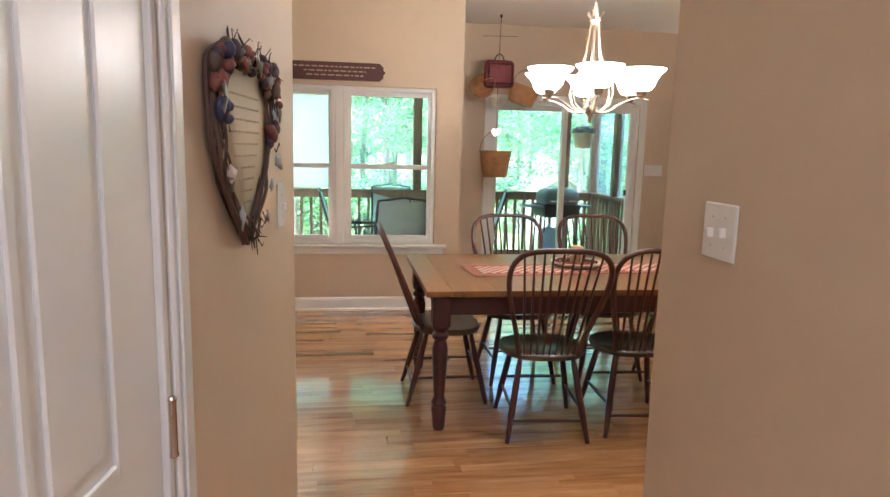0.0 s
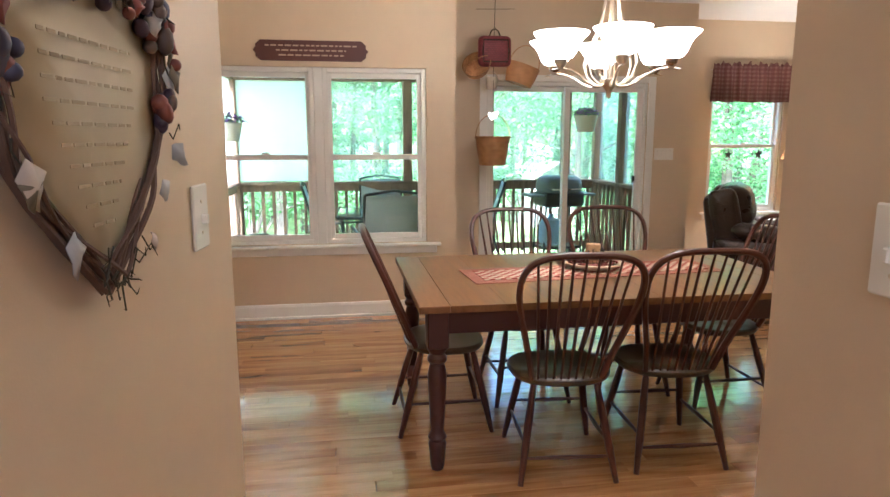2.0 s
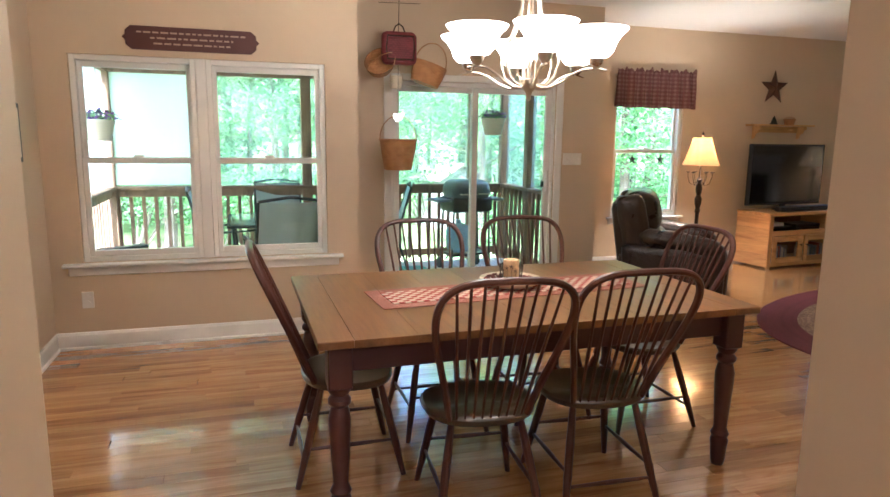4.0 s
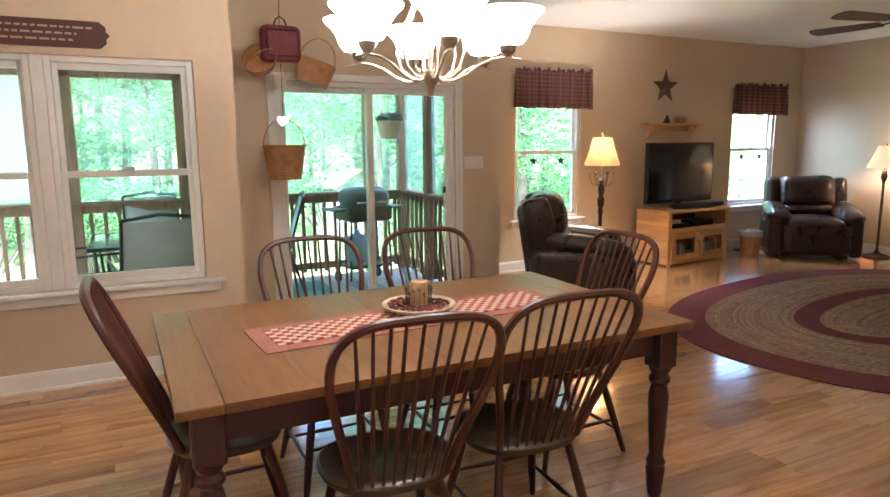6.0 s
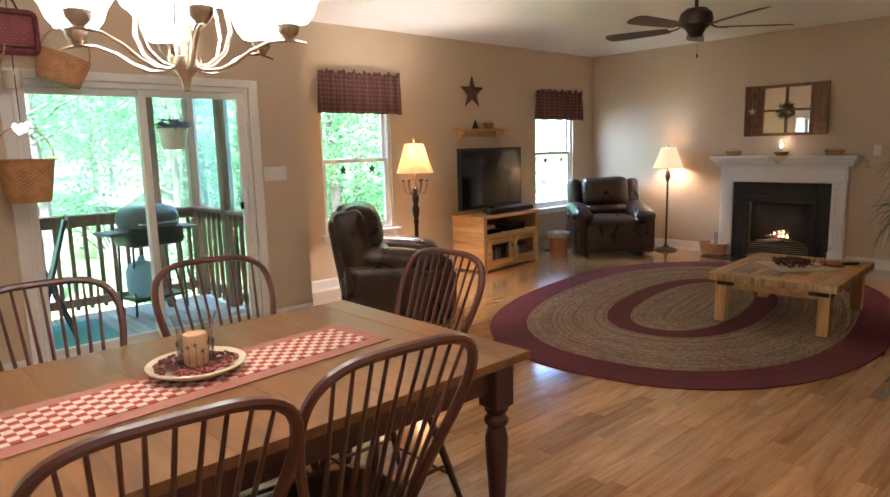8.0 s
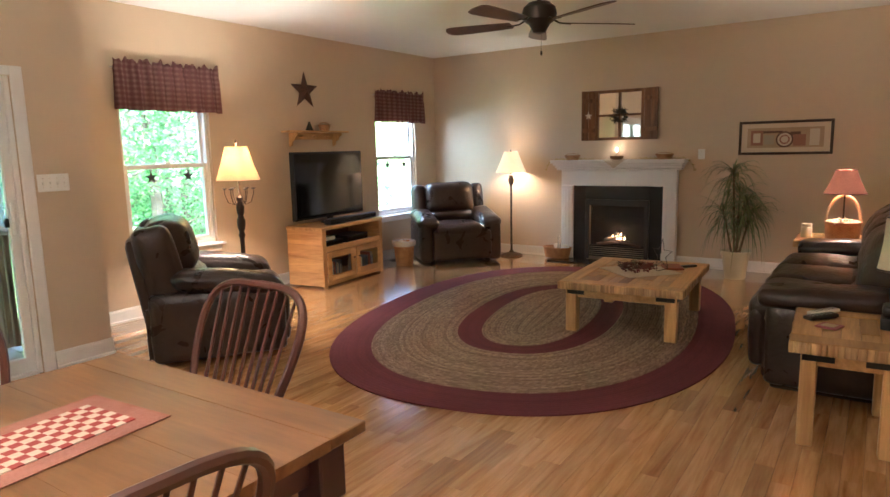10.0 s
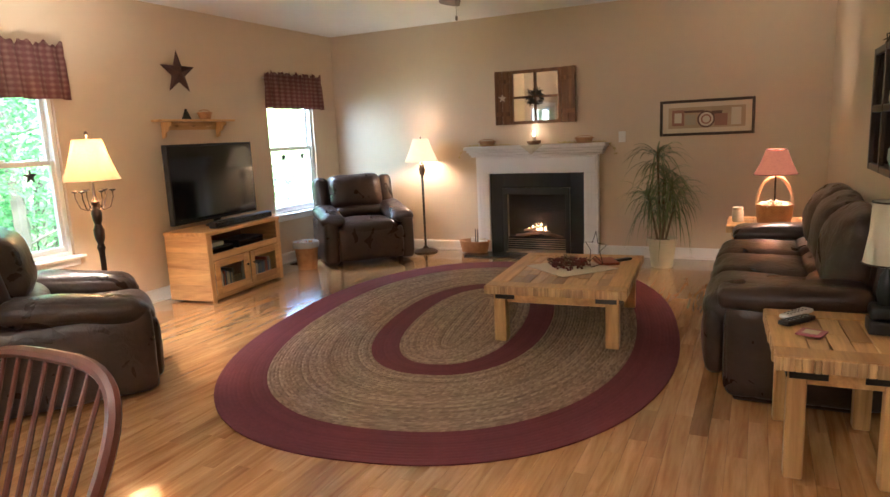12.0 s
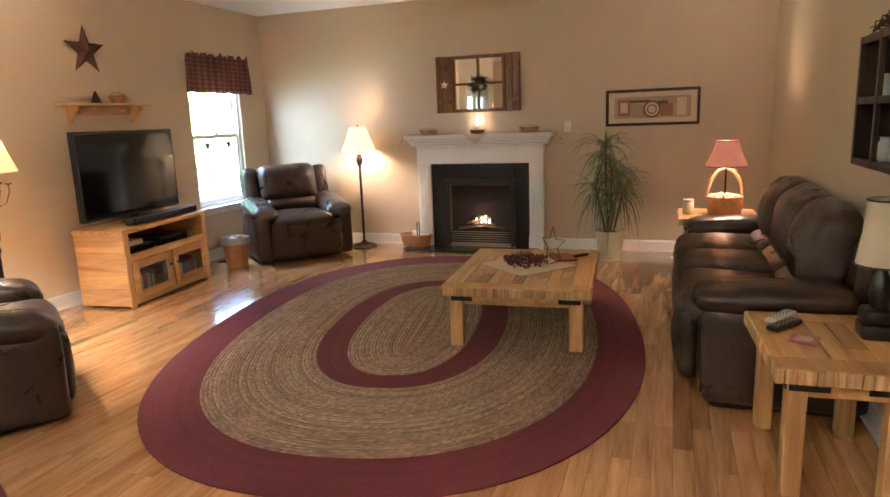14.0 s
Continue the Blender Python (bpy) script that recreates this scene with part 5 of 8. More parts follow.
for s in (-1, 1):
    a, b_ = sorted((s * 0.72, s * 0.565))
    bm = bmesh.new()
    bar(bm, -0.085, a, 0, -0.0005, b_, 0.9445, b=0.003)
    bar(bm, -0.10, a - 0.005, 0, -0.0855, b_ + 0.005, 0.15, b=0.004)
    for k in range(3):
        yy = a + 0.035 + k * 0.0425
        bar(bm, -0.093, yy - 0.012, 0.19, -0.0855, yy + 0.012, 0.90, b=0.004)
    part("pilaster", bm, M_TRIM, fp)
bm = bmesh.new()
bar(bm, -0.05, -0.564, 0, -0.0005, -0.40, 0.944, b=0.002)
bar(bm, -0.05, 0.40, 0, -0.0005, 0.564, 0.944, b=0.002)
bar(bm, -0.05, -0.3995, 0.775, -0.0005, 0.3995, 0.944, b=0.002)
part("slate_surround", bm, M_STONE, fp, "black slate surround")
for y0, y1, z0, z1 in ((-0.40, 0.40, 0.70, 0.775), (-0.40, -0.35, 0.02, 0.6995), (0.35, 0.40, 0.02, 0.6995)):
    bm = bmesh.new()
    bar(bm, -0.075, y0, z0, -0.051, y1, z1, b=0.003)
    part("metal_surround", bm, M_BLACK, fp)
for z in (0.06, 0.085, 0.11, 0.135, 0.16):
    bm = bmesh.new()
    bar(bm, -0.08, -0.349, z, -0.06, 0.349, z + 0.014, b=0.002)
    part("louvre", bm, M_BLACK, fp)
bm = bmesh.new()
for x0, y0, z0, x1, y1, z1 in ((-0.05, -0.35, 0.18, 0.0, 0.35, 0.195),):
    bar(bm, x0, y0, z0, x1, y1, z1)
bar(bm, -0.003, -0.35, 0.195, -0.001, 0.35, 0.70, b=0.0005)
part("firebox", bm, painted("sooty_brick", (0.014, 0.010, 0.008), 0.8, 0.4, 30, 0.3), fp)
bm = bmesh.new()
for i, (y, z, r) in enumerate(((-0.16, 0.225, 20), (0.12, 0.225, -14), (-0.02, 0.265, 8), (0.02, 0.30, -25))):
    m = Matrix.Translation((-0.030, y, z)) @ Matrix.Rotation(radians(r * 0.5), 4, "X")
    tube(bm, [(0, -0.14, 0), (0.004, -0.05, 0.006), (0, 0.05, 0), (0.002, 0.14, 0.004)], [0.016, 0.02, 0.018, 0.015], 8, m=m)
part("log", bm, painted("charred_log", (0.16, 0.10, 0.07), 0.9, 0.5, 40, 0.5), fp, "charred ceramic logs")
M_FLAME = emit("gas_flame", (1.0, 0.55, 0.18), 1.6)
for y, h, w in ((-0.05, 0.15, 0.02), (-0.01, 0.10, 0.016), (0.05, 0.11, 0.018), (-0.10, 0.09, 0.015), (0.09, 0.06, 0.012)):
    bm = bmesh.new()
    lathe(bm, [(0.3, 0), (1.0, 0.18), (0.9, 0.4), (0.45, 0.75), (0.05, 1.0)], (0, 0, 0), 10, Matrix.Translation((-0.035, y, 0.27)) @ Matrix.Rotation(radians(w * 600 - 8), 4, "X") @ Matrix.Diagonal((0.008, w * 0.7, h * 0.65, 1)))
    part("flame", bm, M_FLAME, fp)
point_lamp("fire_glow", (X_FIRE - 0.12, FY, 0.33), 0.10, 0.04, (1, 0.5, 0.2))
bm = bmesh.new()
box(bm, -0.0565, -0.349, 0.18, -0.0535, 0.349, 0.699)
g = part("glass", bm, M_GLASS, fp, smooth=0)
g.visible_shadow = False
bm = bmesh.new()
bar(bm, 8.36, 4.16, 0.0005, X_FIRE - 0.105, 5.62, 0.018, b=0.004)
structure("hearth", bm, M_STONE, "black slate hearth slab set on the oak floor")

# ---- ceiling fan ----
fan = thing("ceiling_fan", (4.94, 4.07, -0.15), "dark bronze five-blade ceiling fan with walnut blades, at rest", "ceiling fan")
bm = bmesh.new()
lathe(bm, [(0.06, CEIL + 0.149), (0.065, CEIL + 0.13), (0.03, CEIL + 0.09), (0.013, CEIL + 0.085), (0.013, CEIL - 0.19)], (0, 0, 0), 20)
part("downrod", bm, M_IRON, fan)
bm = bmesh.new()
lathe(bm, [(0.02, CEIL - 0.19), (0.07, CEIL - 0.20), (0.105, CEIL - 0.23), (0.115, CEIL - 0.27), (0.105, CEIL - 0.31), (0.07, CEIL - 0.335), (0.055, CEIL - 0.36), (0.04, CEIL - 0.39), (0.01, CEIL - 0.40)], (0, 0, 0), 28)
part("motor_housing", bm, M_IRON, fan)
M_WALN = wood("fan_blade_walnut", (0.05, 0.022, 0.012), (0.12, 0.06, 0.03), 0, 0.4, 1.0, True, False, 0.1)
for i in range(5):
    m = Matrix.Rotation(radians(-45 + 72 * i), 4, "Z")
    bm = bmesh.new()
    mm = m @ Matrix.Translation((0.40, 0, CEIL - 0.325)) @ Matrix.Rotation(radians(11), 4, "X")
    outline = [(-0.21, -0.045), (-0.1, -0.055), (0.1, -0.066), (0.21, -0.068), (0.25, -0.055), (0.265, -0.02), (0.265, 0.02), (0.25, 0.055), (0.21, 0.068), (0.1, 0.066), (-0.1, 0.055), (-0.21, 0.045)]
    lo = [bm.verts.new(mm @ Vector((x, y, -0.003))) for x, y in outline]
    hi = [bm.verts.new(mm @ Vector((x, y, 0.003))) for x, y in outline]
    bm.faces.new(lo[::-1])
    bm.faces.new(hi)
    for k in range(len(outline)):
        j = (k + 1) % len(outline)
        bm.faces.new((lo[k], lo[j], hi[j], hi[k]))
    part("blade", bm, M_WALN, fan)
    bm = bmesh.new()
    tube(bm, [(0.09, 0, CEIL - 0.30), (0.14, 0, CEIL - 0.325), (0.22, 0, CEIL - 0.331)], [0.012, 0.010, 0.008], 6, flat=0.5, m=m)
    part("blade_iron", bm, M_IRON, fan)
bm = bmesh.new()
tube(bm, [(0.03, 0, CEIL - 0.39), (0.03, 0, CEIL - 0.50)], 0.0012, 4)
lathe(bm, [(0.004, 0), (0.008, 0.01), (0.006, 0.028)], (0.03, 0, CEIL - 0.53), 8)
part("pull_chain", bm, M_IRON, fan)

# ---- wall things, living room ----
def star_mesh(R, depth, m=None, k=0.40, n=5):
    """Five-point star in the xz plane, raised towards -y along its ridges."""
    bm = bmesh.new()
    rim = []
    for i in range(2 * n):
        a = math.pi / 2 + math.pi * i / n
        r = R if i % 2 == 0 else R * k
        rim.append(bm.verts.new((r * math.cos(a), 0, r * math.sin(a))))
    top = bm.verts.new((0, -depth, 0))
    bot = bm.verts.new((0, depth * 0.2, 0))
    for i in range(2 * n):
        j = (i + 1) % (2 * n)
        bm.faces.new((rim[i], rim[j], top))
        bm.faces.new((rim[j], rim[i], bot))
    if m is not None:
        bmesh.ops.transform(bm, matrix=m, verts=bm.verts[:])
    return bm


M_RUST = painted("rusted_tin", (0.10, 0.045, 0.03), 0.65, 0.5, 30, 0.2, metal=0.3)
s_ = thing("barn_star", (6.20, Y_LIV - 0.012, 2.115), "dark rusted tin barn star hung above the shelf", "wall star")
part("star", star_mesh(0.215, 0.045), M_RUST, s_, smooth=0)

sh = thing("wall_shelf", (6.29, Y_LIV, 1.655), "pine wall shelf with scalloped brackets above the television", "wall shelf")
bm = bmesh.new()
bar(bm, -0.46, -0.15, 0, 0.46, -0.0005, 0.02, b=0.004)
part("shelf_board", bm, M_PINE, sh)
for s in (-1, 1):
    bm = bmesh.new()
    pr = [(-0.0005, -0.001), (-0.13, -0.001), (-0.135, -0.03), (-0.10, -0.05), (-0.085, -0.08), (-0.045, -0.10), (-0.035, -0.14), (-0.0005, -0.155)]
    x = s * 0.34
    f1 = [bm.verts.new((x - 0.01, y, z)) for y, z in pr]
    f2 = [bm.verts.new((x + 0.01, y, z)) for y, z in pr]
    bm.faces.new(f1)
    bm.faces.new(f2[::-1])
    for k in range(len(pr)):
        j = (k + 1) % len(pr)
        bm.faces.new((f1[k], f1[j], f2[j], f2[k]))
    part("bracket", bm, M_PINEZ, sh, smooth=0)
bm = bmesh.new()
bar(bm, -0.33, -0.014, -0.075, 0.33, -0.0005, -0.001, b=0.003)
part("back_rail", bm, M_PINE, sh)
bm = bmesh.new()
for k in range(3):
    lathe(bm, [(0.006, 0), (0.006, 0.03), (0.010, 0.035), (0.008, 0.05)], (0, 0, 0), 8, Matrix.Translation(((k - 1) * 0.2, -0.014, -0.04)) @ pose(0, 0, 0, 90))
part("peg", bm, M_PINE, sh)


def basket(name, at, r, h, label, mat=M_WICKER, rz=0, sy=1.0, flare=0.8, handle=0.0, rim=True, cat="basket"):
    t = thing(name, at, label, cat, rz=rz)
    bm = bmesh.new()
    lathe(bm, [(r * flare, 0), (r * (flare + 1) / 2, h * 0.45), (r, h), (r - 0.006, h), (r * (flare + 1) / 2 - 0.006, h * 0.45), (r * flare - 0.006, 0.008)], (0, 0, 0), 28, sy=sy, cap=True)
    part("body", bm, mat, t)
    if rim:
        bm = bmesh.new()
        tube(bm, [((r + 0.002) * math.cos(i * 0.2244), (r + 0.002) * sy * math.sin(i * 0.2244), h - 0.008) for i in range(28)], 0.007, 6, closed=True)
        part("rim", bm, mat, t)
    if handle:
        bm = bmesh.new()
        tube(bm, [(r * math.cos(math.pi * i / 18), 0, h - 0.01 + handle * math.sin(math.pi * i / 18)) for i in range(19)], 0.006, 6, flat=0.6)
        part("handle", bm, mat, t)
    return t


basket("shelf_basket", (6.42, Y_LIV - 0.075, 1.6755), 0.075, 0.07, "small splint basket on the pine wall shelf", sy=0.75, handle=0.035)
b_ = thing("sitting_figurine", (6.19, Y_LIV - 0.07, 1.6755), "dark pine-cone tree ornament on the wall shelf", "ornament")
bm = bmesh.new()
for k in range(6):
    lathe(bm, [(0.045 - k * 0.007, 0), (0.050 - k * 0.0075, 0.004), (0.030 - k * 0.004, 0.02)], (0, 0, k * 0.016), 12)
part("ornament_body", bm, painted("ornament_dark", (0.03, 0.03, 0.02), 0.8, 0.4), b_)


def valance(name, x0, x1, z0, z1, label):
    """Gathered cloth on a rod, hung in front of the wall."""
    t = thing(name, ((x0 + x1) / 2, Y_LIV, z0), label, "valance", "plaid valances")
    W, H = x1 - x0, z1 - z0
    bm = bmesh.new()
    nx, nz = 150, 10
    rg = random.Random(int(x0 * 10))
    ph = [rg.uniform(0, 6.28) for _ in range(6)]
    g = []
    for i in range(nx + 1):
        u = i / nx
        col = []
        for j in range(nz + 1):
            v = j / nz
            amp = 0.011 + 0.012 * (1 - v)
            y = -0.072 + amp * math.sin(u * W * 52 + ph[0] + 1.6 * math.sin(u * 9 + ph[1]) + 0.6 * v) + 0.004 * math.sin(u * W * 131 + ph[2] + 2 * v)
            z = H * v + (0.016 * math.sin(u * W * 42 + ph[3]) + 0.013 * math.sin(u * W * 97 + ph[4]) if j == nz else 0) + 0.004 * math.sin(u * W * 23) * (j == 0)
            x = (u - 0.5) * W * (1 + 0.03 * (1 - v))
            col.append(bm.verts.new((x, y + 0.008 * (v > 0.78 and v < 0.9), z)))
        g.append(col)
    for i in range(nx):
        for j in range(nz):
            bm.faces.new((g[i][j], g[i + 1][j], g[i + 1][j + 1], g[i][j + 1]))
    me_ = part("cloth", bm, M_VALT, t, smooth=80)
    sol = me_.modifiers.new("thickness", "SOLIDIFY")
    sol.thickness = 0.002
    bm = bmesh.new()
    tube(bm, [(-W / 2 + 0.01, -0.0005, H * 0.84), (-W / 2 + 0.01, -0.045, H * 0.84), (0, -0.045, H * 0.84), (W / 2 - 0.01, -0.045, H * 0.84), (W / 2 - 0.01, -0.0005, H * 0.84)], 0.005, 6)
    part("rod", bm, M_TRIM, t)


mat, t, b = tree_of("valance_sheer")
v = coords(t)
w1 = t.nodes.new("ShaderNodeTexWave")
w1.bands_direction = "Z"
w1.inputs["Scale"].default_value = 7.0
w2 = t.nodes.new("ShaderNodeTexWave")
w2.bands_direction = "X"
w2.inputs["Scale"].default_value = 6.0
for q in (w1, w2):
    t.links.new(v, q.inputs["Vector"])
c1 = mixc(t, 0.5, w1.outputs["Color"], w2.outputs["Color"])
c2 = ramp(t, c1, [(0.25, (0.20, 0.08, 0.075)), (0.6, (0.25, 0.12, 0.105)), (0.9, (0.32, 0.18, 0.15))])
t.links.new(c2, b.inputs["Base Color"])
b.inputs["Roughness"].default_value = 0.9
tl = t.nodes.new("ShaderNodeBsdfTranslucent")
t.links.new(c2, tl.inputs[0])
mx = t.nodes.new("ShaderNodeMixShader")
mx.inputs[0].default_value = 0.5
t.links.new(b.outputs[0], mx.inputs[1])
t.links.new(tl.outputs[0], mx.inputs[2])
t.links.new(mx.outputs[0], t.nodes["Material Output"].inputs["Surface"])
M_VALT = mat
valance("valance", 3.99, 5.02, 1.83, 2.25, "burgundy plaid gathered valance over the wide window")
valance("valance", 7.36, 8.38, 1.80, 2.20, "burgundy plaid gathered valance over the corner window")

M_DSTAR = painted("dark_tin", (0.03, 0.022, 0.02), 0.6)
for wx0, wx1 in ((WIN_A[0], WIN_A[1]), (WIN_B[0], WIN_B[1])):
    for k in (0.30, 0.72):
        x = wx0 + (wx1 - wx0) * k
        h = thing("hanging_star", (x, Y_LIV + 0.03, 1.245), "small dark tin star hung from the window sash", "ornament", "stars on the window sashes")
        part("star", star_mesh(0.062, 0.008), M_DSTAR, h, smooth=0)
        bm = bmesh.new()
        tube(bm, [(0, 0, 0.058), (0, 0.005, 0.080), (0, 0.012, 0.095)], 0.001, 4)
        part("string", bm, M_DSTAR, h)

# shuttered mirror above the mantel
M_OLDW = wood("old_barn_wood", (0.10, 0.045, 0.018), (0.27, 0.13, 0.05), 2, 0.55, 1.0, True, True, 0.25)
mir = thing("shutter_mirror", (X_FIRE, 4.83, 1.50), "old wood window-frame mirror with open shutters above the mantel", "mirror")
W2, H2 = 0.30, 0.60
bm = bmesh.new()
for y0, y1, z0, z1 in ((-W2, -W2 + 0.035, 0, H2), (W2 - 0.035, W2, 0, H2), (-W2 + 0.035, W2 - 0.035, 0, 0.035), (-W2 + 0.035, W2 - 0.035, H2 - 0.035, H2), (-0.012, 0.012, 0.035, H2 - 0.035)):
    bar(bm, -0.035, y0 + 0.0003, z0, -0.0105, y1 - 0.0003, z1, b=0.003)
for y0, y1 in ((-W2 + 0.035, -0.0125), (0.0125, W2 - 0.035)):
    bar(bm, -0.034, y0, H2 / 2 - 0.012, -0.0105, y1, H2 / 2 + 0.012, b=0.003)
part("mirror_frame", bm, M_OLDW, mir)
bm = bmesh.new()
box(bm, -0.010, -W2 + 0.01, 0.01, -0.004, W2 - 0.01, H2 - 0.01)
mm_ = tree_of("mirror_silver")
mm_[2].inputs["Metallic"].default_value = 1.0
mm_[2].inputs["Roughness"].default_value = 0.03
mm_[2].inputs["Base Color"].default_value = (0.85, 0.84, 0.8, 1)
part("mirror_pane", bm, mm_[0], mir, smooth=0)
for s, ang in ((1, 24), (-1, 12)):
    mt = Matrix.Translation((-0.020, s * (W2 + 0.004), 0)) @ Matrix.Rotation(radians(s * ang), 4, "Z")
    bm = bmesh.new()
    for k in range(2):
        a, c_ = sorted((s * 0.085 * k, s * 0.085 * (k + 1)))
        bar(bm, -0.009, a + 0.001, 0.0, 0.009, c_ - 0.001, H2, b=0.003, m=mt)
    for z in (0.10, H2 - 0.14):
        a, c_ = sorted((s * 0.004, s * 0.166))
        bar(bm, -0.022, a, z, -0.0095, c_, z + 0.045, b=0.003, m=mt)
    shut = part("shutter", bm, M_OLDW, mir)
    if s > 0:
        bm = star_mesh(0.05, 0.008, m=mt @ Matrix.Translation((-0.0235, 0.085, 0.30)) @ Matrix.Rotation(radians(-90), 4, "Z"))
        part("star", bm, M_CREAM, shut, "cream wooden star", smooth=0)
M_TWIG = painted("dark_greens", (0.035, 0.03, 0.018), 0.8, 0.5)
bm = bmesh.new()
rg = random.Random(8)
for i in range(110):
    a = rg.uniform(0, 6.283)
    r = 0.065 + rg.uniform(-0.01, 0.012)
    p = Vector((-0.045, r * math.cos(a), 0.29 + r * math.sin(a)))
    d = Vector((rg.uniform(-0.02, 0.004), rg.uniform(-1, 1), rg.uniform(-1, 1))).normalized() * rg.uniform(0.03, 0.07)
    tube(bm, [p, p + d * 0.6 + Vector((0, 0, 0.004)), p + d], [0.0035, 0.003, 0.0008], 4)
part("wreath", bm, M_TWIG, mir, "dark twig wreath hung on the frame", smooth=0)

# mantel things
for y, nm, hnd in ((5.40, "splint basket with a bow on the white mantel shelf", 0.03), (4.26, "splint basket with a bow on the white mantel shelf", 0.03)):
    basket("mantel_basket", (X_FIRE - 0.10, y, 1.2655), 0.10, 0.06, nm, rz=90, sy=0.55, handle=0.03)
cnd = thing("mantel_candle", (X_FIRE - 0.10, 4.83, 1.2655), "lit candle in a small wooden cup on the mantel", "candle")
bm = bmesh.new()
lathe(bm, [(0.05, 0), (0.075, 0.02), (0.082, 0.045), (0.075, 0.045), (0.03, 0.02)], (0, 0, 0), 20)
part("cup", bm, M_OLDW, cnd)
bm = bmesh.new()
lathe(bm, [(0.02, 0.02), (0.02, 0.09), (0.005, 0.092)], (0, 0, 0), 12)
part("candle", bm, M_CREAM, cnd)
bm = bmesh.new()
lathe(bm, [(0.006, 0.094), (0.016, 0.108), (0.018, 0.12), (0.010, 0.14), (0.001, 0.156)], (0, 0, 0), 10)
part("flame", bm, emit("candle_flame", (1.0, 0.62, 0.28), 1.6), cnd)
point_lamp("candle_light", (X_FIRE - 0.10, 4.83, 1.45), 0.05, 0.02)
dl = thing("doily", (X_FIRE - 0.10, 4.83, 1.2653), "white lace doily hanging over the mantel edge", "doily")
bm = bmesh.new()
N = 12
pts = []
for i in range(N + 1):
    y = -0.13 + 0.26 * i / N
    dz = -0.10 * (1 - abs(y) / 0.13) - 0.006 * (i % 2)
    pts.append((y, dz))
f1 = [bm.verts.new((-0.102, y, 0)) for y, dz in pts]
f2 = [bm.verts.new((-0.106, y, dz)) for y, dz in pts]
f0 = [bm.verts.new((0.0, y, 0.0003)) for y, dz in pts]
for i in range(N):
    bm.faces.new((f1[i], f1[i + 1], f2[i + 1], f2[i]))
    bm.faces.new((f0[i], f0[i + 1], f1[i + 1], f1[i]))
o = part("lace", bm, M_LINEN, dl)
sol = o.modifiers.new("thickness", "SOLIDIFY")
sol.thickness = 0.001
gar = thing("garland", (X_FIRE - 0.12, 4.83, 1.2655), "thin yellow-green berry garland trailing off both mantel ends", "garland")
M_GAR = painted("garland_yellow", (0.42, 0.33, 0.08), 0.7, 0.4)
for s in (-1, 1):
    bm = bmesh.new()
    base = [Vector((0.02 * math.sin(k * 0.9), s * (0.30 + 0.055 * k), 0.008)) for k in range(10)]
    base += [Vector((-0.02, s * 0.855, -0.02)), Vector((-0.01, s * 0.90, -0.07)), Vector((-0.015, s * 0.92, -0.13))]
    tube(bm, base, 0.002, 4)
    for p in base:
        for k in range(7):
            d = Vector((rg.uniform(-1, 1), rg.uniform(-1, 1), rg.uniform(0, 1))) * 0.018
            tube(bm, [p, p + d], [0.0015, 0.0035], 4)
    part("sprig", bm, M_GAR, gar, smooth=0)


# framed picture
pic = thing("framed_picture", (X_FIRE, 3.03, 1.30), "long dark framed folk print of jars and hearts in cream mat", "picture")
PW, PH = 0.45, 0.36
bm = bmesh.new()
for y0, y1, z0, z1 in ((-PW, -PW + 0.028, 0, PH), (PW - 0.028, PW, 0, PH), (-PW + 0.028, PW - 0.028, 0, 0.028), (-PW + 0.028, PW - 0.028, PH - 0.028, PH)):
    bar(bm, -0.024, y0, z0, -0.0005, y1, z1, b=0.005)
part("picture_frame", bm, M_IRON, pic)
bm = bmesh.new()
box(bm, -0.012, -PW + 0.028, 0.028, -0.004, PW - 0.028, PH - 0.028)
part("mat", bm, painted("mat_cream", (0.64, 0.53, 0.37), 0.7), pic, smooth=0)
bm = bmesh.new()
box(bm, -0.0135, -PW + 0.085, 0.075, -0.0122, PW - 0.085, PH - 0.075)
pr = part("print", bm, painted("print_ground", (0.42, 0.30, 0.18), 0.7, 0.2), pic, smooth=0)
M_PR = [painted("print_" + n, c_, 0.7) for n, c_ in (("brown", (0.12, 0.06, 0.04)), ("red", (0.30, 0.14, 0.09)), ("grey", (0.38, 0.32, 0.22)), ("pale", (0.60, 0.52, 0.38)))]
for y, z, w, h, k in ((0.27, 0.18, 0.06, 0.08, 1), (0.15, 0.16, 0.05, 0.05, 2), (0.14, 0.24, 0.12, 0.012, 0), (-0.10, 0.22, 0.05, 0.02, 0), (-0.14, 0.15, 0.06, 0.06, 1), (-0.28, 0.18, 0.045, 0.085, 3), (-0.28, 0.18, 0.03, 0.06, 2), (0.27, 0.18, 0.035, 0.05, 3)):
    bm = bmesh.new()
    bar(bm, -0.0155 - 0.0005 * k, y - w, z - h, -0.0138, y + w, z + h, b=0.0004)
    part("motif", bm, M_PR[k], pr)
for r, k in ((0.085, 0), (0.068, 3), (0.05, 1), (0.035, 3)):
    bm = bmesh.new()
    lathe(bm, [(r, 0), (r, 0.0016 + 0.0004 * (0.09 - r) * 30)], (0, 0, 0), 28, Matrix.Translation((-0.0138, 0.0, 0.16)) @ pose(0, 0, 0, 0, -90))
    part("motif", bm, M_PR[k], pr)

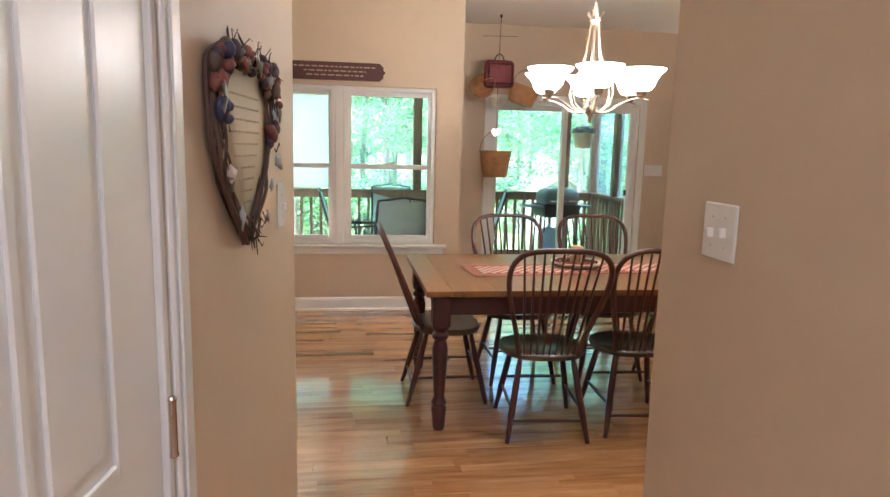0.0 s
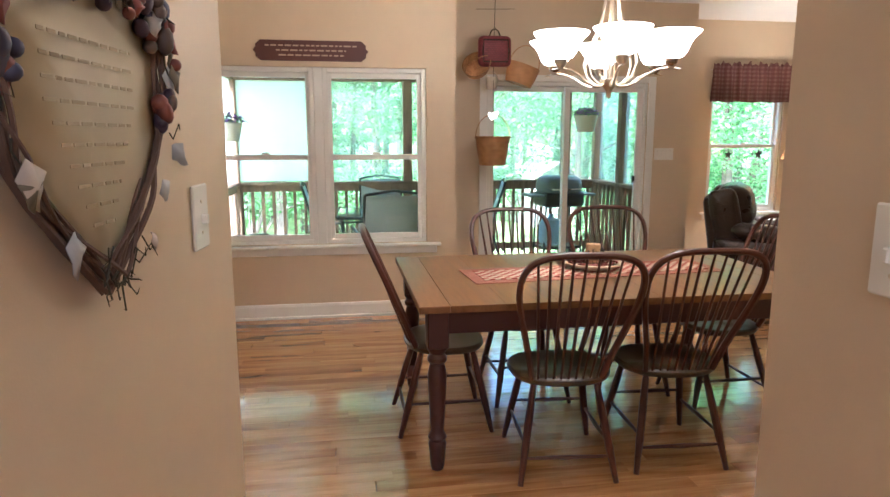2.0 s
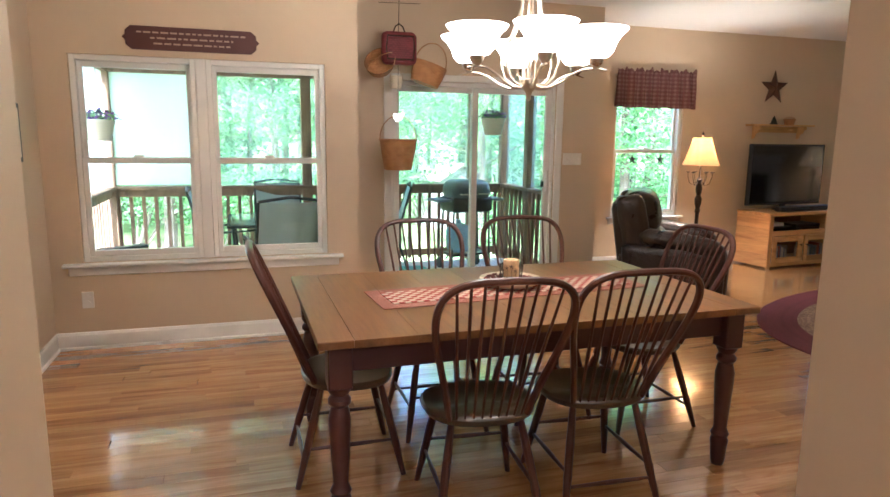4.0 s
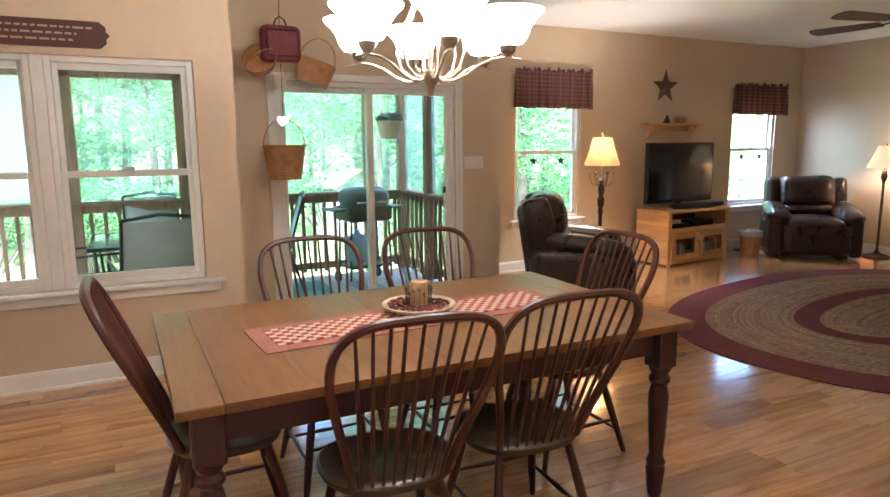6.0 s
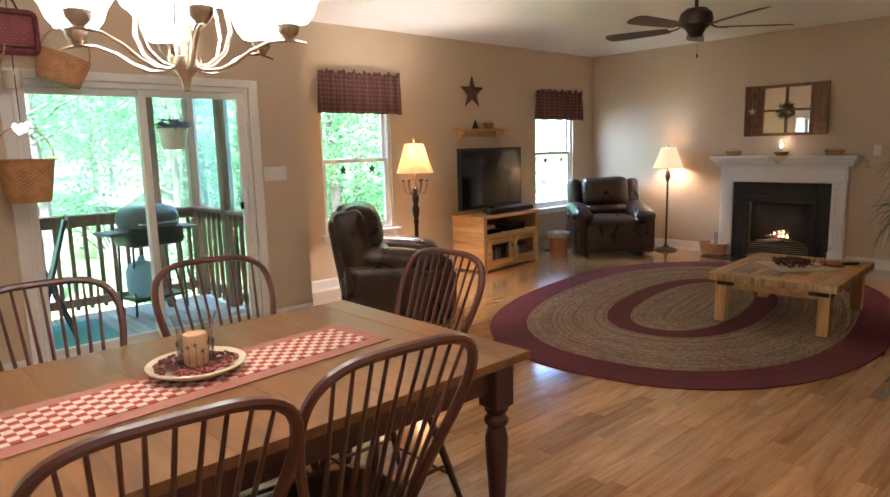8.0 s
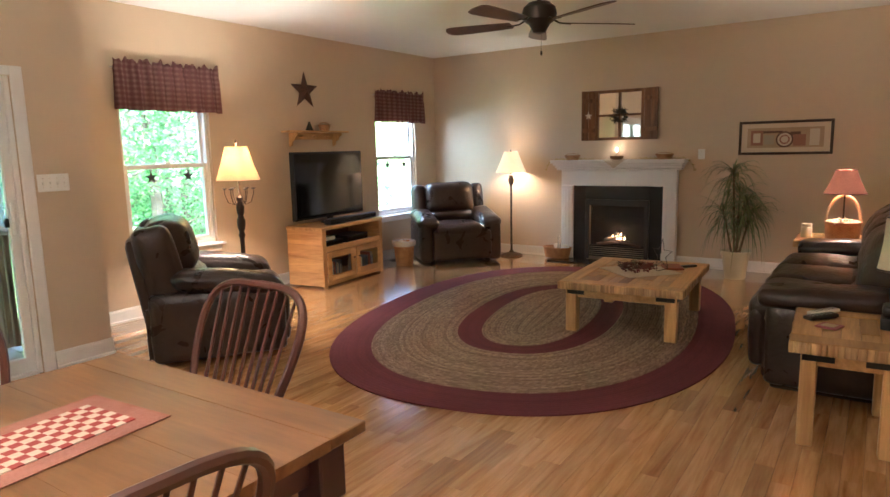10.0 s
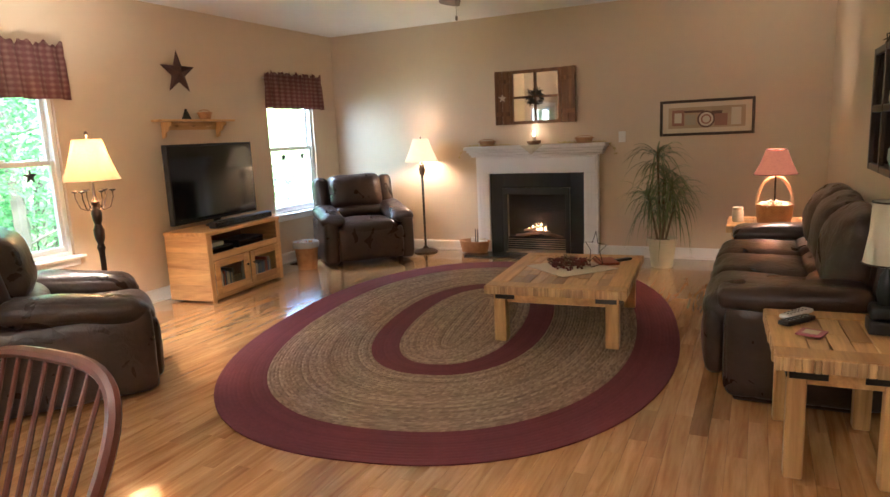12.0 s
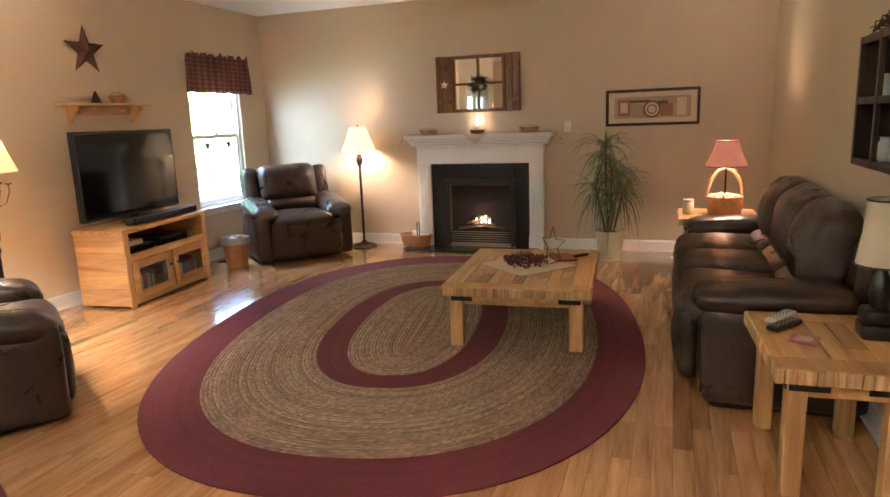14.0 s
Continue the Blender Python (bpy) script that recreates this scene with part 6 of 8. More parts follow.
# plant
pot = thing("potted_plant", (8.30, 3.385, 0), "tall spiky dracaena with drooping leaves in a cream pot", "potted plant")
bm = bmesh.new()
lathe(bm, [(0.10, 0), (0.105, 0.01), (0.135, 0.25), (0.15, 0.255), (0.155, 0.30), (0.145, 0.30), (0.135, 0.27), (0.02, 0.265)], (0, 0, 0), 30)
part("pot", bm, painted("pot_cream", (0.58, 0.52, 0.34), 0.4, 0.1), pot)
bm = bmesh.new()
lathe(bm, [(0.134, 0.262), (0.08, 0.275), (0.01, 0.28)], (0, 0, 0), 16)
part("soil", bm, painted("soil", (0.04, 0.025, 0.015), 0.9, 0.4, 30, 0.5), pot)
M_LEAF = painted("dracaena_green", (0.16, 0.20, 0.08), 0.4, 0.4, 20, 0.05)
M_STEM = painted("cane_brown", (0.16, 0.11, 0.06), 0.8, 0.3)
rg = random.Random(21)
stems = [((0.02, 0.02), (0.02, 0.06, 1.16)), ((-0.03, 0.0), (-0.06, -0.10, 0.86)), ((0.0, -0.03), (0.04, -0.13, 0.72)), ((-0.01, 0.04), (-0.03, 0.14, 0.74)), ((0.03, 0.0), (0.08, 0.0, 0.92))]
bm = bmesh.new()
for (sx, sy), (ex, ey, ez) in stems:
    tube(bm, [(sx, sy, 0.27), ((sx + ex) / 2 + 0.01, (sy + ey) / 2, (0.27 + ez) / 2), (ex, ey, ez)], [0.013, 0.011, 0.008], 7)
part("cane", bm, M_STEM, pot)
bm = bmesh.new()


def blade(bm, p, a, L, w, droop, lift):
    d = Vector((math.cos(a), math.sin(a), 0))
    sd_ = Vector((-math.sin(a), math.cos(a), 0))
    prev = None
    n = 6
    for k in range(n + 1):
        u = k / n
        q = p + d * L * (u - 0.25 * droop * u * u) + Vector((0, 0, lift * L * u - droop * L * u * u))
        ww = w * (1 - u) ** 0.6 * (0.6 + 0.4 * min(1, u * 4)) + 0.0006
        cur = (bm.verts.new(q - sd_ * ww), bm.verts.new(q + Vector((0, 0, -ww * 0.5))), bm.verts.new(q + sd_ * ww))
        if prev:
            bm.faces.new((prev[0], prev[1], cur[1], cur[0]))
            bm.faces.new((prev[1], prev[2], cur[2], cur[1]))
        prev = cur


for (sx, sy), (ex, ey, ez) in stems:
    for k in range(55):
        u = rg.uniform(0.0, 1) ** 0.6
        zz = ez - 0.24 * (1 - u)
        cx = sx + (ex - sx) * (zz - 0.27) / (ez - 0.27)
        cy = sy + (ey - sy) * (zz - 0.27) / (ez - 0.27)
        blade(bm, Vector((cx, cy, zz)), rg.uniform(0, 6.283), rg.uniform(0.26, 0.46), 0.009, rg.uniform(0.7, 1.5) * (1.3 - 0.6 * u), rg.uniform(0.4, 1.0) * (0.4 + u * 0.8))
part("foliage", bm, M_LEAF, pot, smooth=80)

# wastebasket, hearth basket
wb = basket("wastebasket", (7.33, 7.10, 0), 0.135, 0.30, "splint wastebasket with a plastic liner and paper", sy=1.0, flare=0.78, cat="wastebasket")
M_LINER = painted("plastic_liner", (0.45, 0.47, 0.48), 0.3, 0.1, 30, 0.3)
bm = bmesh.new()
lathe(bm, [(0.144, 0.245), (0.147, 0.27), (0.145, 0.30), (0.137, 0.312), (0.128, 0.30), (0.124, 0.22)], (0, 0, 0), 36, cap=False)
for v_ in bm.verts:
    v_.co += Vector((1, 1, 0.6)) * 0.006 * noise.noise(v_.co * 30)
part("liner", bm, M_LINER, wb, "translucent grey bin liner")
bm = bmesh.new()
m = pose(-0.02, -0.01, 0.27, 20, 35, 20)
bar(bm, -0.06, -0.04, -0.002, 0.09, 0.05, 0.004, b=0.001, m=m)
bar(bm, -0.05, 0.0, 0.01, 0.07, 0.06, 0.014, b=0.001, m=m @ pose(0, 0, 0, 10, 4, 30))
part("paper", bm, M_PLATE, wb, "crumpled papers")
hb = basket("hearth_basket", (8.60, 5.58, 0.0185), 0.20, 0.14, "oval hearth basket with cloth liner and dark tools", rz=80, sy=0.62, flare=0.85, cat="basket")
bm = bmesh.new()
pad(bm, (0, -0.10, 0.11), (0.22, 0.05, 0.10), 0.02, 5, (0, 0.01, 0))
part("cloth_liner", bm, M_LINEN, hb)
bm = bmesh.new()
for x in (-0.06, -0.03):
    tube(bm, [(x, 0.02, 0.02), (x, 0.02, 0.28)], 0.006, 6)
part("stick", bm, M_IRON, hb)

# floor register by the window
reg = thing("floor_register", (7.62, 7.40, 0.0), "dark bronze floor register below the corner window", "floor vent")
bm = bmesh.new()
for a in ((-0.16, -0.06, 0.16, -0.045), (-0.16, 0.045, 0.16, 0.06), (-0.16, -0.045, -0.145, 0.045), (0.145, -0.045, 0.16, 0.045)):
    bar(bm, a[0], a[1], 0.0005, a[2], a[3], 0.006, b=0.001)
part("frame", bm, M_IRON, reg)
for k in range(14):
    bm = bmesh.new()
    bar(bm, -0.139 + k * 0.0205, -0.0445, 0.0008, -0.131 + k * 0.0205, 0.0445, 0.005, b=0.001)
    part("slat", bm, M_IRON, reg)

# coffee table things
CT = pose(6.11, 3.75, 0.4105, 0, 0, 4)


def on_table(base, name, x, y, z, label, cat, rz=0):
    q = base @ Vector((x, y, z))
    return thing(name, tuple(q), label, cat, rz=rz)


nap = on_table(CT, "table_cloth", 0.05, 0.0, 0.0005, "cream cloth square laid diagonally on the coffee table", "table mat", 49)
part("cloth", cloth(-0.24, -0.24, 0.24, 0.24, 0, 0.003, 0.0005, 12, 12), M_LINEN, nap)
wr = on_table(CT, "berry_wreath", 0.05, 0.02, 0.005, "dark red berry ring round a glass jar on the cloth", "wreath")
M_BERRY = painted("berries_red", (0.13, 0.012, 0.014), 0.35, 0.4)
bm = bmesh.new()
for i in range(260):
    a = rg.uniform(0, 6.283)
    r = 0.11 + rg.gauss(0, 0.022)
    bmesh.ops.create_icosphere(bm, subdivisions=1, radius=rg.uniform(0.006, 0.010), matrix=Matrix.Translation((r * math.cos(a), r * math.sin(a), rg.uniform(0.008, 0.055))))
part("berries", bm, M_BERRY, wr, smooth=60, kind="stuff")
bm = bmesh.new()
for i in range(60):
    a = rg.uniform(0, 6.283)
    p = Vector((0.11 * math.cos(a), 0.11 * math.sin(a), 0.03))
    a2 = a + rg.uniform(-1.2, 1.2)
    tube(bm, [p, p + Vector((math.cos(a2), math.sin(a2), rg.uniform(0, 0.8))) * 0.05], [0.002, 0.001], 4)
part("twigs", bm, M_TWIG, wr, smooth=0)
gj = on_table(CT, "glass_jar", 0.05, 0.02, 0.005, "clear glass candle jar in the middle of the berry ring", "jar")
bm = bmesh.new()
lathe(bm, [(0.035, 0), (0.04, 0.01), (0.04, 0.075), (0.034, 0.09), (0.04, 0.10), (0.037, 0.10), (0.031, 0.09), (0.037, 0.075), (0.036, 0.012)], (0, 0, 0), 20, cap=False)
part("glass", bm, M_CLEAR, gj)
bk = on_table(CT, "book", 0.28, -0.22, 0.0, "red-brown leather-look book on the coffee table", "book", 25)
bm = bmesh.new()
bar(bm, -0.11, -0.075, 0.0, 0.11, 0.075, 0.018, b=0.003)
part("cover", bm, painted("book_red", (0.30, 0.07, 0.03), 0.5, 0.2), bk)
bm = bmesh.new()
bar(bm, -0.105, -0.078, 0.003, 0.107, 0.072, 0.015, b=0.001)
part("pages", bm, M_CREAM, bk)
bk = on_table(CT, "remote_control", 0.36, -0.33, 0.0, "small dark remote control on the coffee table", "remote control", -40)
bm = bmesh.new()
pad(bm, (0, 0, 0.010), (0.16, 0.045, 0.02), 0.008, 4)
part("body", bm, M_BLACK, bk)
ws = on_table(CT, "wire_star", 0.12, -0.17, 0.0, "open dark wire star sculpture standing on the table", "ornament", 60)
bm = bmesh.new()
pts = []
for i in range(10):
    a = math.pi / 2 + math.pi * i / 5
    r = 0.10 if i % 2 == 0 else 0.042
    pts.append((r * math.cos(a) * 1.1, 0.01 * (i % 2), 0.135 + r * math.sin(a) * 1.3))
tube(bm, pts, 0.0032, 5, closed=True)
tube(bm, [(pts[4]), (0.0, 0.06, 0.002), (pts[6])], 0.003, 5)
part("wire", bm, M_IRON, ws)

# near end table things
ET = pose(4.59, 2.215, 0.5255, 0, 0, 3)
rc = on_table(ET, "remote_control", 0.25, 0.12, 0.0, "white remote control lying on the pine end table", "remote control", -32)
bm = bmesh.new()
pad(bm, (0, 0, 0.011), (0.20, 0.055, 0.022), 0.009, 4)
part("body", bm, M_PLATE, rc)
rb = on_table(ET, "remote_control", 0.13, 0.13, 0.0, "black remote control lying on the pine end table", "remote control", -38)
bm = bmesh.new()
pad(bm, (0, 0, 0.012), (0.19, 0.055, 0.024), 0.009, 4)
part("body", bm, M_BLACK, rb)
for t_, mm2 in ((rc, M_BLACK), (rb, M_SLING)):
    for r in range(5):
        for c_ in range(3):
            bm = bmesh.new()
            lathe(bm, [(0.004, 0.0), (0.004, 0.002)], (-0.07 + r * 0.03, (c_ - 1) * 0.014, 0.0222 + 0.002 * (t_ is rb)), 8)
            part("button", bm, mm2, t_)
co = on_table(ET, "coaster", -0.03, 0.09, 0.0, "square pink and cream coaster on the end table", "coaster", -20)
bm = bmesh.new()
bar(bm, -0.05, -0.05, 0.0, 0.05, 0.05, 0.008, b=0.002)
part("tile", bm, painted("coaster_pink", (0.42, 0.12, 0.16), 0.4), co)
bm = bmesh.new()
bar(bm, -0.03, -0.03, 0.0082, 0.03, 0.03, 0.0095, b=0.0005)
part("picture", bm, M_CREAM, co)

# wall cabinet by the sofa
cb = thing("wall_cabinet", (4.78, Y_SOFA, 1.18), "small dark wooden wall cabinet with glass doors and knick-knacks", "wall cabinet")
CW, CH, CD = 0.30, 0.53, 0.13
for nm, a in (("bottom_panel", (-CW, 0.0005, 0, CW, CD, 0.02)), ("top_panel", (-CW, 0.0005, CH - 0.02, CW, CD, CH)), ("side_panel", (-CW, 0.0005, 0.0205, -CW + 0.02, CD, CH - 0.0205)), ("side_panel", (CW - 0.02, 0.0005, 0.0205, CW, CD, CH - 0.0205)), ("back_panel", (-CW + 0.0205, 0.0005, 0.0205, CW - 0.0205, 0.01, CH - 0.0205)), ("shelf", (-CW + 0.0205, 0.0105, CH / 2 - 0.006, CW - 0.0205, CD - 0.02, CH / 2 + 0.006))):
    bm = bmesh.new()
    bar(bm, *a, b=0.002)
    part(nm, bm, M_IRON, cb)
bm = bmesh.new()
for x in (-CW, -0.015, CW - 0.03):
    bar(bm, x, CD + 0.0005, 0, x + 0.03, CD + 0.02, CH, b=0.003)
for z in (0, CH / 2 - 0.012, CH - 0.03):
    for x0, x1 in ((-CW + 0.0305, -0.0155), (0.0155, CW - 0.0305)):
        bar(bm, x0, CD + 0.001, z, x1, CD + 0.019, z + 0.03, b=0.003)
part("door_frame", bm, M_IRON, cb)
for k, (x, z) in enumerate(((-0.17, 0.0205), (-0.05, 0.0205), (0.12, 0.0205), (0.18, 0.272), (0.05, 0.272), (-0.15, 0.272))):
    j = thing("knick_knack", (4.78 + x, Y_SOFA + 0.07, 1.18 + z), "small pale pot inside the dark wall cabinet", "ornament")
    bm = bmesh.new()
    lathe(bm, [(0.02, 0), (0.032, 0.03), (0.03, 0.07), (0.018, 0.09), (0.022, 0.10)], (0, 0, 0), 14)
    part("pot", bm, M_CREAM if k % 2 else M_SLING, j)
gv = thing("grapevine", (4.78, Y_SOFA + 0.08, 1.18 + CH), "tangled dry grapevine swag on top of the cabinet", "garland")
bm = bmesh.new()
for k in range(16):
    pts = []
    for i in range(9):
        u = i / 8
        pts.append((-0.30 + 0.6 * u, 0.04 * math.sin(i * 1.3 + k), 0.012 + 0.035 * abs(math.sin(u * math.pi)) + 0.02 * math.sin(i * 2.1 + k * 1.7) + 0.012))
    tube(bm, pts, 0.0025, 4)
part("vine", bm, M_TWIG, gv)

# ---- dining wall things ----
pq = thing("wall_plaque", (-0.31, Y_WIN, 2.085), "dark maroon wooden plaque with small cream lettering above the window", "wall plaque")
bm = bmesh.new()
ol = [(-0.41, -0.045), (-0.375, -0.075), (0.375, -0.075), (0.41, -0.045), (0.41, -0.02), (0.43, 0.0), (0.41, 0.02), (0.41, 0.045), (0.375, 0.075), (-0.375, 0.075), (-0.41, 0.045), (-0.41, 0.02), (-0.43, 0), (-0.41, -0.02)]
for sc_, y0, y1 in ((1.0, -0.014, -0.0005), (0.965, -0.020, -0.0145)):
    f1 = [bm.verts.new((x * sc_, y0, z * sc_)) for x, z in ol]
    f2 = [bm.verts.new((x * sc_, y1, z * sc_)) for x, z in ol]
    bm.faces.new(f1)
    bm.faces.new(f2[::-1])
    for k in range(len(ol)):
        j = (k + 1) % len(ol)
        bm.faces.new((f1[k], f1[j], f2[j], f2[k]))
part("board", bm, painted("plaque_maroon", (0.085, 0.025, 0.02), 0.5, 0.2), pq, smooth=0)
M_LETTER = painted("plaque_lettering", (0.42, 0.30, 0.22), 0.6)
for z, w in ((0.035, 0.34), (0.0, 0.26), (-0.035, 0.24)):
    bm = bmesh.new()
    x = -w
    while x < w:
        ww = rg.uniform(0.02, 0.06)
        bar(bm, x, -0.0215, z - 0.005, min(x + ww, w), -0.0203, z + 0.006, b=0.0005)
        x += ww + 0.012
    part("lettering", bm, M_LETTER, pq, smooth=0)

pf = thing("framed_picture", (DIN_W, 5.25, 1.46), "thin black framed picture on the tan side wall", "picture")
bm = bmesh.new()
bar(bm, 0.0005, -0.15, -0.17, 0.02, 0.15, 0.17, b=0.004)
part("picture_frame", bm, M_BLACK, pf)
bm = bmesh.new()
bar(bm, 0.0205, -0.12, -0.14, 0.022, 0.12, 0.14, b=0.0005)
part("print", bm, M_CREAM, pf)

# baskets hung from the ceiling beside the patio door
HX, HY = 1.22, 6.32
hk = thing("basket_rod", (HX, HY, 0), "dark iron chain and crossbar hanging from the ceiling", "hanging rod")
bm = bmesh.new()
tube(bm, [(0, 0, 1.46 + 0.17), (0, 0, 2.2), (0.01, 0, CEIL - 0.02)], 0.003, 5)
tube(bm, [(-0.16, 0, 2.52), (0.18, 0, 2.53)], 0.0022, 5)
lathe(bm, [(0.012, CEIL - 0.001), (0.010, CEIL - 0.02), (0.003, CEIL - 0.03)], (0.01, 0, 0), 10)
part("rod", bm, M_IRON, hk)


def hung(at, m, r, sy, h, label, mat, handle):
    t = thing("hanging_basket", at, label, "basket", "splint baskets hung by the door")
    bm = bmesh.new()
    lathe(bm, [(r * 0.8, 0), (r * 0.92, h * 0.5), (r, h), (r - 0.006, h), (r * 0.9 - 0.006, h * 0.5), (r * 0.78, 0.006)], (0, 0, 0), 28, m=m, sy=sy)
    part("body", bm, mat, t)
    bm = bmesh.new()
    tube(bm, [(r * math.cos(math.pi * i / 18) * 0.9, 0, h + handle * math.sin(math.pi * i / 18)) for i in range(19)], 0.007, 6, flat=0.6, m=m)
    part("handle", bm, mat, t)


bm = bmesh.new()
t = thing("hanging_basket", (HX, HY - 0.03, 2.17), "red woven square tray basket hung flat below the rod", "basket", "splint baskets hung by the door")
m = pose(0, 0, 0, 90, 0, 0)
pad(bm, (0, 0, 0), (0.29, 0.26, 0.10), 0.05, 8, (0, 0, -0.01), m=m)
part("body", bm, M_REDB, t)
bm = bmesh.new()
tube(bm, [(-0.05, 0, 0.12), (-0.03, 0, 0.17), (0, 0, 0.19), (0.03, 0, 0.17), (0.05, 0, 0.12)], 0.006, 6)
part("handle", bm, M_IRON, t)
bm = bmesh.new()
pad(bm, (0, -0.052, 0), (0.20, 0.012, 0.17), 0.005, 5)
part("tray_inset", bm, M_REDB, t)
bm = bmesh.new()
tube(bm, [(-0.105, -0.055, -0.09), (0.105, -0.055, -0.09), (0.115, -0.055, 0), (0.105, -0.055, 0.09), (-0.105, -0.055, 0.09), (-0.115, -0.055, 0)], 0.006, 6, closed=True)
part("inner_rim", bm, M_IRON, t)
hung((HX - 0.14, HY + 0.02, 2.02), pose(0, 0, 0, 60, -30, 0), 0.13, 0.85, 0.10, "round splint basket hung tilted by its handle", M_WICKER, 0.06)
hung((HX + 0.22, HY, 1.90), pose(0, 0, 0, 0, 18, 0), 0.15, 0.6, 0.17, "oval market basket hung tilted by its handle", M_WICKER, 0.17)
hung((HX - 0.005, HY + 0.05, 1.86), pose(0, 0, 0), 0.055, 1.0, 0.10, "small pale woven basket hung under the red tray", M_LINEN, 0.05)
bkt = basket("hanging_basket", (HX, HY, 1.195), 0.155, 0.255, "tall splint bucket basket hung at the end of the rod", flare=0.74, handle=0.20)
fl = thing("candle_cluster", (HX, HY - 0.02, 1.63), "small cluster of white lit flowers above the bucket basket", "ornament")
bm = bmesh.new()
for k in range(12):
    p = Vector((rg.uniform(-0.035, 0.035), rg.uniform(-0.02, 0.02), rg.uniform(-0.035, 0.035)))
    bmesh.ops.create_icosphere(bm, subdivisions=1, radius=rg.uniform(0.010, 0.020), matrix=Matrix.Translation(p))
part("blossom", bm, emit("small_bulb", (1.0, 0.85, 0.62), 0.4), fl, smooth=60)

# heart-shaped twig wreath in the hall
ht = thing("heart_wreath", (HALL_L, 1.495, 1.25), "shield-shaped twig wreath with a cream verse, dried pods and leaves", "wall wreath", rz=90)
ht.matrix_world = SPLAY @ pose(HALL_L, 1.495, 1.25, 0, 0, 90)


# local x runs along the wall, -y into the hall
def shield_edge(u):
    """Outline of the frame, u in 0..1 from the tip up one side, over the flat top and down."""
    v = 2 * u if u < 0.5 else 2 - 2 * u
    side = -1 if u < 0.5 else 1
    if v < 0.66:
        z = 0.345 * v / 0.66
        w = 0.218 * math.sin(math.pi / 2 * min(1, z / 0.25))
    else:
        q = (v - 0.66) / 0.34
        z = 0.345 + 0.048 * math.sin(q * math.pi / 2) ** 0.7
        w = 0.218 * math.cos(q * math.pi / 2) ** 0.8 if q < 0.999 else 0.0
    return Vector((side * w + 0.006 * min(1, z / 0.25), -0.024, z))


M_VINE = painted("twig_brown", (0.115, 0.065, 0.045), 0.8, 0.4)
for k in range(12):
    pts = []
    for i in range(72):
        f_ = i / 72
        n_ = noise.noise_vector(Vector((i * 0.14, k * 3.7, 0.5)))
        e_ = noise.noise_vector(Vector((i * 0.14 - 10.08, k * 3.7, 0.5)))
        p = shield_edge(f_)
        mid_ = Vector((0.006, -0.024, 0.22))
        pts.append(p + (p - mid_) * (-0.07 * (k % 4) / 3) + (n_ * (1 - f_) + e_ * f_) * 0.016 + Vector((0, 0.014 - 0.0035 * (k % 7), 0)))
    bm = bmesh.new()
    tube(bm, pts, 0.0026 + 0.0005 * (k % 5), 5, closed=True)
    part("twig", bm, M_VINE, ht)
bm = bmesh.new()
mid_ = Vector((0.006, -0.012, 0.22))
cen = bm.verts.new(mid_)
rimv = [bm.verts.new(mid_.lerp(shield_edge(i / 48), 0.95) + Vector((0, 0.006, 0))) for i in range(48)]
for i in range(48):
    bm.faces.new((cen, rimv[i], rimv[(i + 1) % 48]))
o = part("verse_panel", bm, painted("parchment", (0.55, 0.47, 0.31), 0.6, 0.15, 9.0, 0.25), ht, "cream parchment panel with unreadable verse", smooth=60)
sol = o.modifiers.new("thickness", "SOLIDIFY")
sol.thickness = 0.004
M_INK = painted("faded_ink", (0.40, 0.33, 0.21), 0.8)
for r in range(10):
    z = 0.085 + r * 0.0245
    w = 0.03 + 0.085 * min(1, r / 6)
    bm = bmesh.new()
    x = 0.006 - w
    while x < 0.006 + w:
        ww = rg.uniform(0.010, 0.03)
        bar(bm, x, -0.0215, z - 0.0022, min(x + ww, 0.006 + w), -0.0205, z + 0.0022, b=0.0002)
        x += ww + 0.007
    part("verse_line", bm, M_INK, ht, smooth=0, kind="stuff")
M_POD = [painted("pod_" + n, c_, 0.5, 0.4, 40, 0.2) for n, c_ in (("purple", (0.06, 0.035, 0.05)), ("rust", (0.17, 0.055, 0.04)), ("brown", (0.10, 0.065, 0.05)), ("blue", (0.05, 0.05, 0.09)))]
for i in range(62):
    if i < 44:
        u = rg.uniform(0.33, 0.67)
        q = Vector((rg.uniform(-0.02, 0.01), -rg.uniform(0.0, 0.022), rg.uniform(-0.055, 0.012)))
    else:
        u = rg.choice((0.235, 0.25, 0.755, 0.77, 0.78)) + rg.uniform(-0.012, 0.012)
        q = Vector((0.03 * (1 if u < 0.5 else -1) * rg.random(), -rg.uniform(0.0, 0.018), rg.uniform(-0.02, 0.02)))
    bm = bmesh.new()
    rr = rg.uniform(0.008, 0.0135)
    bmesh.ops.create_icosphere(bm, subdivisions=2, radius=rr, matrix=Matrix.Translation(shield_edge(u) + q) @ Matrix.Rotation(rg.uniform(-0.6, 0.6), 4, "Y") @ Matrix.Diagonal((1, 1, rg.uniform(0.9, 1.8) if i % 3 else 1.0, 1)))
    part("pod", bm, rg.choice(M_POD), ht)
M_LF = [painted("dry_leaf_" + n, c_, 0.6, 0.3, 40, 0.2) for n, c_ in (("grey", (0.40, 0.40, 0.40)), ("cream", (0.50, 0.43, 0.36)), ("olive", (0.14, 0.12, 0.08)), ("red", (0.22, 0.06, 0.045)))]
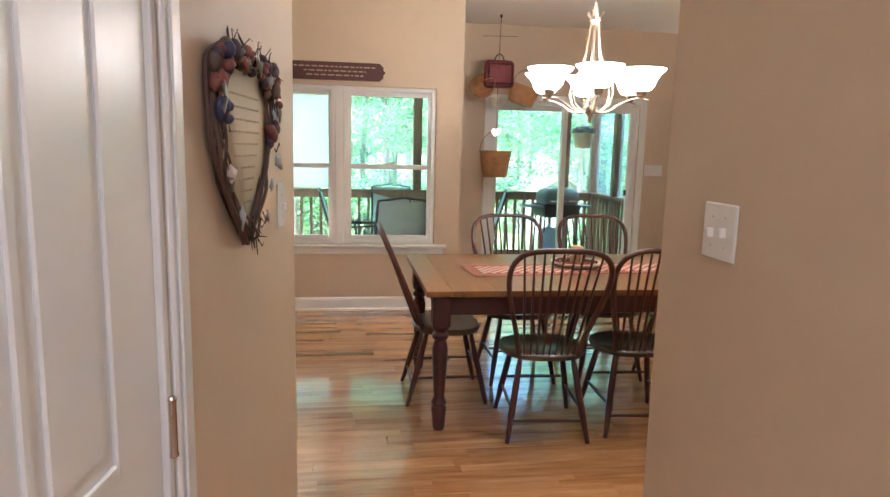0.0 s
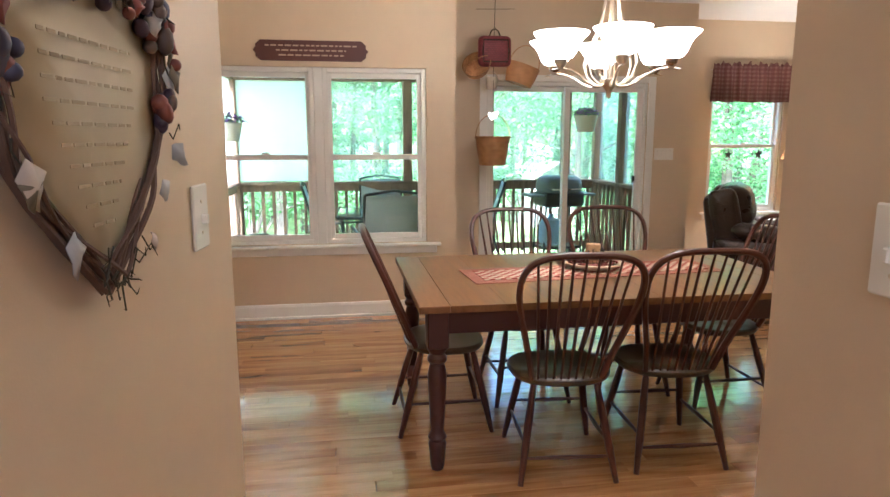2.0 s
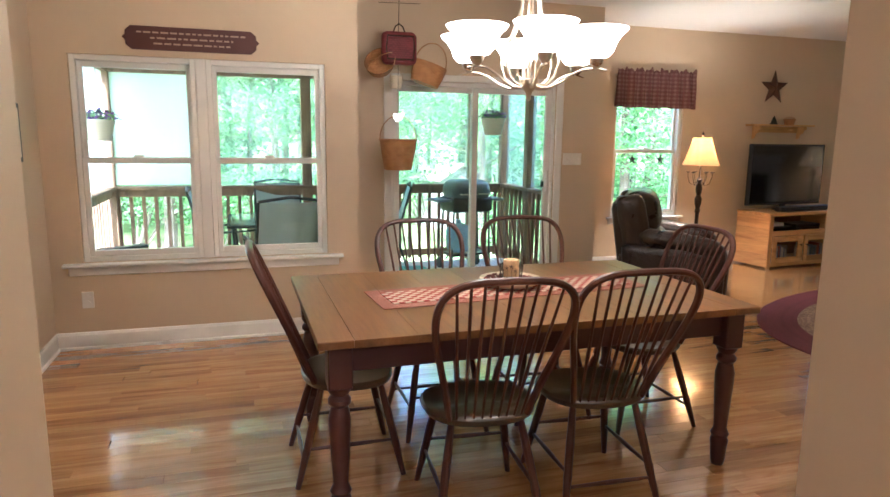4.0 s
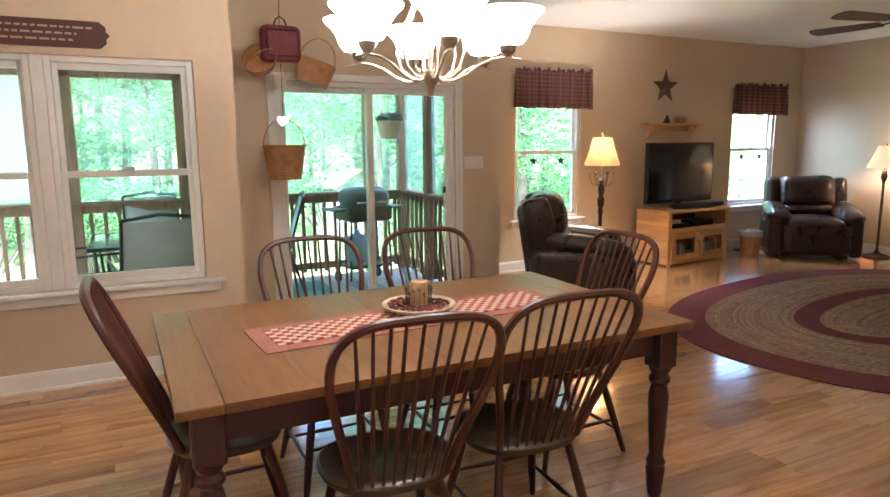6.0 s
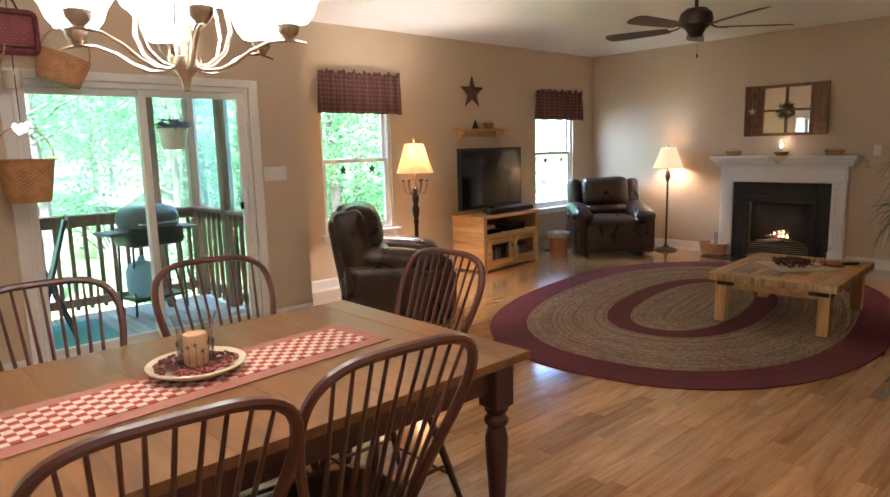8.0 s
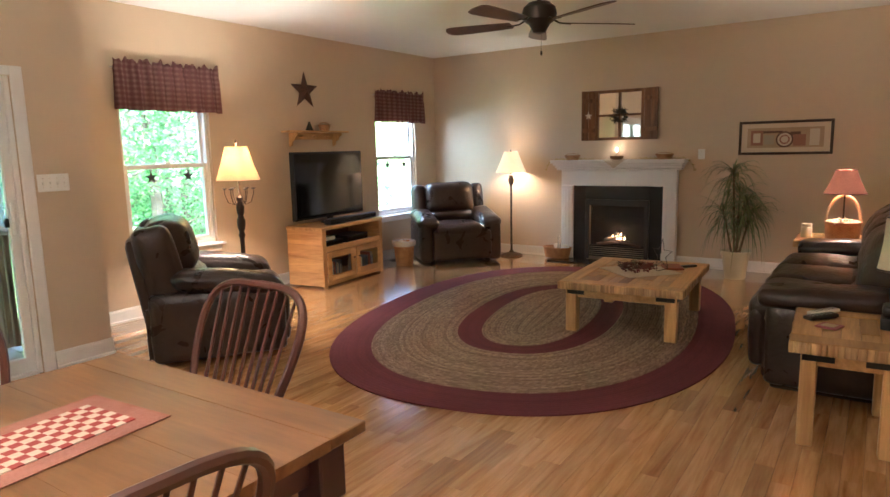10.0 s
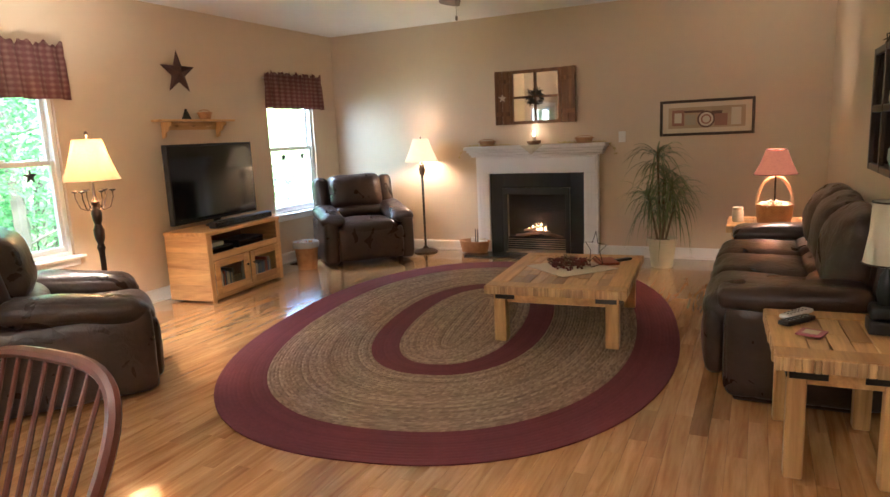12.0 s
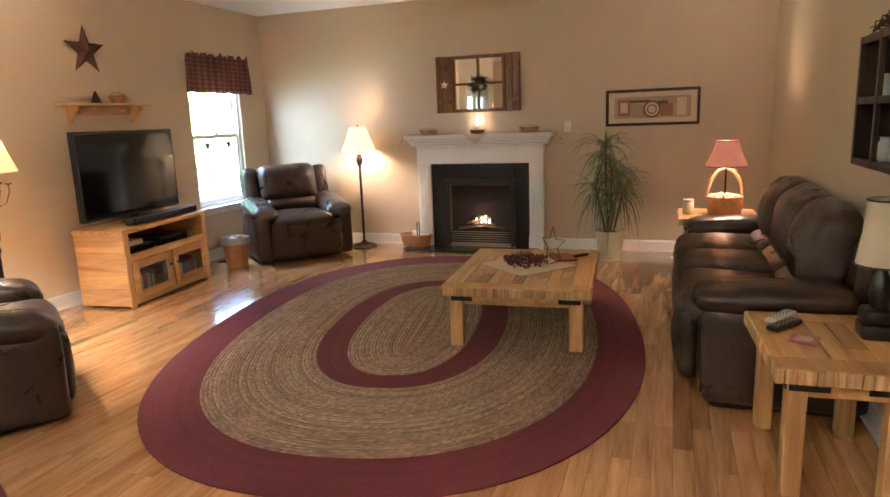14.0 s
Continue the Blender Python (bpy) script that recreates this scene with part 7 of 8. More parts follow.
LEAF_AT = [(0.295, 0.060, 0), (0.28, 0.055, 2), (0.17, 0.055, 1), (0.155, 0.045, 2), (0.08, 0.055, 0), (0.70, 0.055, 0), (0.72, 0.045, 2), (0.81, 0.05, 0), (0.88, 0.045, 0), (0.93, 0.035, 1), (0.66, 0.04, 2)]
LEAF_AT += [(rg.uniform(0.34, 0.66), rg.uniform(0.03, 0.055), rg.choice((0, 1, 2, 2, 3, 3))) for _ in range(18)]
for u, L, k_ in LEAF_AT:
    p = shield_edge(u) + Vector((rg.uniform(-0.008, 0.008), -0.010 - rg.uniform(0, 0.010), rg.uniform(-0.02, 0.01)))
    mm3 = Matrix.Translation(p) @ Euler((rg.uniform(-0.4, 0.4), 1.57 + rg.uniform(-0.9, 0.9), rg.uniform(-0.5, 0.5))).to_matrix().to_4x4()
    bm = bmesh.new()
    ol2 = [(0, 0), (0.14, 0.20), (0.34, 0.36), (0.52, 0.30), (0.66, 0.34), (0.84, 0.14), (1.0, 0.02), (0.84, -0.16), (0.62, -0.30), (0.48, -0.26), (0.30, -0.36), (0.12, -0.18)]
    c0 = bm.verts.new(mm3 @ Vector((L * 0.5, -0.006, 0)))
    rv = [bm.verts.new(mm3 @ Vector((x * L, 0.004 * math.sin(x * 9 + z * 6), z * L))) for x, z in ol2]
    for k in range(len(ol2)):
        bm.faces.new((c0, rv[k], rv[(k + 1) % len(ol2)]))
    o = part("leaf", bm, M_LF[k_], ht, smooth=70)
    sol = o.modifiers.new("thickness", "SOLIDIFY")
    sol.thickness = 0.0012
for i in range(46):
    u = rg.choice((0.0, 0.01, 0.99, 0.03, 0.97, 0.45, 0.55, 0.76, 0.80, 0.2, 0.5, 0.62)) + rg.uniform(-0.03, 0.03)
    p = shield_edge(u % 1.0) + Vector((0, -0.012, 0))
    d = Vector((rg.uniform(-1, 1), rg.uniform(-0.25, 0.0), rg.uniform(-1, 1))).normalized()
    L = rg.uniform(0.02, 0.045)
    c_ = Vector((rg.uniform(-0.012, 0.012), 0, rg.uniform(-0.012, 0.012)))
    bm = bmesh.new()
    tube(bm, [p, p + d * L * 0.4 + c_, p + d * L * 0.8 - c_, p + d * L], [0.0014, 0.0012, 0.001, 0.0005], 4)
    part("tendril", bm, M_TWIG, ht, smooth=0)
bm = bmesh.new()
top = shield_edge(0.5)
tube(bm, [top + Vector((-0.09, 0.006, -0.01)), Vector((-0.01, 0.012, 0.468)), Vector((0.0, 0.014, 0.472)), Vector((0.01, 0.012, 0.468)), top + Vector((0.09, 0.006, -0.01))], 0.0025, 5)
part("hanging_string", bm, M_TWIG, ht)

# ---- screened porch ----
PX0, PX1, PY1 = -1.38, 3.15, 8.70
PZ = -0.06
bm = bmesh.new()
box(bm, PX0, Y_WIN + TH + 0.003, 2.42, X_STEP1 - TH - 0.003, PY1 + 0.3, 2.50)
box(bm, X_STEP1 - TH - 0.003, Y_DOOR + TH + 0.003, 2.42, PX1, PY1 + 0.3, 2.50)
structure("porch_ceiling", bm, M_PCEIL, "pale blue porch ceiling")
bm = bmesh.new()
y = Y_WIN + TH + 0.02
x = PX0
while x < PX1:
    y0 = Y_WIN + TH + 0.005 if x < X_STEP1 - 0.1 else Y_DOOR + TH + 0.005
    bar(bm, x, y0, PZ - 0.03, x + 0.134, PY1, PZ, b=0.004)
    x += 0.14
structure("deck", bm, M_DECKF, "weathered grey-brown deck boards")
bm = bmesh.new()
box(bm, 0.9, Y_DOOR + 0.5, PZ + 0.0005, 2.0, PY1 - 0.3, PZ + 0.008)
t = thing("porch_rug", (0, 0, 0), "teal green outdoor rug on the deck boards", "rug")
part("rug", bm, painted("teal_outdoor", (0.12, 0.33, 0.31), 0.9, 0.2), t, smooth=0)


def rail_run(name, x0, y0, x1, y1, posts):
    fn = thing(name, (x0, y0, PZ), "brown cedar porch railing with square pickets and tall screen posts", "railing")
    d = Vector((x1 - x0, y1 - y0, 0))
    L = d.length
    m = Matrix.Rotation(math.atan2(d.y, d.x), 4, "Z")
    for z0, z1, w in ((0.93, 0.965, 0.07), (0.85, 0.93, 0.02), (0.08, 0.16, 0.02)):
        bm = bmesh.new()
        bar(bm, 0, -w, z0, L, w, z1, b=0.004, m=m)
        part("rail", bm, M_DECKW, fn)
    x = 0.06
    first = None
    while x < L:
        if first is None:
            bm = bmesh.new()
            bar(bm, -0.018, 0.0205, 0.04, 0.018, 0.056, 0.92, b=0.003, m=m)
            first = part("picket", bm, M_DECKW, fn)
            first.location = m @ Vector((x, 0, 0))
        else:
            o = first.copy()
            scene.collection.objects.link(o)
            o.location = m @ Vector((x, 0, 0))
        x += 0.125
    for p in posts:
        bm = bmesh.new()
        bar(bm, p - 0.055, -0.045, 0, p + 0.055, 0.055, 2.47, b=0.004, m=m)
        part("post", bm, M_DECKW, fn)
    bm = bmesh.new()
    bar(bm, 0, -0.045, 2.16, L, 0.045, 2.46, b=0.004, m=m)
    part("beam", bm, M_DECKW, fn)


rail_run("porch_rail", PX0, PY1, PX1, PY1, (0.0, 1.06, 2.07, 3.0, 4.1, 4.53))
rail_run("porch_rail", PX0, Y_WIN + TH + 0.05, PX0, PY1 - 0.06, (0.0, 1.4))
rail_run("porch_rail", PX1, Y_DOOR + TH + 0.1, PX1, PY1 - 0.06, (0.9,))


def patio_chair(at, rz, label):
    """Sling chair, faces local +y."""
    t = thing("patio_chair", at, label, "patio chair", "patio chairs on the porch", rz)
    bm = bmesh.new()
    for s in (-1, 1):
        tube(bm, [(s * 0.27, 0.28, 0), (s * 0.27, 0.25, 0.40), (s * 0.265, -0.20, 0.38), (s * 0.25, -0.38, 1.00)], 0.013, 7)
        tube(bm, [(s * 0.27, -0.38, 0), (s * 0.27, -0.18, 0.62), (s * 0.28, 0.24, 0.64), (s * 0.27, 0.25, 0.40)], 0.013, 7)
    tube(bm, [(-0.25, -0.38, 1.0), (0, -0.40, 1.035), (0.25, -0.38, 1.0)], 0.013, 7)
    tube(bm, [(-0.27, 0.25, 0.40), (0.27, 0.25, 0.40)], 0.012, 7)
    part("metal_frame", bm, M_PMETAL, t)
    bm = bmesh.new()
    pts = [(0.26, 0.395), (0.05, 0.36), (-0.18, 0.37), (-0.23, 0.50), (-0.38, 0.985)]
    f1 = [[bm.verts.new((sx * 0.25, y, z)) for y, z in pts] for sx in (-1, 0, 1)]
    for k in range(4):
        for c_ in range(2):
            bm.faces.new((f1[c_][k], f1[c_ + 1][k], f1[c_ + 1][k + 1], f1[c_][k + 1]))
    o = part("sling", bm, M_SLING, t)
    sol = o.modifiers.new("thickness", "SOLIDIFY")
    sol.thickness = 0.006
    return t


pc = patio_chair((0.28, 6.75, PZ), 8, "grey sling patio chair with dark metal frame at the glass table")
copy_thing(pc, pose(0.38, 8.35, PZ, 0, 0, 185))
copy_thing(pc, pose(-0.14, 7.6, PZ, 0, 0, -90))
copy_thing(pc, pose(1.35, 8.0, PZ, 0, 0, 80))
pt = thing("patio_table", (0.35, 7.6, PZ), "round-cornered glass patio table with dark metal legs", "patio table")
bm = bmesh.new()
bar(bm, -0.50, -0.45, 0.70, 0.50, 0.45, 0.712, b=0.004)
part("glass_top", bm, painted("frosted_teal_glass", (0.20, 0.40, 0.40), 0.12, 0.05, coat=0.6), pt)
bm = bmesh.new()
tube(bm, [(-0.52, -0.47, 0.70), (0.52, -0.47, 0.70), (0.52, 0.47, 0.70), (-0.52, 0.47, 0.70)], 0.016, 7, closed=True)
part("rim", bm, M_PMETAL, pt)
for sx in (-1, 1):
    for sy in (-1, 1):
        bm = bmesh.new()
        tube(bm, [(sx * 0.48, sy * 0.43, 0.69), (sx * 0.42, sy * 0.37, 0)], 0.014, 7)
        part("leg", bm, M_PMETAL, pt)

adk = thing("porch_bench", (-0.98, 6.75, PZ), "low dark slatted wooden porch seat with flat arms", "bench", rz=-55)
for s in (-1, 1):
    bm = bmesh.new()
    bar(bm, s * 0.30 - 0.05, -0.35, 0.54, s * 0.30 + 0.05, 0.35, 0.565, b=0.006)
    part("arm", bm, M_PMETAL, adk)
    bm = bmesh.new()
    bar(bm, s * 0.30 - 0.02, 0.22, 0, s * 0.30 + 0.02, 0.30, 0.539, b=0.004)
    bar(bm, s * 0.30 - 0.02, -0.32, 0, s * 0.30 + 0.02, -0.24, 0.539, b=0.004)
    part("leg", bm, M_PMETAL, adk)
for k in range(6):
    bm = bmesh.new()
    bar(bm, -0.27, -0.25 + k * 0.085, 0.33 + k * 0.008, 0.27, -0.175 + k * 0.085, 0.35 + k * 0.008, b=0.004)
    part("slat", bm, M_PMETAL, adk)

M_GREYP = painted("grey_enamel", (0.16, 0.18, 0.18), 0.4, 0.1)
grill = thing("gas_grill", (2.45, 8.12, PZ), "black and grey gas grill with side shelf on the deck", "grill", rz=10)
bm = bmesh.new()
pad(bm, (0, 0, 0.86), (0.62, 0.44, 0.20), 0.05, 5)
part("firebox", bm, M_PMETAL, grill)
bm = bmesh.new()
pad(bm, (0, 0, 1.03), (0.60, 0.46, 0.28), 0.13, 7)
part("lid", bm, painted("lid_grey_green", (0.10, 0.125, 0.12), 0.35, 0.1), grill)
bm = bmesh.new()
tube(bm, [(-0.22, -0.24, 1.0), (-0.22, -0.28, 1.0), (0.22, -0.28, 1.0), (0.22, -0.24, 1.0)], 0.010, 6)
part("handle", bm, M_NICKEL, grill)
for s in (-1, 1):
    bm = bmesh.new()
    bar(bm, s * 0.41 - 0.10, -0.18, 0.90, s * 0.41 + 0.10, 0.20, 0.93, b=0.006)
    part("side_shelf", bm, M_GREYP, grill)
    for q in (-0.16, 0.16):
        bm = bmesh.new()
        tube(bm, [(s * 0.27, q, 0.80), (s * 0.30, q, 0.06)], 0.014, 6)
        part("leg", bm, M_PMETAL, grill)
    bm = bmesh.new()
    lathe(bm, [(0.07, -0.02), (0.075, 0), (0.07, 0.02)], (0, 0, 0), 16, Matrix.Translation((s * 0.30, 0.2, 0.075)) @ pose(0, 0, 0, 0, 90))
    part("wheel", bm, M_BLACK, grill)
bm = bmesh.new()
bar(bm, -0.28, -0.17, 0.20, 0.28, 0.17, 0.23, b=0.004)
part("bottom_shelf", bm, M_PMETAL, grill)
grill.scale = (0.84, 0.84, 0.90)
tank = thing("gas_tank", (2.33, 8.02, PZ + 0.2305), "small blue and white propane tank on the grill shelf", "gas tank")
bm = bmesh.new()
lathe(bm, [(0.09, 0), (0.13, 0.03), (0.14, 0.10), (0.14, 0.24), (0.11, 0.30), (0.03, 0.33), (0.03, 0.37)], (0, 0, 0), 20)
part("cylinder", bm, painted("tank_blue", (0.30, 0.48, 0.62), 0.4), tank)


def planter(at, r, label):
    t = thing("hanging_planter", at, label, "planter", "planters hung round the porch")
    bm = bmesh.new()
    lathe(bm, [(r * 0.65, 0), (r * 0.7, 0.01), (r * 0.95, 0.15), (r, 0.16), (r, 0.18), (r * 0.9, 0.18), (r * 0.88, 0.15), (0.02, 0.14)], (0, 0, 0), 20)
    part("pot", bm, M_CREAM, t)
    bm = bmesh.new()
    for k in range(3):
        a = k * 2.094
        tube(bm, [(r * math.cos(a), r * math.sin(a), 0.17), (0, 0, 0.50), (0, 0, 2.44 - at[2])], 0.002, 4)
    part("hanger", bm, M_BLACK, t)
    rr = random.Random(int(at[0] * 100))
    bm, bf = bmesh.new(), bmesh.new()
    for k in range(150):
        d = Vector((rr.gauss(0, 1), rr.gauss(0, 1), abs(rr.gauss(0, 0.8)))).normalized()
        p = Vector((0, 0, 0.19)) + Vector((d.x * r * 1.15, d.y * r * 1.15, d.z * r * 0.7)) * rr.uniform(0.5, 1)
        if k % 2:
            bmesh.ops.create_icosphere(bf, subdivisions=1, radius=rr.uniform(0.010, 0.018), matrix=Matrix.Translation(p) @ Matrix.Diagonal((1, 1, 0.6, 1)))
        else:
            blade(bm, p, rr.uniform(0, 6.28), rr.uniform(0.05, 0.1), 0.012, 0.8, 0.3)
    part("leaves", bm, M_FOLI, t, smooth=0)
    part("flowers", bf, painted("petunia_purple", (0.22, 0.10, 0.36), 0.6, 0.4), t, smooth=0)


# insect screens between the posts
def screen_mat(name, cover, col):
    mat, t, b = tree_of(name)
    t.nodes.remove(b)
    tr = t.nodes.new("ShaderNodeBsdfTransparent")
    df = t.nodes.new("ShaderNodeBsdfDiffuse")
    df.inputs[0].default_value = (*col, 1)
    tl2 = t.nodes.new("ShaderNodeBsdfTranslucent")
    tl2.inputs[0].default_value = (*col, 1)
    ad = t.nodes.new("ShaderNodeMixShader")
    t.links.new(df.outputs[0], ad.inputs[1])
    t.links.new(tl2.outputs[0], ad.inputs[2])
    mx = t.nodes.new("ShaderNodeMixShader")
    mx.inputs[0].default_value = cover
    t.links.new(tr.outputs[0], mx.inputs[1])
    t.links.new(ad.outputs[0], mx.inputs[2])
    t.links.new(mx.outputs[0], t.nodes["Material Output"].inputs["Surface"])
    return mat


M_SCR = screen_mat("insect_screen", 0.24, (0.46, 0.62, 0.64))
# left-hand screens: sun glare on the mesh is put into a denser white
M_SCR_GLARE = screen_mat("insect_screen_glare", 0.78, (0.90, 0.93, 0.91))
for x0, y0, x1, y1, mt_ in ((PX0, PY1, -0.38, PY1, M_SCR_GLARE), (-0.26, PY1, 0.63, PY1, M_SCR), (0.75, PY1, 1.56, PY1, M_SCR), (1.68, PY1, 2.66, PY1, M_SCR), (2.78, PY1, 3.09, PY1, M_SCR), (PX0, 7.4, PX0, PY1 - 0.1, M_SCR_GLARE), (PX0, 6.05, PX0, 7.3, M_SCR_GLARE), (PX1, 7.1, PX1, PY1 - 0.1, M_SCR)):
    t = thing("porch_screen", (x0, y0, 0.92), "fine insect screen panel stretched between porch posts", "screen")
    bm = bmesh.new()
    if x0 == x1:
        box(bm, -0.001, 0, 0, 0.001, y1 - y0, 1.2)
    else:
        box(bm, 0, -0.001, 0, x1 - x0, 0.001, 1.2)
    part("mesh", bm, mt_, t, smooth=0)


# foliage, bright where light comes through the leaves
mat, t, b = tree_of("leaf_green")
oi = t.nodes.new("ShaderNodeNewGeometry")
c = ramp(t, oi.outputs["Random Per Island"], [(0.0, (0.05, 0.12, 0.05)), (0.5, (0.12, 0.23, 0.11)), (1.0, (0.22, 0.34, 0.19))])
t.links.new(c, b.inputs["Base Color"])
b.inputs["Roughness"].default_value = 0.5
tl = t.nodes.new("ShaderNodeBsdfTranslucent")
c3 = mixc(t, 1.0, c, (1.9, 2.1, 1.5), "MULTIPLY")
t.links.new(c3, tl.inputs[0])
mx = t.nodes.new("ShaderNodeMixShader")
mx.inputs[0].default_value = 0.5
t.links.new(b.outputs[0], mx.inputs[1])
t.links.new(tl.outputs[0], mx.inputs[2])
t.links.new(mx.outputs[0], t.nodes["Material Output"].inputs["Surface"])
M_FOLI = mat
M_BARK = painted("bark_grey", (0.11, 0.09, 0.07), 0.9, 0.4, 20, 0.6)
planter((-1.19, 7.3, 1.40), 0.13, "cream hanging planter with purple and green flowers on the porch")
planter((2.60, 7.7, 1.50), 0.13, "cream hanging planter with purple flowers outside the patio door")


# ---- outdoors ----
GZ = -1.2
bm = bmesh.new()
N = 40
rings = []
for k, r in enumerate((0.5, 4, 9, 15, 22, 32, 50, 90, 200, 600, 1800)):
    ring = []
    for i in range(N):
        a = 6.2832 * i / N
        x, y = 3 + r * math.cos(a), 14 + r * math.sin(a)
        ring.append(bm.verts.new((x, y, GZ + (0.25 * noise.noise(Vector((x * 0.08, y * 0.08, 0))) if 8 < r < 100 and y > 12 else 0) + (0.05 * max(0, min(40, y - 14)) if r < 300 else 0.0))))
    rings.append(ring)
bm.faces.new(rings[0])
for a, b_ in zip(rings, rings[1:]):
    for i in range(N):
        j = (i + 1) % N
        bm.faces.new((a[i], a[j], b_[j], b_[i]))
structure("ground", bm, painted("woodland_floor", (0.16, 0.22, 0.08), 0.95, 0.5, 3, 0.4), "leafy green woodland ground")


def leaves(bm, c, R, n, rr, size=(0.10, 0.2)):
    for _ in range(n):
        d = Vector((rr.gauss(0, 1), rr.gauss(0, 1), rr.gauss(0, 0.7))).normalized() * R * rr.uniform(0.25, 1.0) ** 0.6
        p = c + d
        s = rr.uniform(*size)
        e = Euler((rr.uniform(-0.9, 0.9), rr.uniform(-0.9, 0.9), rr.uniform(0, 6.28))).to_matrix()
        v = [bm.verts.new(p + e @ Vector(q) * s) for q in ((-0.5, 0, 0), (0, -0.3, 0.08), (0.5, 0, 0), (0, 0.3, 0.08))]
        bm.faces.new(v)


def tree(kind, at):
    """Slim woodland tree: tapered trunk, limbs, crown of many small leaves."""
    rr = random.Random(100 + kind)
    t = thing("tree", at, "slim woodland tree with bright green spring leaves", "tree", "woodland trees")
    H = rr.uniform(9, 13)
    bm = bmesh.new()
    lean = rr.uniform(-0.5, 0.5)
    pts = [Vector((lean * u * u + 0.06 * math.sin(u * 7 + kind), 0.2 * math.sin(u * 3 + kind), -0.5 + H * u)) for u in [i / 9 for i in range(10)]]
    r0 = rr.uniform(0.09, 0.17)
    tube(bm, pts, [r0 * (1 - 0.85 * i / 9) for i in range(10)], 7)
    bl = bmesh.new()
    for k in range(15):
        u = rr.uniform(0.14, 0.95)
        p = pts[0].lerp(pts[-1], u)
        a = rr.uniform(0, 6.28)
        L = rr.uniform(1.3, 2.8) * (1.15 - u * 0.6)
        q = p + Vector((math.cos(a) * L, math.sin(a) * L, L * rr.uniform(0.1, 0.5)))
        tube(bm, [p, p.lerp(q, 0.5) + Vector((0, 0, 0.12)), q], [0.035 * (1.1 - u), 0.02, 0.006], 4)
        for c in range(3):
            leaves(bl, p.lerp(q, 0.45 + 0.28 * c) + Vector((0, 0, rr.uniform(-0.2, 0.3))), rr.uniform(0.55, 0.95), 170, rr, (0.07, 0.14))
    part("trunk", bm, M_BARK, t)
    part("crown", bl, M_FOLI, t, smooth=0)
    return t


kinds = [tree(0, (-1.6, 16.0, GZ)), tree(1, (2.9, 15.0, GZ)), tree(2, (6.2, 17.5, GZ)), tree(3, (-5.5, 15.0, GZ))]
rr = random.Random(77)
spots = []
for row, (y0, step) in enumerate(((17.5, 2.6), (21, 2.6), (26, 3.0), (32, 3.4), (40, 4.2))):
    x = -9 - row * 3
    while x < 24 + row * 9:
        spots.append((x + rr.uniform(-0.9, 0.9), y0 + rr.uniform(-1.3, 1.3)))
        x += step
for i, (x, y) in enumerate(spots):
    if (1.5 < x < 6.6 and y < 19) or (x > 17 and (rr.random() < 0.6 or y < 0.9 * x + 14)):
        continue
    s = rr.uniform(0.85, 1.25)
    copy_thing(kinds[i % 4], pose(x, y, GZ + 0.05 * max(0, y - 14) - 0.1, 0, 0, rr.uniform(0, 360)) @ Matrix.Diagonal((s, s, s, 1)))


for x, y in ((6.5, 12.6), (8.7, 14.6), (10.8, 13.6)):
    copy_thing(kinds[int(x) % 4], pose(x, y, GZ, 0, 0, 40 * x))


def shrub(kind, at):
    r2 = random.Random(300 + kind)
    t = thing("shrub", at, "loose green woodland shrub", "shrub", "woodland shrubs")
    bm, bl = bmesh.new(), bmesh.new()
    for k in range(9):
        a = r2.uniform(0, 6.28)
        q = Vector((math.cos(a) * r2.uniform(0.3, 0.9), math.sin(a) * r2.uniform(0.3, 0.9), r2.uniform(0.5, 1.5)))
        tube(bm, [Vector((0, 0, -0.2)), q * 0.6, q], [0.02, 0.012, 0.004], 4)
        leaves(bl, q, 0.5, 170, r2, (0.05, 0.10))
    part("stems", bm, M_BARK, t)
    part("foliage", bl, M_FOLI, t, smooth=0)
    return t


sk = [shrub(0, (-3.0, 13.5, GZ)), shrub(1, (4.4, 11.2, GZ)), shrub(2, (6.0, 11.0, GZ))]
for i in range(56):
    x, y = rr.uniform(-9, 20), rr.uniform(11.5, 22)
    if (0.5 < x < 6.4 and y < 18) or x > 14:
        continue
    s = rr.uniform(0.8, 1.6)
    copy_thing(sk[i % 3], pose(x, y, GZ + 0.05 * max(0, y - 14), 0, 0, rr.uniform(0, 360)) @ Matrix.Diagonal((s, s, s, 1)))

shed = thing("shed", (5.55, 18.6, -1.0), "small weathered garden shed with a pale gable roof", "shed", rz=20)
bm = bmesh.new()
bar(bm, -1.0, -0.8, 0, 1.0, 0.8, 1.75, b=0.01)
part("wall", bm, painted("shed_grey", (0.40, 0.40, 0.36), 0.8, 0.2), shed)
for s in (-1, 1):
    bm = bmesh.new()
    bar(bm, -0.05, -0.95, -0.03, 1.3, 0.95, 0.03, b=0.01, m=Matrix.Translation((0, 0, 2.25)) @ Matrix.Rotation(radians(0 if s > 0 else 180), 4, "Z") @ Matrix.Rotation(radians(26), 4, "Y"))
    part("roof", bm, painted("shed_roof", (0.45, 0.36, 0.28), 0.8, 0.2), shed)
bm = bmesh.new()
f = [bm.verts.new((x, -0.8, z)) for x, z in ((-1.0, 1.75), (1.0, 1.75), (0, 2.22))]
g_ = [bm.verts.new((x, 0.8, z)) for x, z in ((-1.0, 1.75), (1.0, 1.75), (0, 2.22))]
bm.faces.new(f)
bm.faces.new(g_[::-1])
for k in range(3):
    bm.faces.new((f[k], f[(k + 1) % 3], g_[(k + 1) % 3], g_[k]))
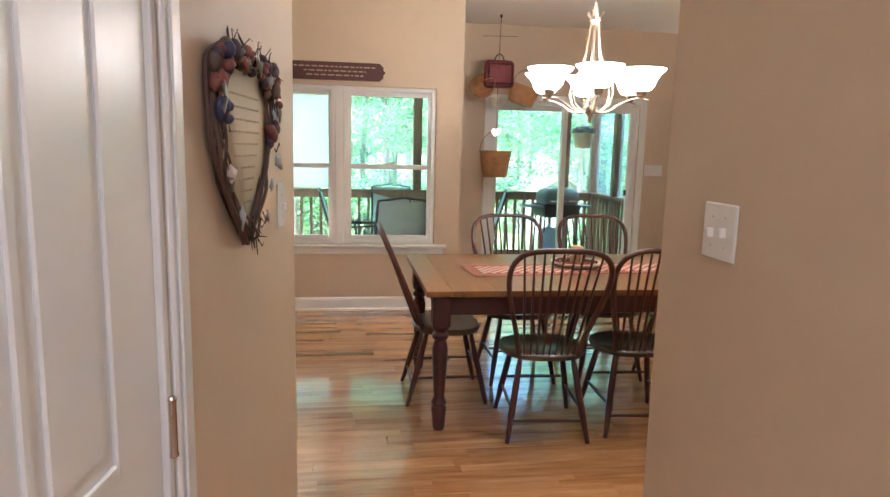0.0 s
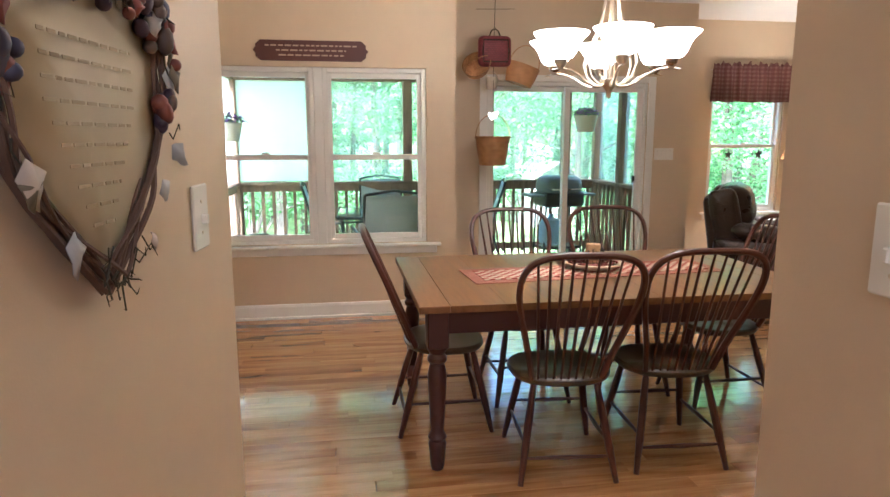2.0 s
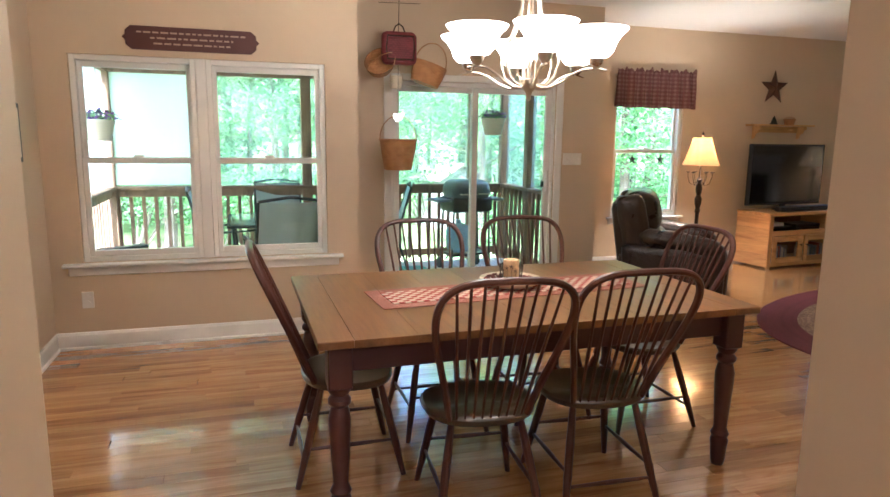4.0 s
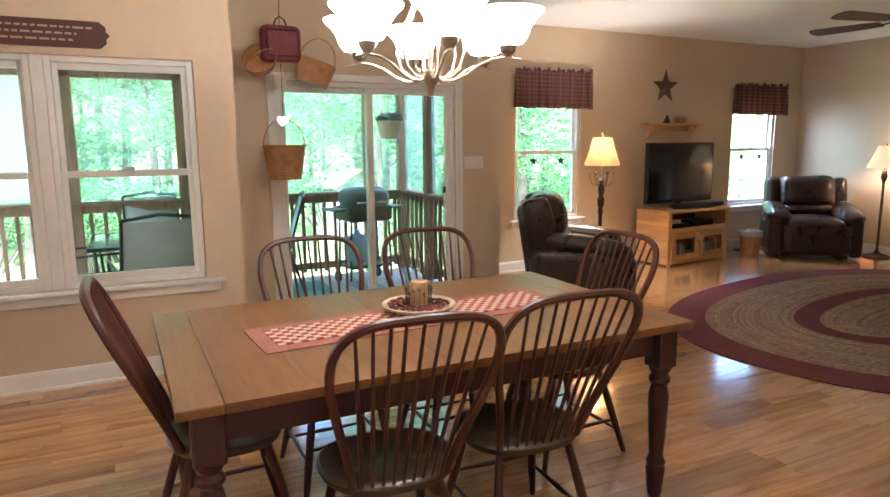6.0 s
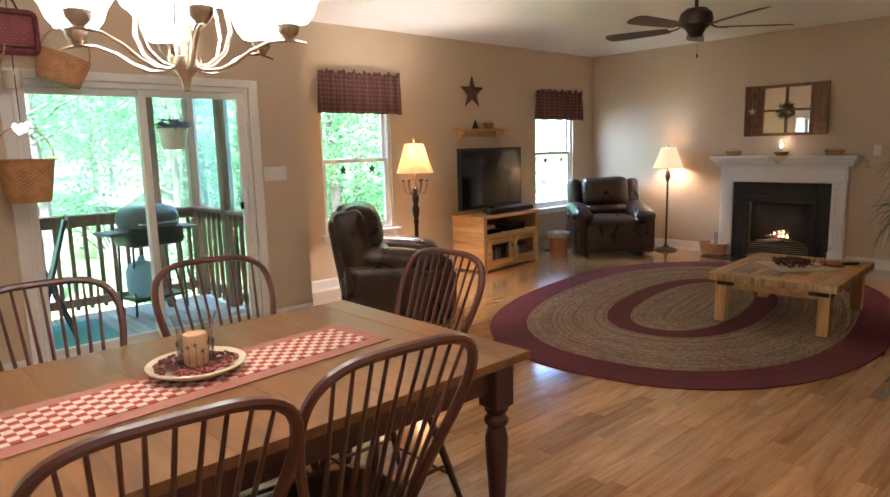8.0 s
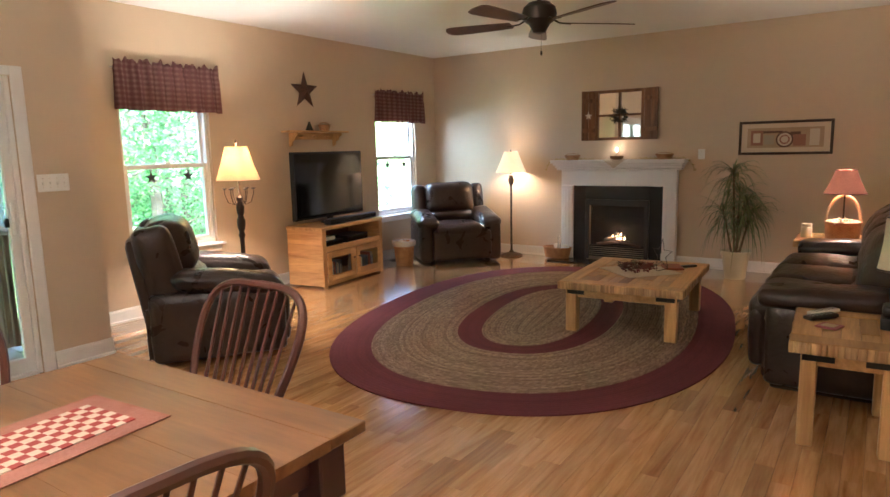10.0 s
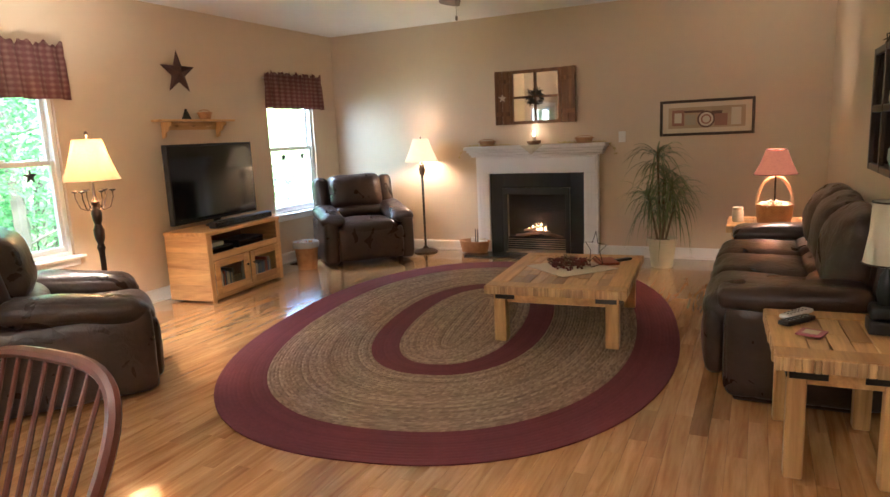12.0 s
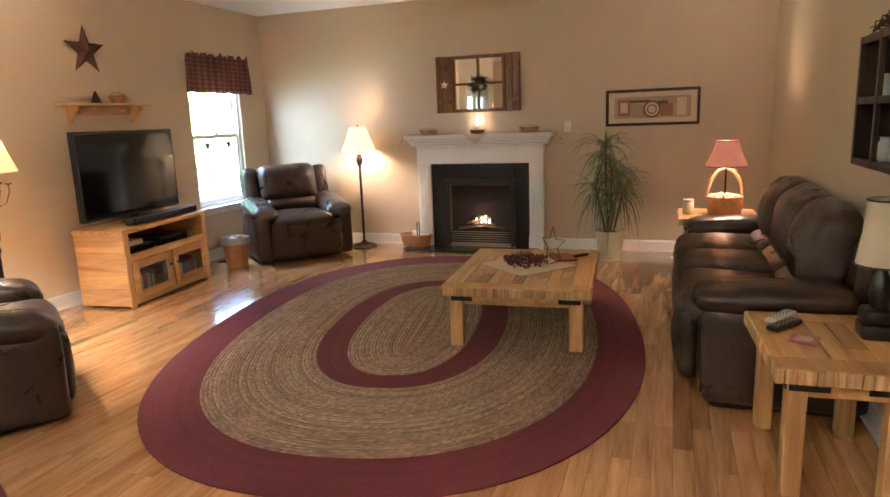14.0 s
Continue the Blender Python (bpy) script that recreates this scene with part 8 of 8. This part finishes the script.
part("gable", bm, painted("shed_gable", (0.36, 0.35, 0.30), 0.8, 0.2), shed, smooth=0)
shed.scale = (0.75, 0.75, 0.78)

# distant woods
bm = bmesh.new()
r3 = random.Random(9)
N = 70
lo, hi = [], []
for i in range(N + 1):
    a = radians(-20 + 220 * i / N)
    x, y = 3 + 60 * math.cos(a), 8 + 60 * math.sin(a)
    lo.append(bm.verts.new((x, y, -4)))
    hi.append(bm.verts.new((x, y, 12 + 3 * noise.noise(Vector((i * 0.7, 0, 0))) + r3.uniform(-0.8, 0.8))))
for i in range(N):
    bm.faces.new((lo[i], lo[i + 1], hi[i + 1], hi[i]))
structure("backdrop", bm, painted("far_woods", (0.16, 0.26, 0.08), 0.95, 0.6, 0.9, 0.0), "distant green woods")

# ---- floor strips ----
PWID = 0.0826
rr = random.Random(44)
meshes = {}


def strip_mesh(L):
    key = round(L, 2)
    if key not in meshes:
        bm = bmesh.new()
        b_ = 0.0007
        h, w = 0.0155, PWID - 0.0007
        lo = [bm.verts.new(p) for p in ((0, 0, -h), (key, 0, -h), (key, w, -h), (0, w, -h))]
        mi = [bm.verts.new(p) for p in ((0, 0, -b_), (key, 0, -b_), (key, w, -b_), (0, w, -b_))]
        up = [bm.verts.new(p) for p in ((b_, b_, 0), (key - b_, b_, 0), (key - b_, w - b_, 0), (b_, w - b_, 0))]
        for a, c in ((lo, mi), (mi, up)):
            for k in range(4):
                j = (k + 1) % 4
                bm.faces.new((a[k], a[j], c[j], c[k]))
        bm.faces.new(up)
        me = bpy.data.meshes.new("strip")
        bm.to_mesh(me)
        bm.free()
        me.materials.append(M_FLOOR)
        meshes[key] = me
    return meshes[key]


regions = [(DIN_W, X_STEP1, HALL_L_END, Y_WIN), (X_STEP1, X_STEP2, HALL_R_END, Y_DOOR), (X_STEP2, X_FIRE, Y_SOFA, Y_LIV), (HALL_L, X_STEP1 - 0.04, -1.6, HALL_L_END)]
placed = []
nrow = int((Y_LIV + 1.7) / PWID) + 1
for r in range(nrow):
    y = -1.6 + r * PWID
    spans = []
    if y < HALL_R_END:
        spans = [(-0.72, HALL_R)]
    elif y < Y_SOFA:
        spans = [(HALL_L - 0.08, 2.60)]
    elif y < HALL_L_END:
        spans = [(HALL_L - 0.06, X_FIRE)]
    elif y < Y_WIN:
        spans = [(DIN_W, X_FIRE)]
    elif y < Y_DOOR:
        spans = [(X_STEP1, X_FIRE)]
    elif y < Y_LIV:
        spans = [(X_STEP2, X_FIRE)]
    for a, c in spans:
        x = a - rr.uniform(0, 0.8)
        while x < c:
            L = round(rr.choice((0.35, 0.5, 0.65, 0.8, 0.95, 1.1, 1.3)), 2)
            x0, x1 = max(x, a), min(x + L, c)
            x += L
            if x1 - x0 > 0.03:
                placed.append((x0, y, round(x1 - x0 - 0.0007, 2)))


def near(p):
    cx = p[0] + p[2] / 2
    return min(math.hypot((cx - qx) * 1.0, p[1] - qy) for qx, qy in ((0.2, 3.0), (2.6, 3.1), (3.3, 3.6), (2.6, 2.3)))


placed.sort(key=near)
for p in placed[:300]:
    o = new("plank", strip_mesh(p[2]))
    o.location = (p[0], p[1], 0)
    o.parent = floor
vs, fs = [], []
b_, h, w = 0.0007, 0.0155, PWID - 0.0007
for x, y, L in placed[300:]:
    k = len(vs)
    vs += [(x, y, -h), (x + L, y, -h), (x + L, y + w, -h), (x, y + w, -h), (x, y, -b_), (x + L, y, -b_), (x + L, y + w, -b_), (x, y + w, -b_), (x + b_, y + b_, 0), (x + L - b_, y + b_, 0), (x + L - b_, y + w - b_, 0), (x + b_, y + w - b_, 0)]
    for a in (0, 4):
        for i in range(4):
            j = (i + 1) % 4
            fs.append((k + a + i, k + a + j, k + a + 4 + j, k + a + 4 + i))
    fs.append((k + 8, k + 9, k + 10, k + 11))
me = bpy.data.meshes.new("planks")
me.from_pydata(vs, [], fs)
me.materials.append(M_FLOOR)
o = new("far_planks", me)
o.parent = floor
tagged(o, kind="stuff")
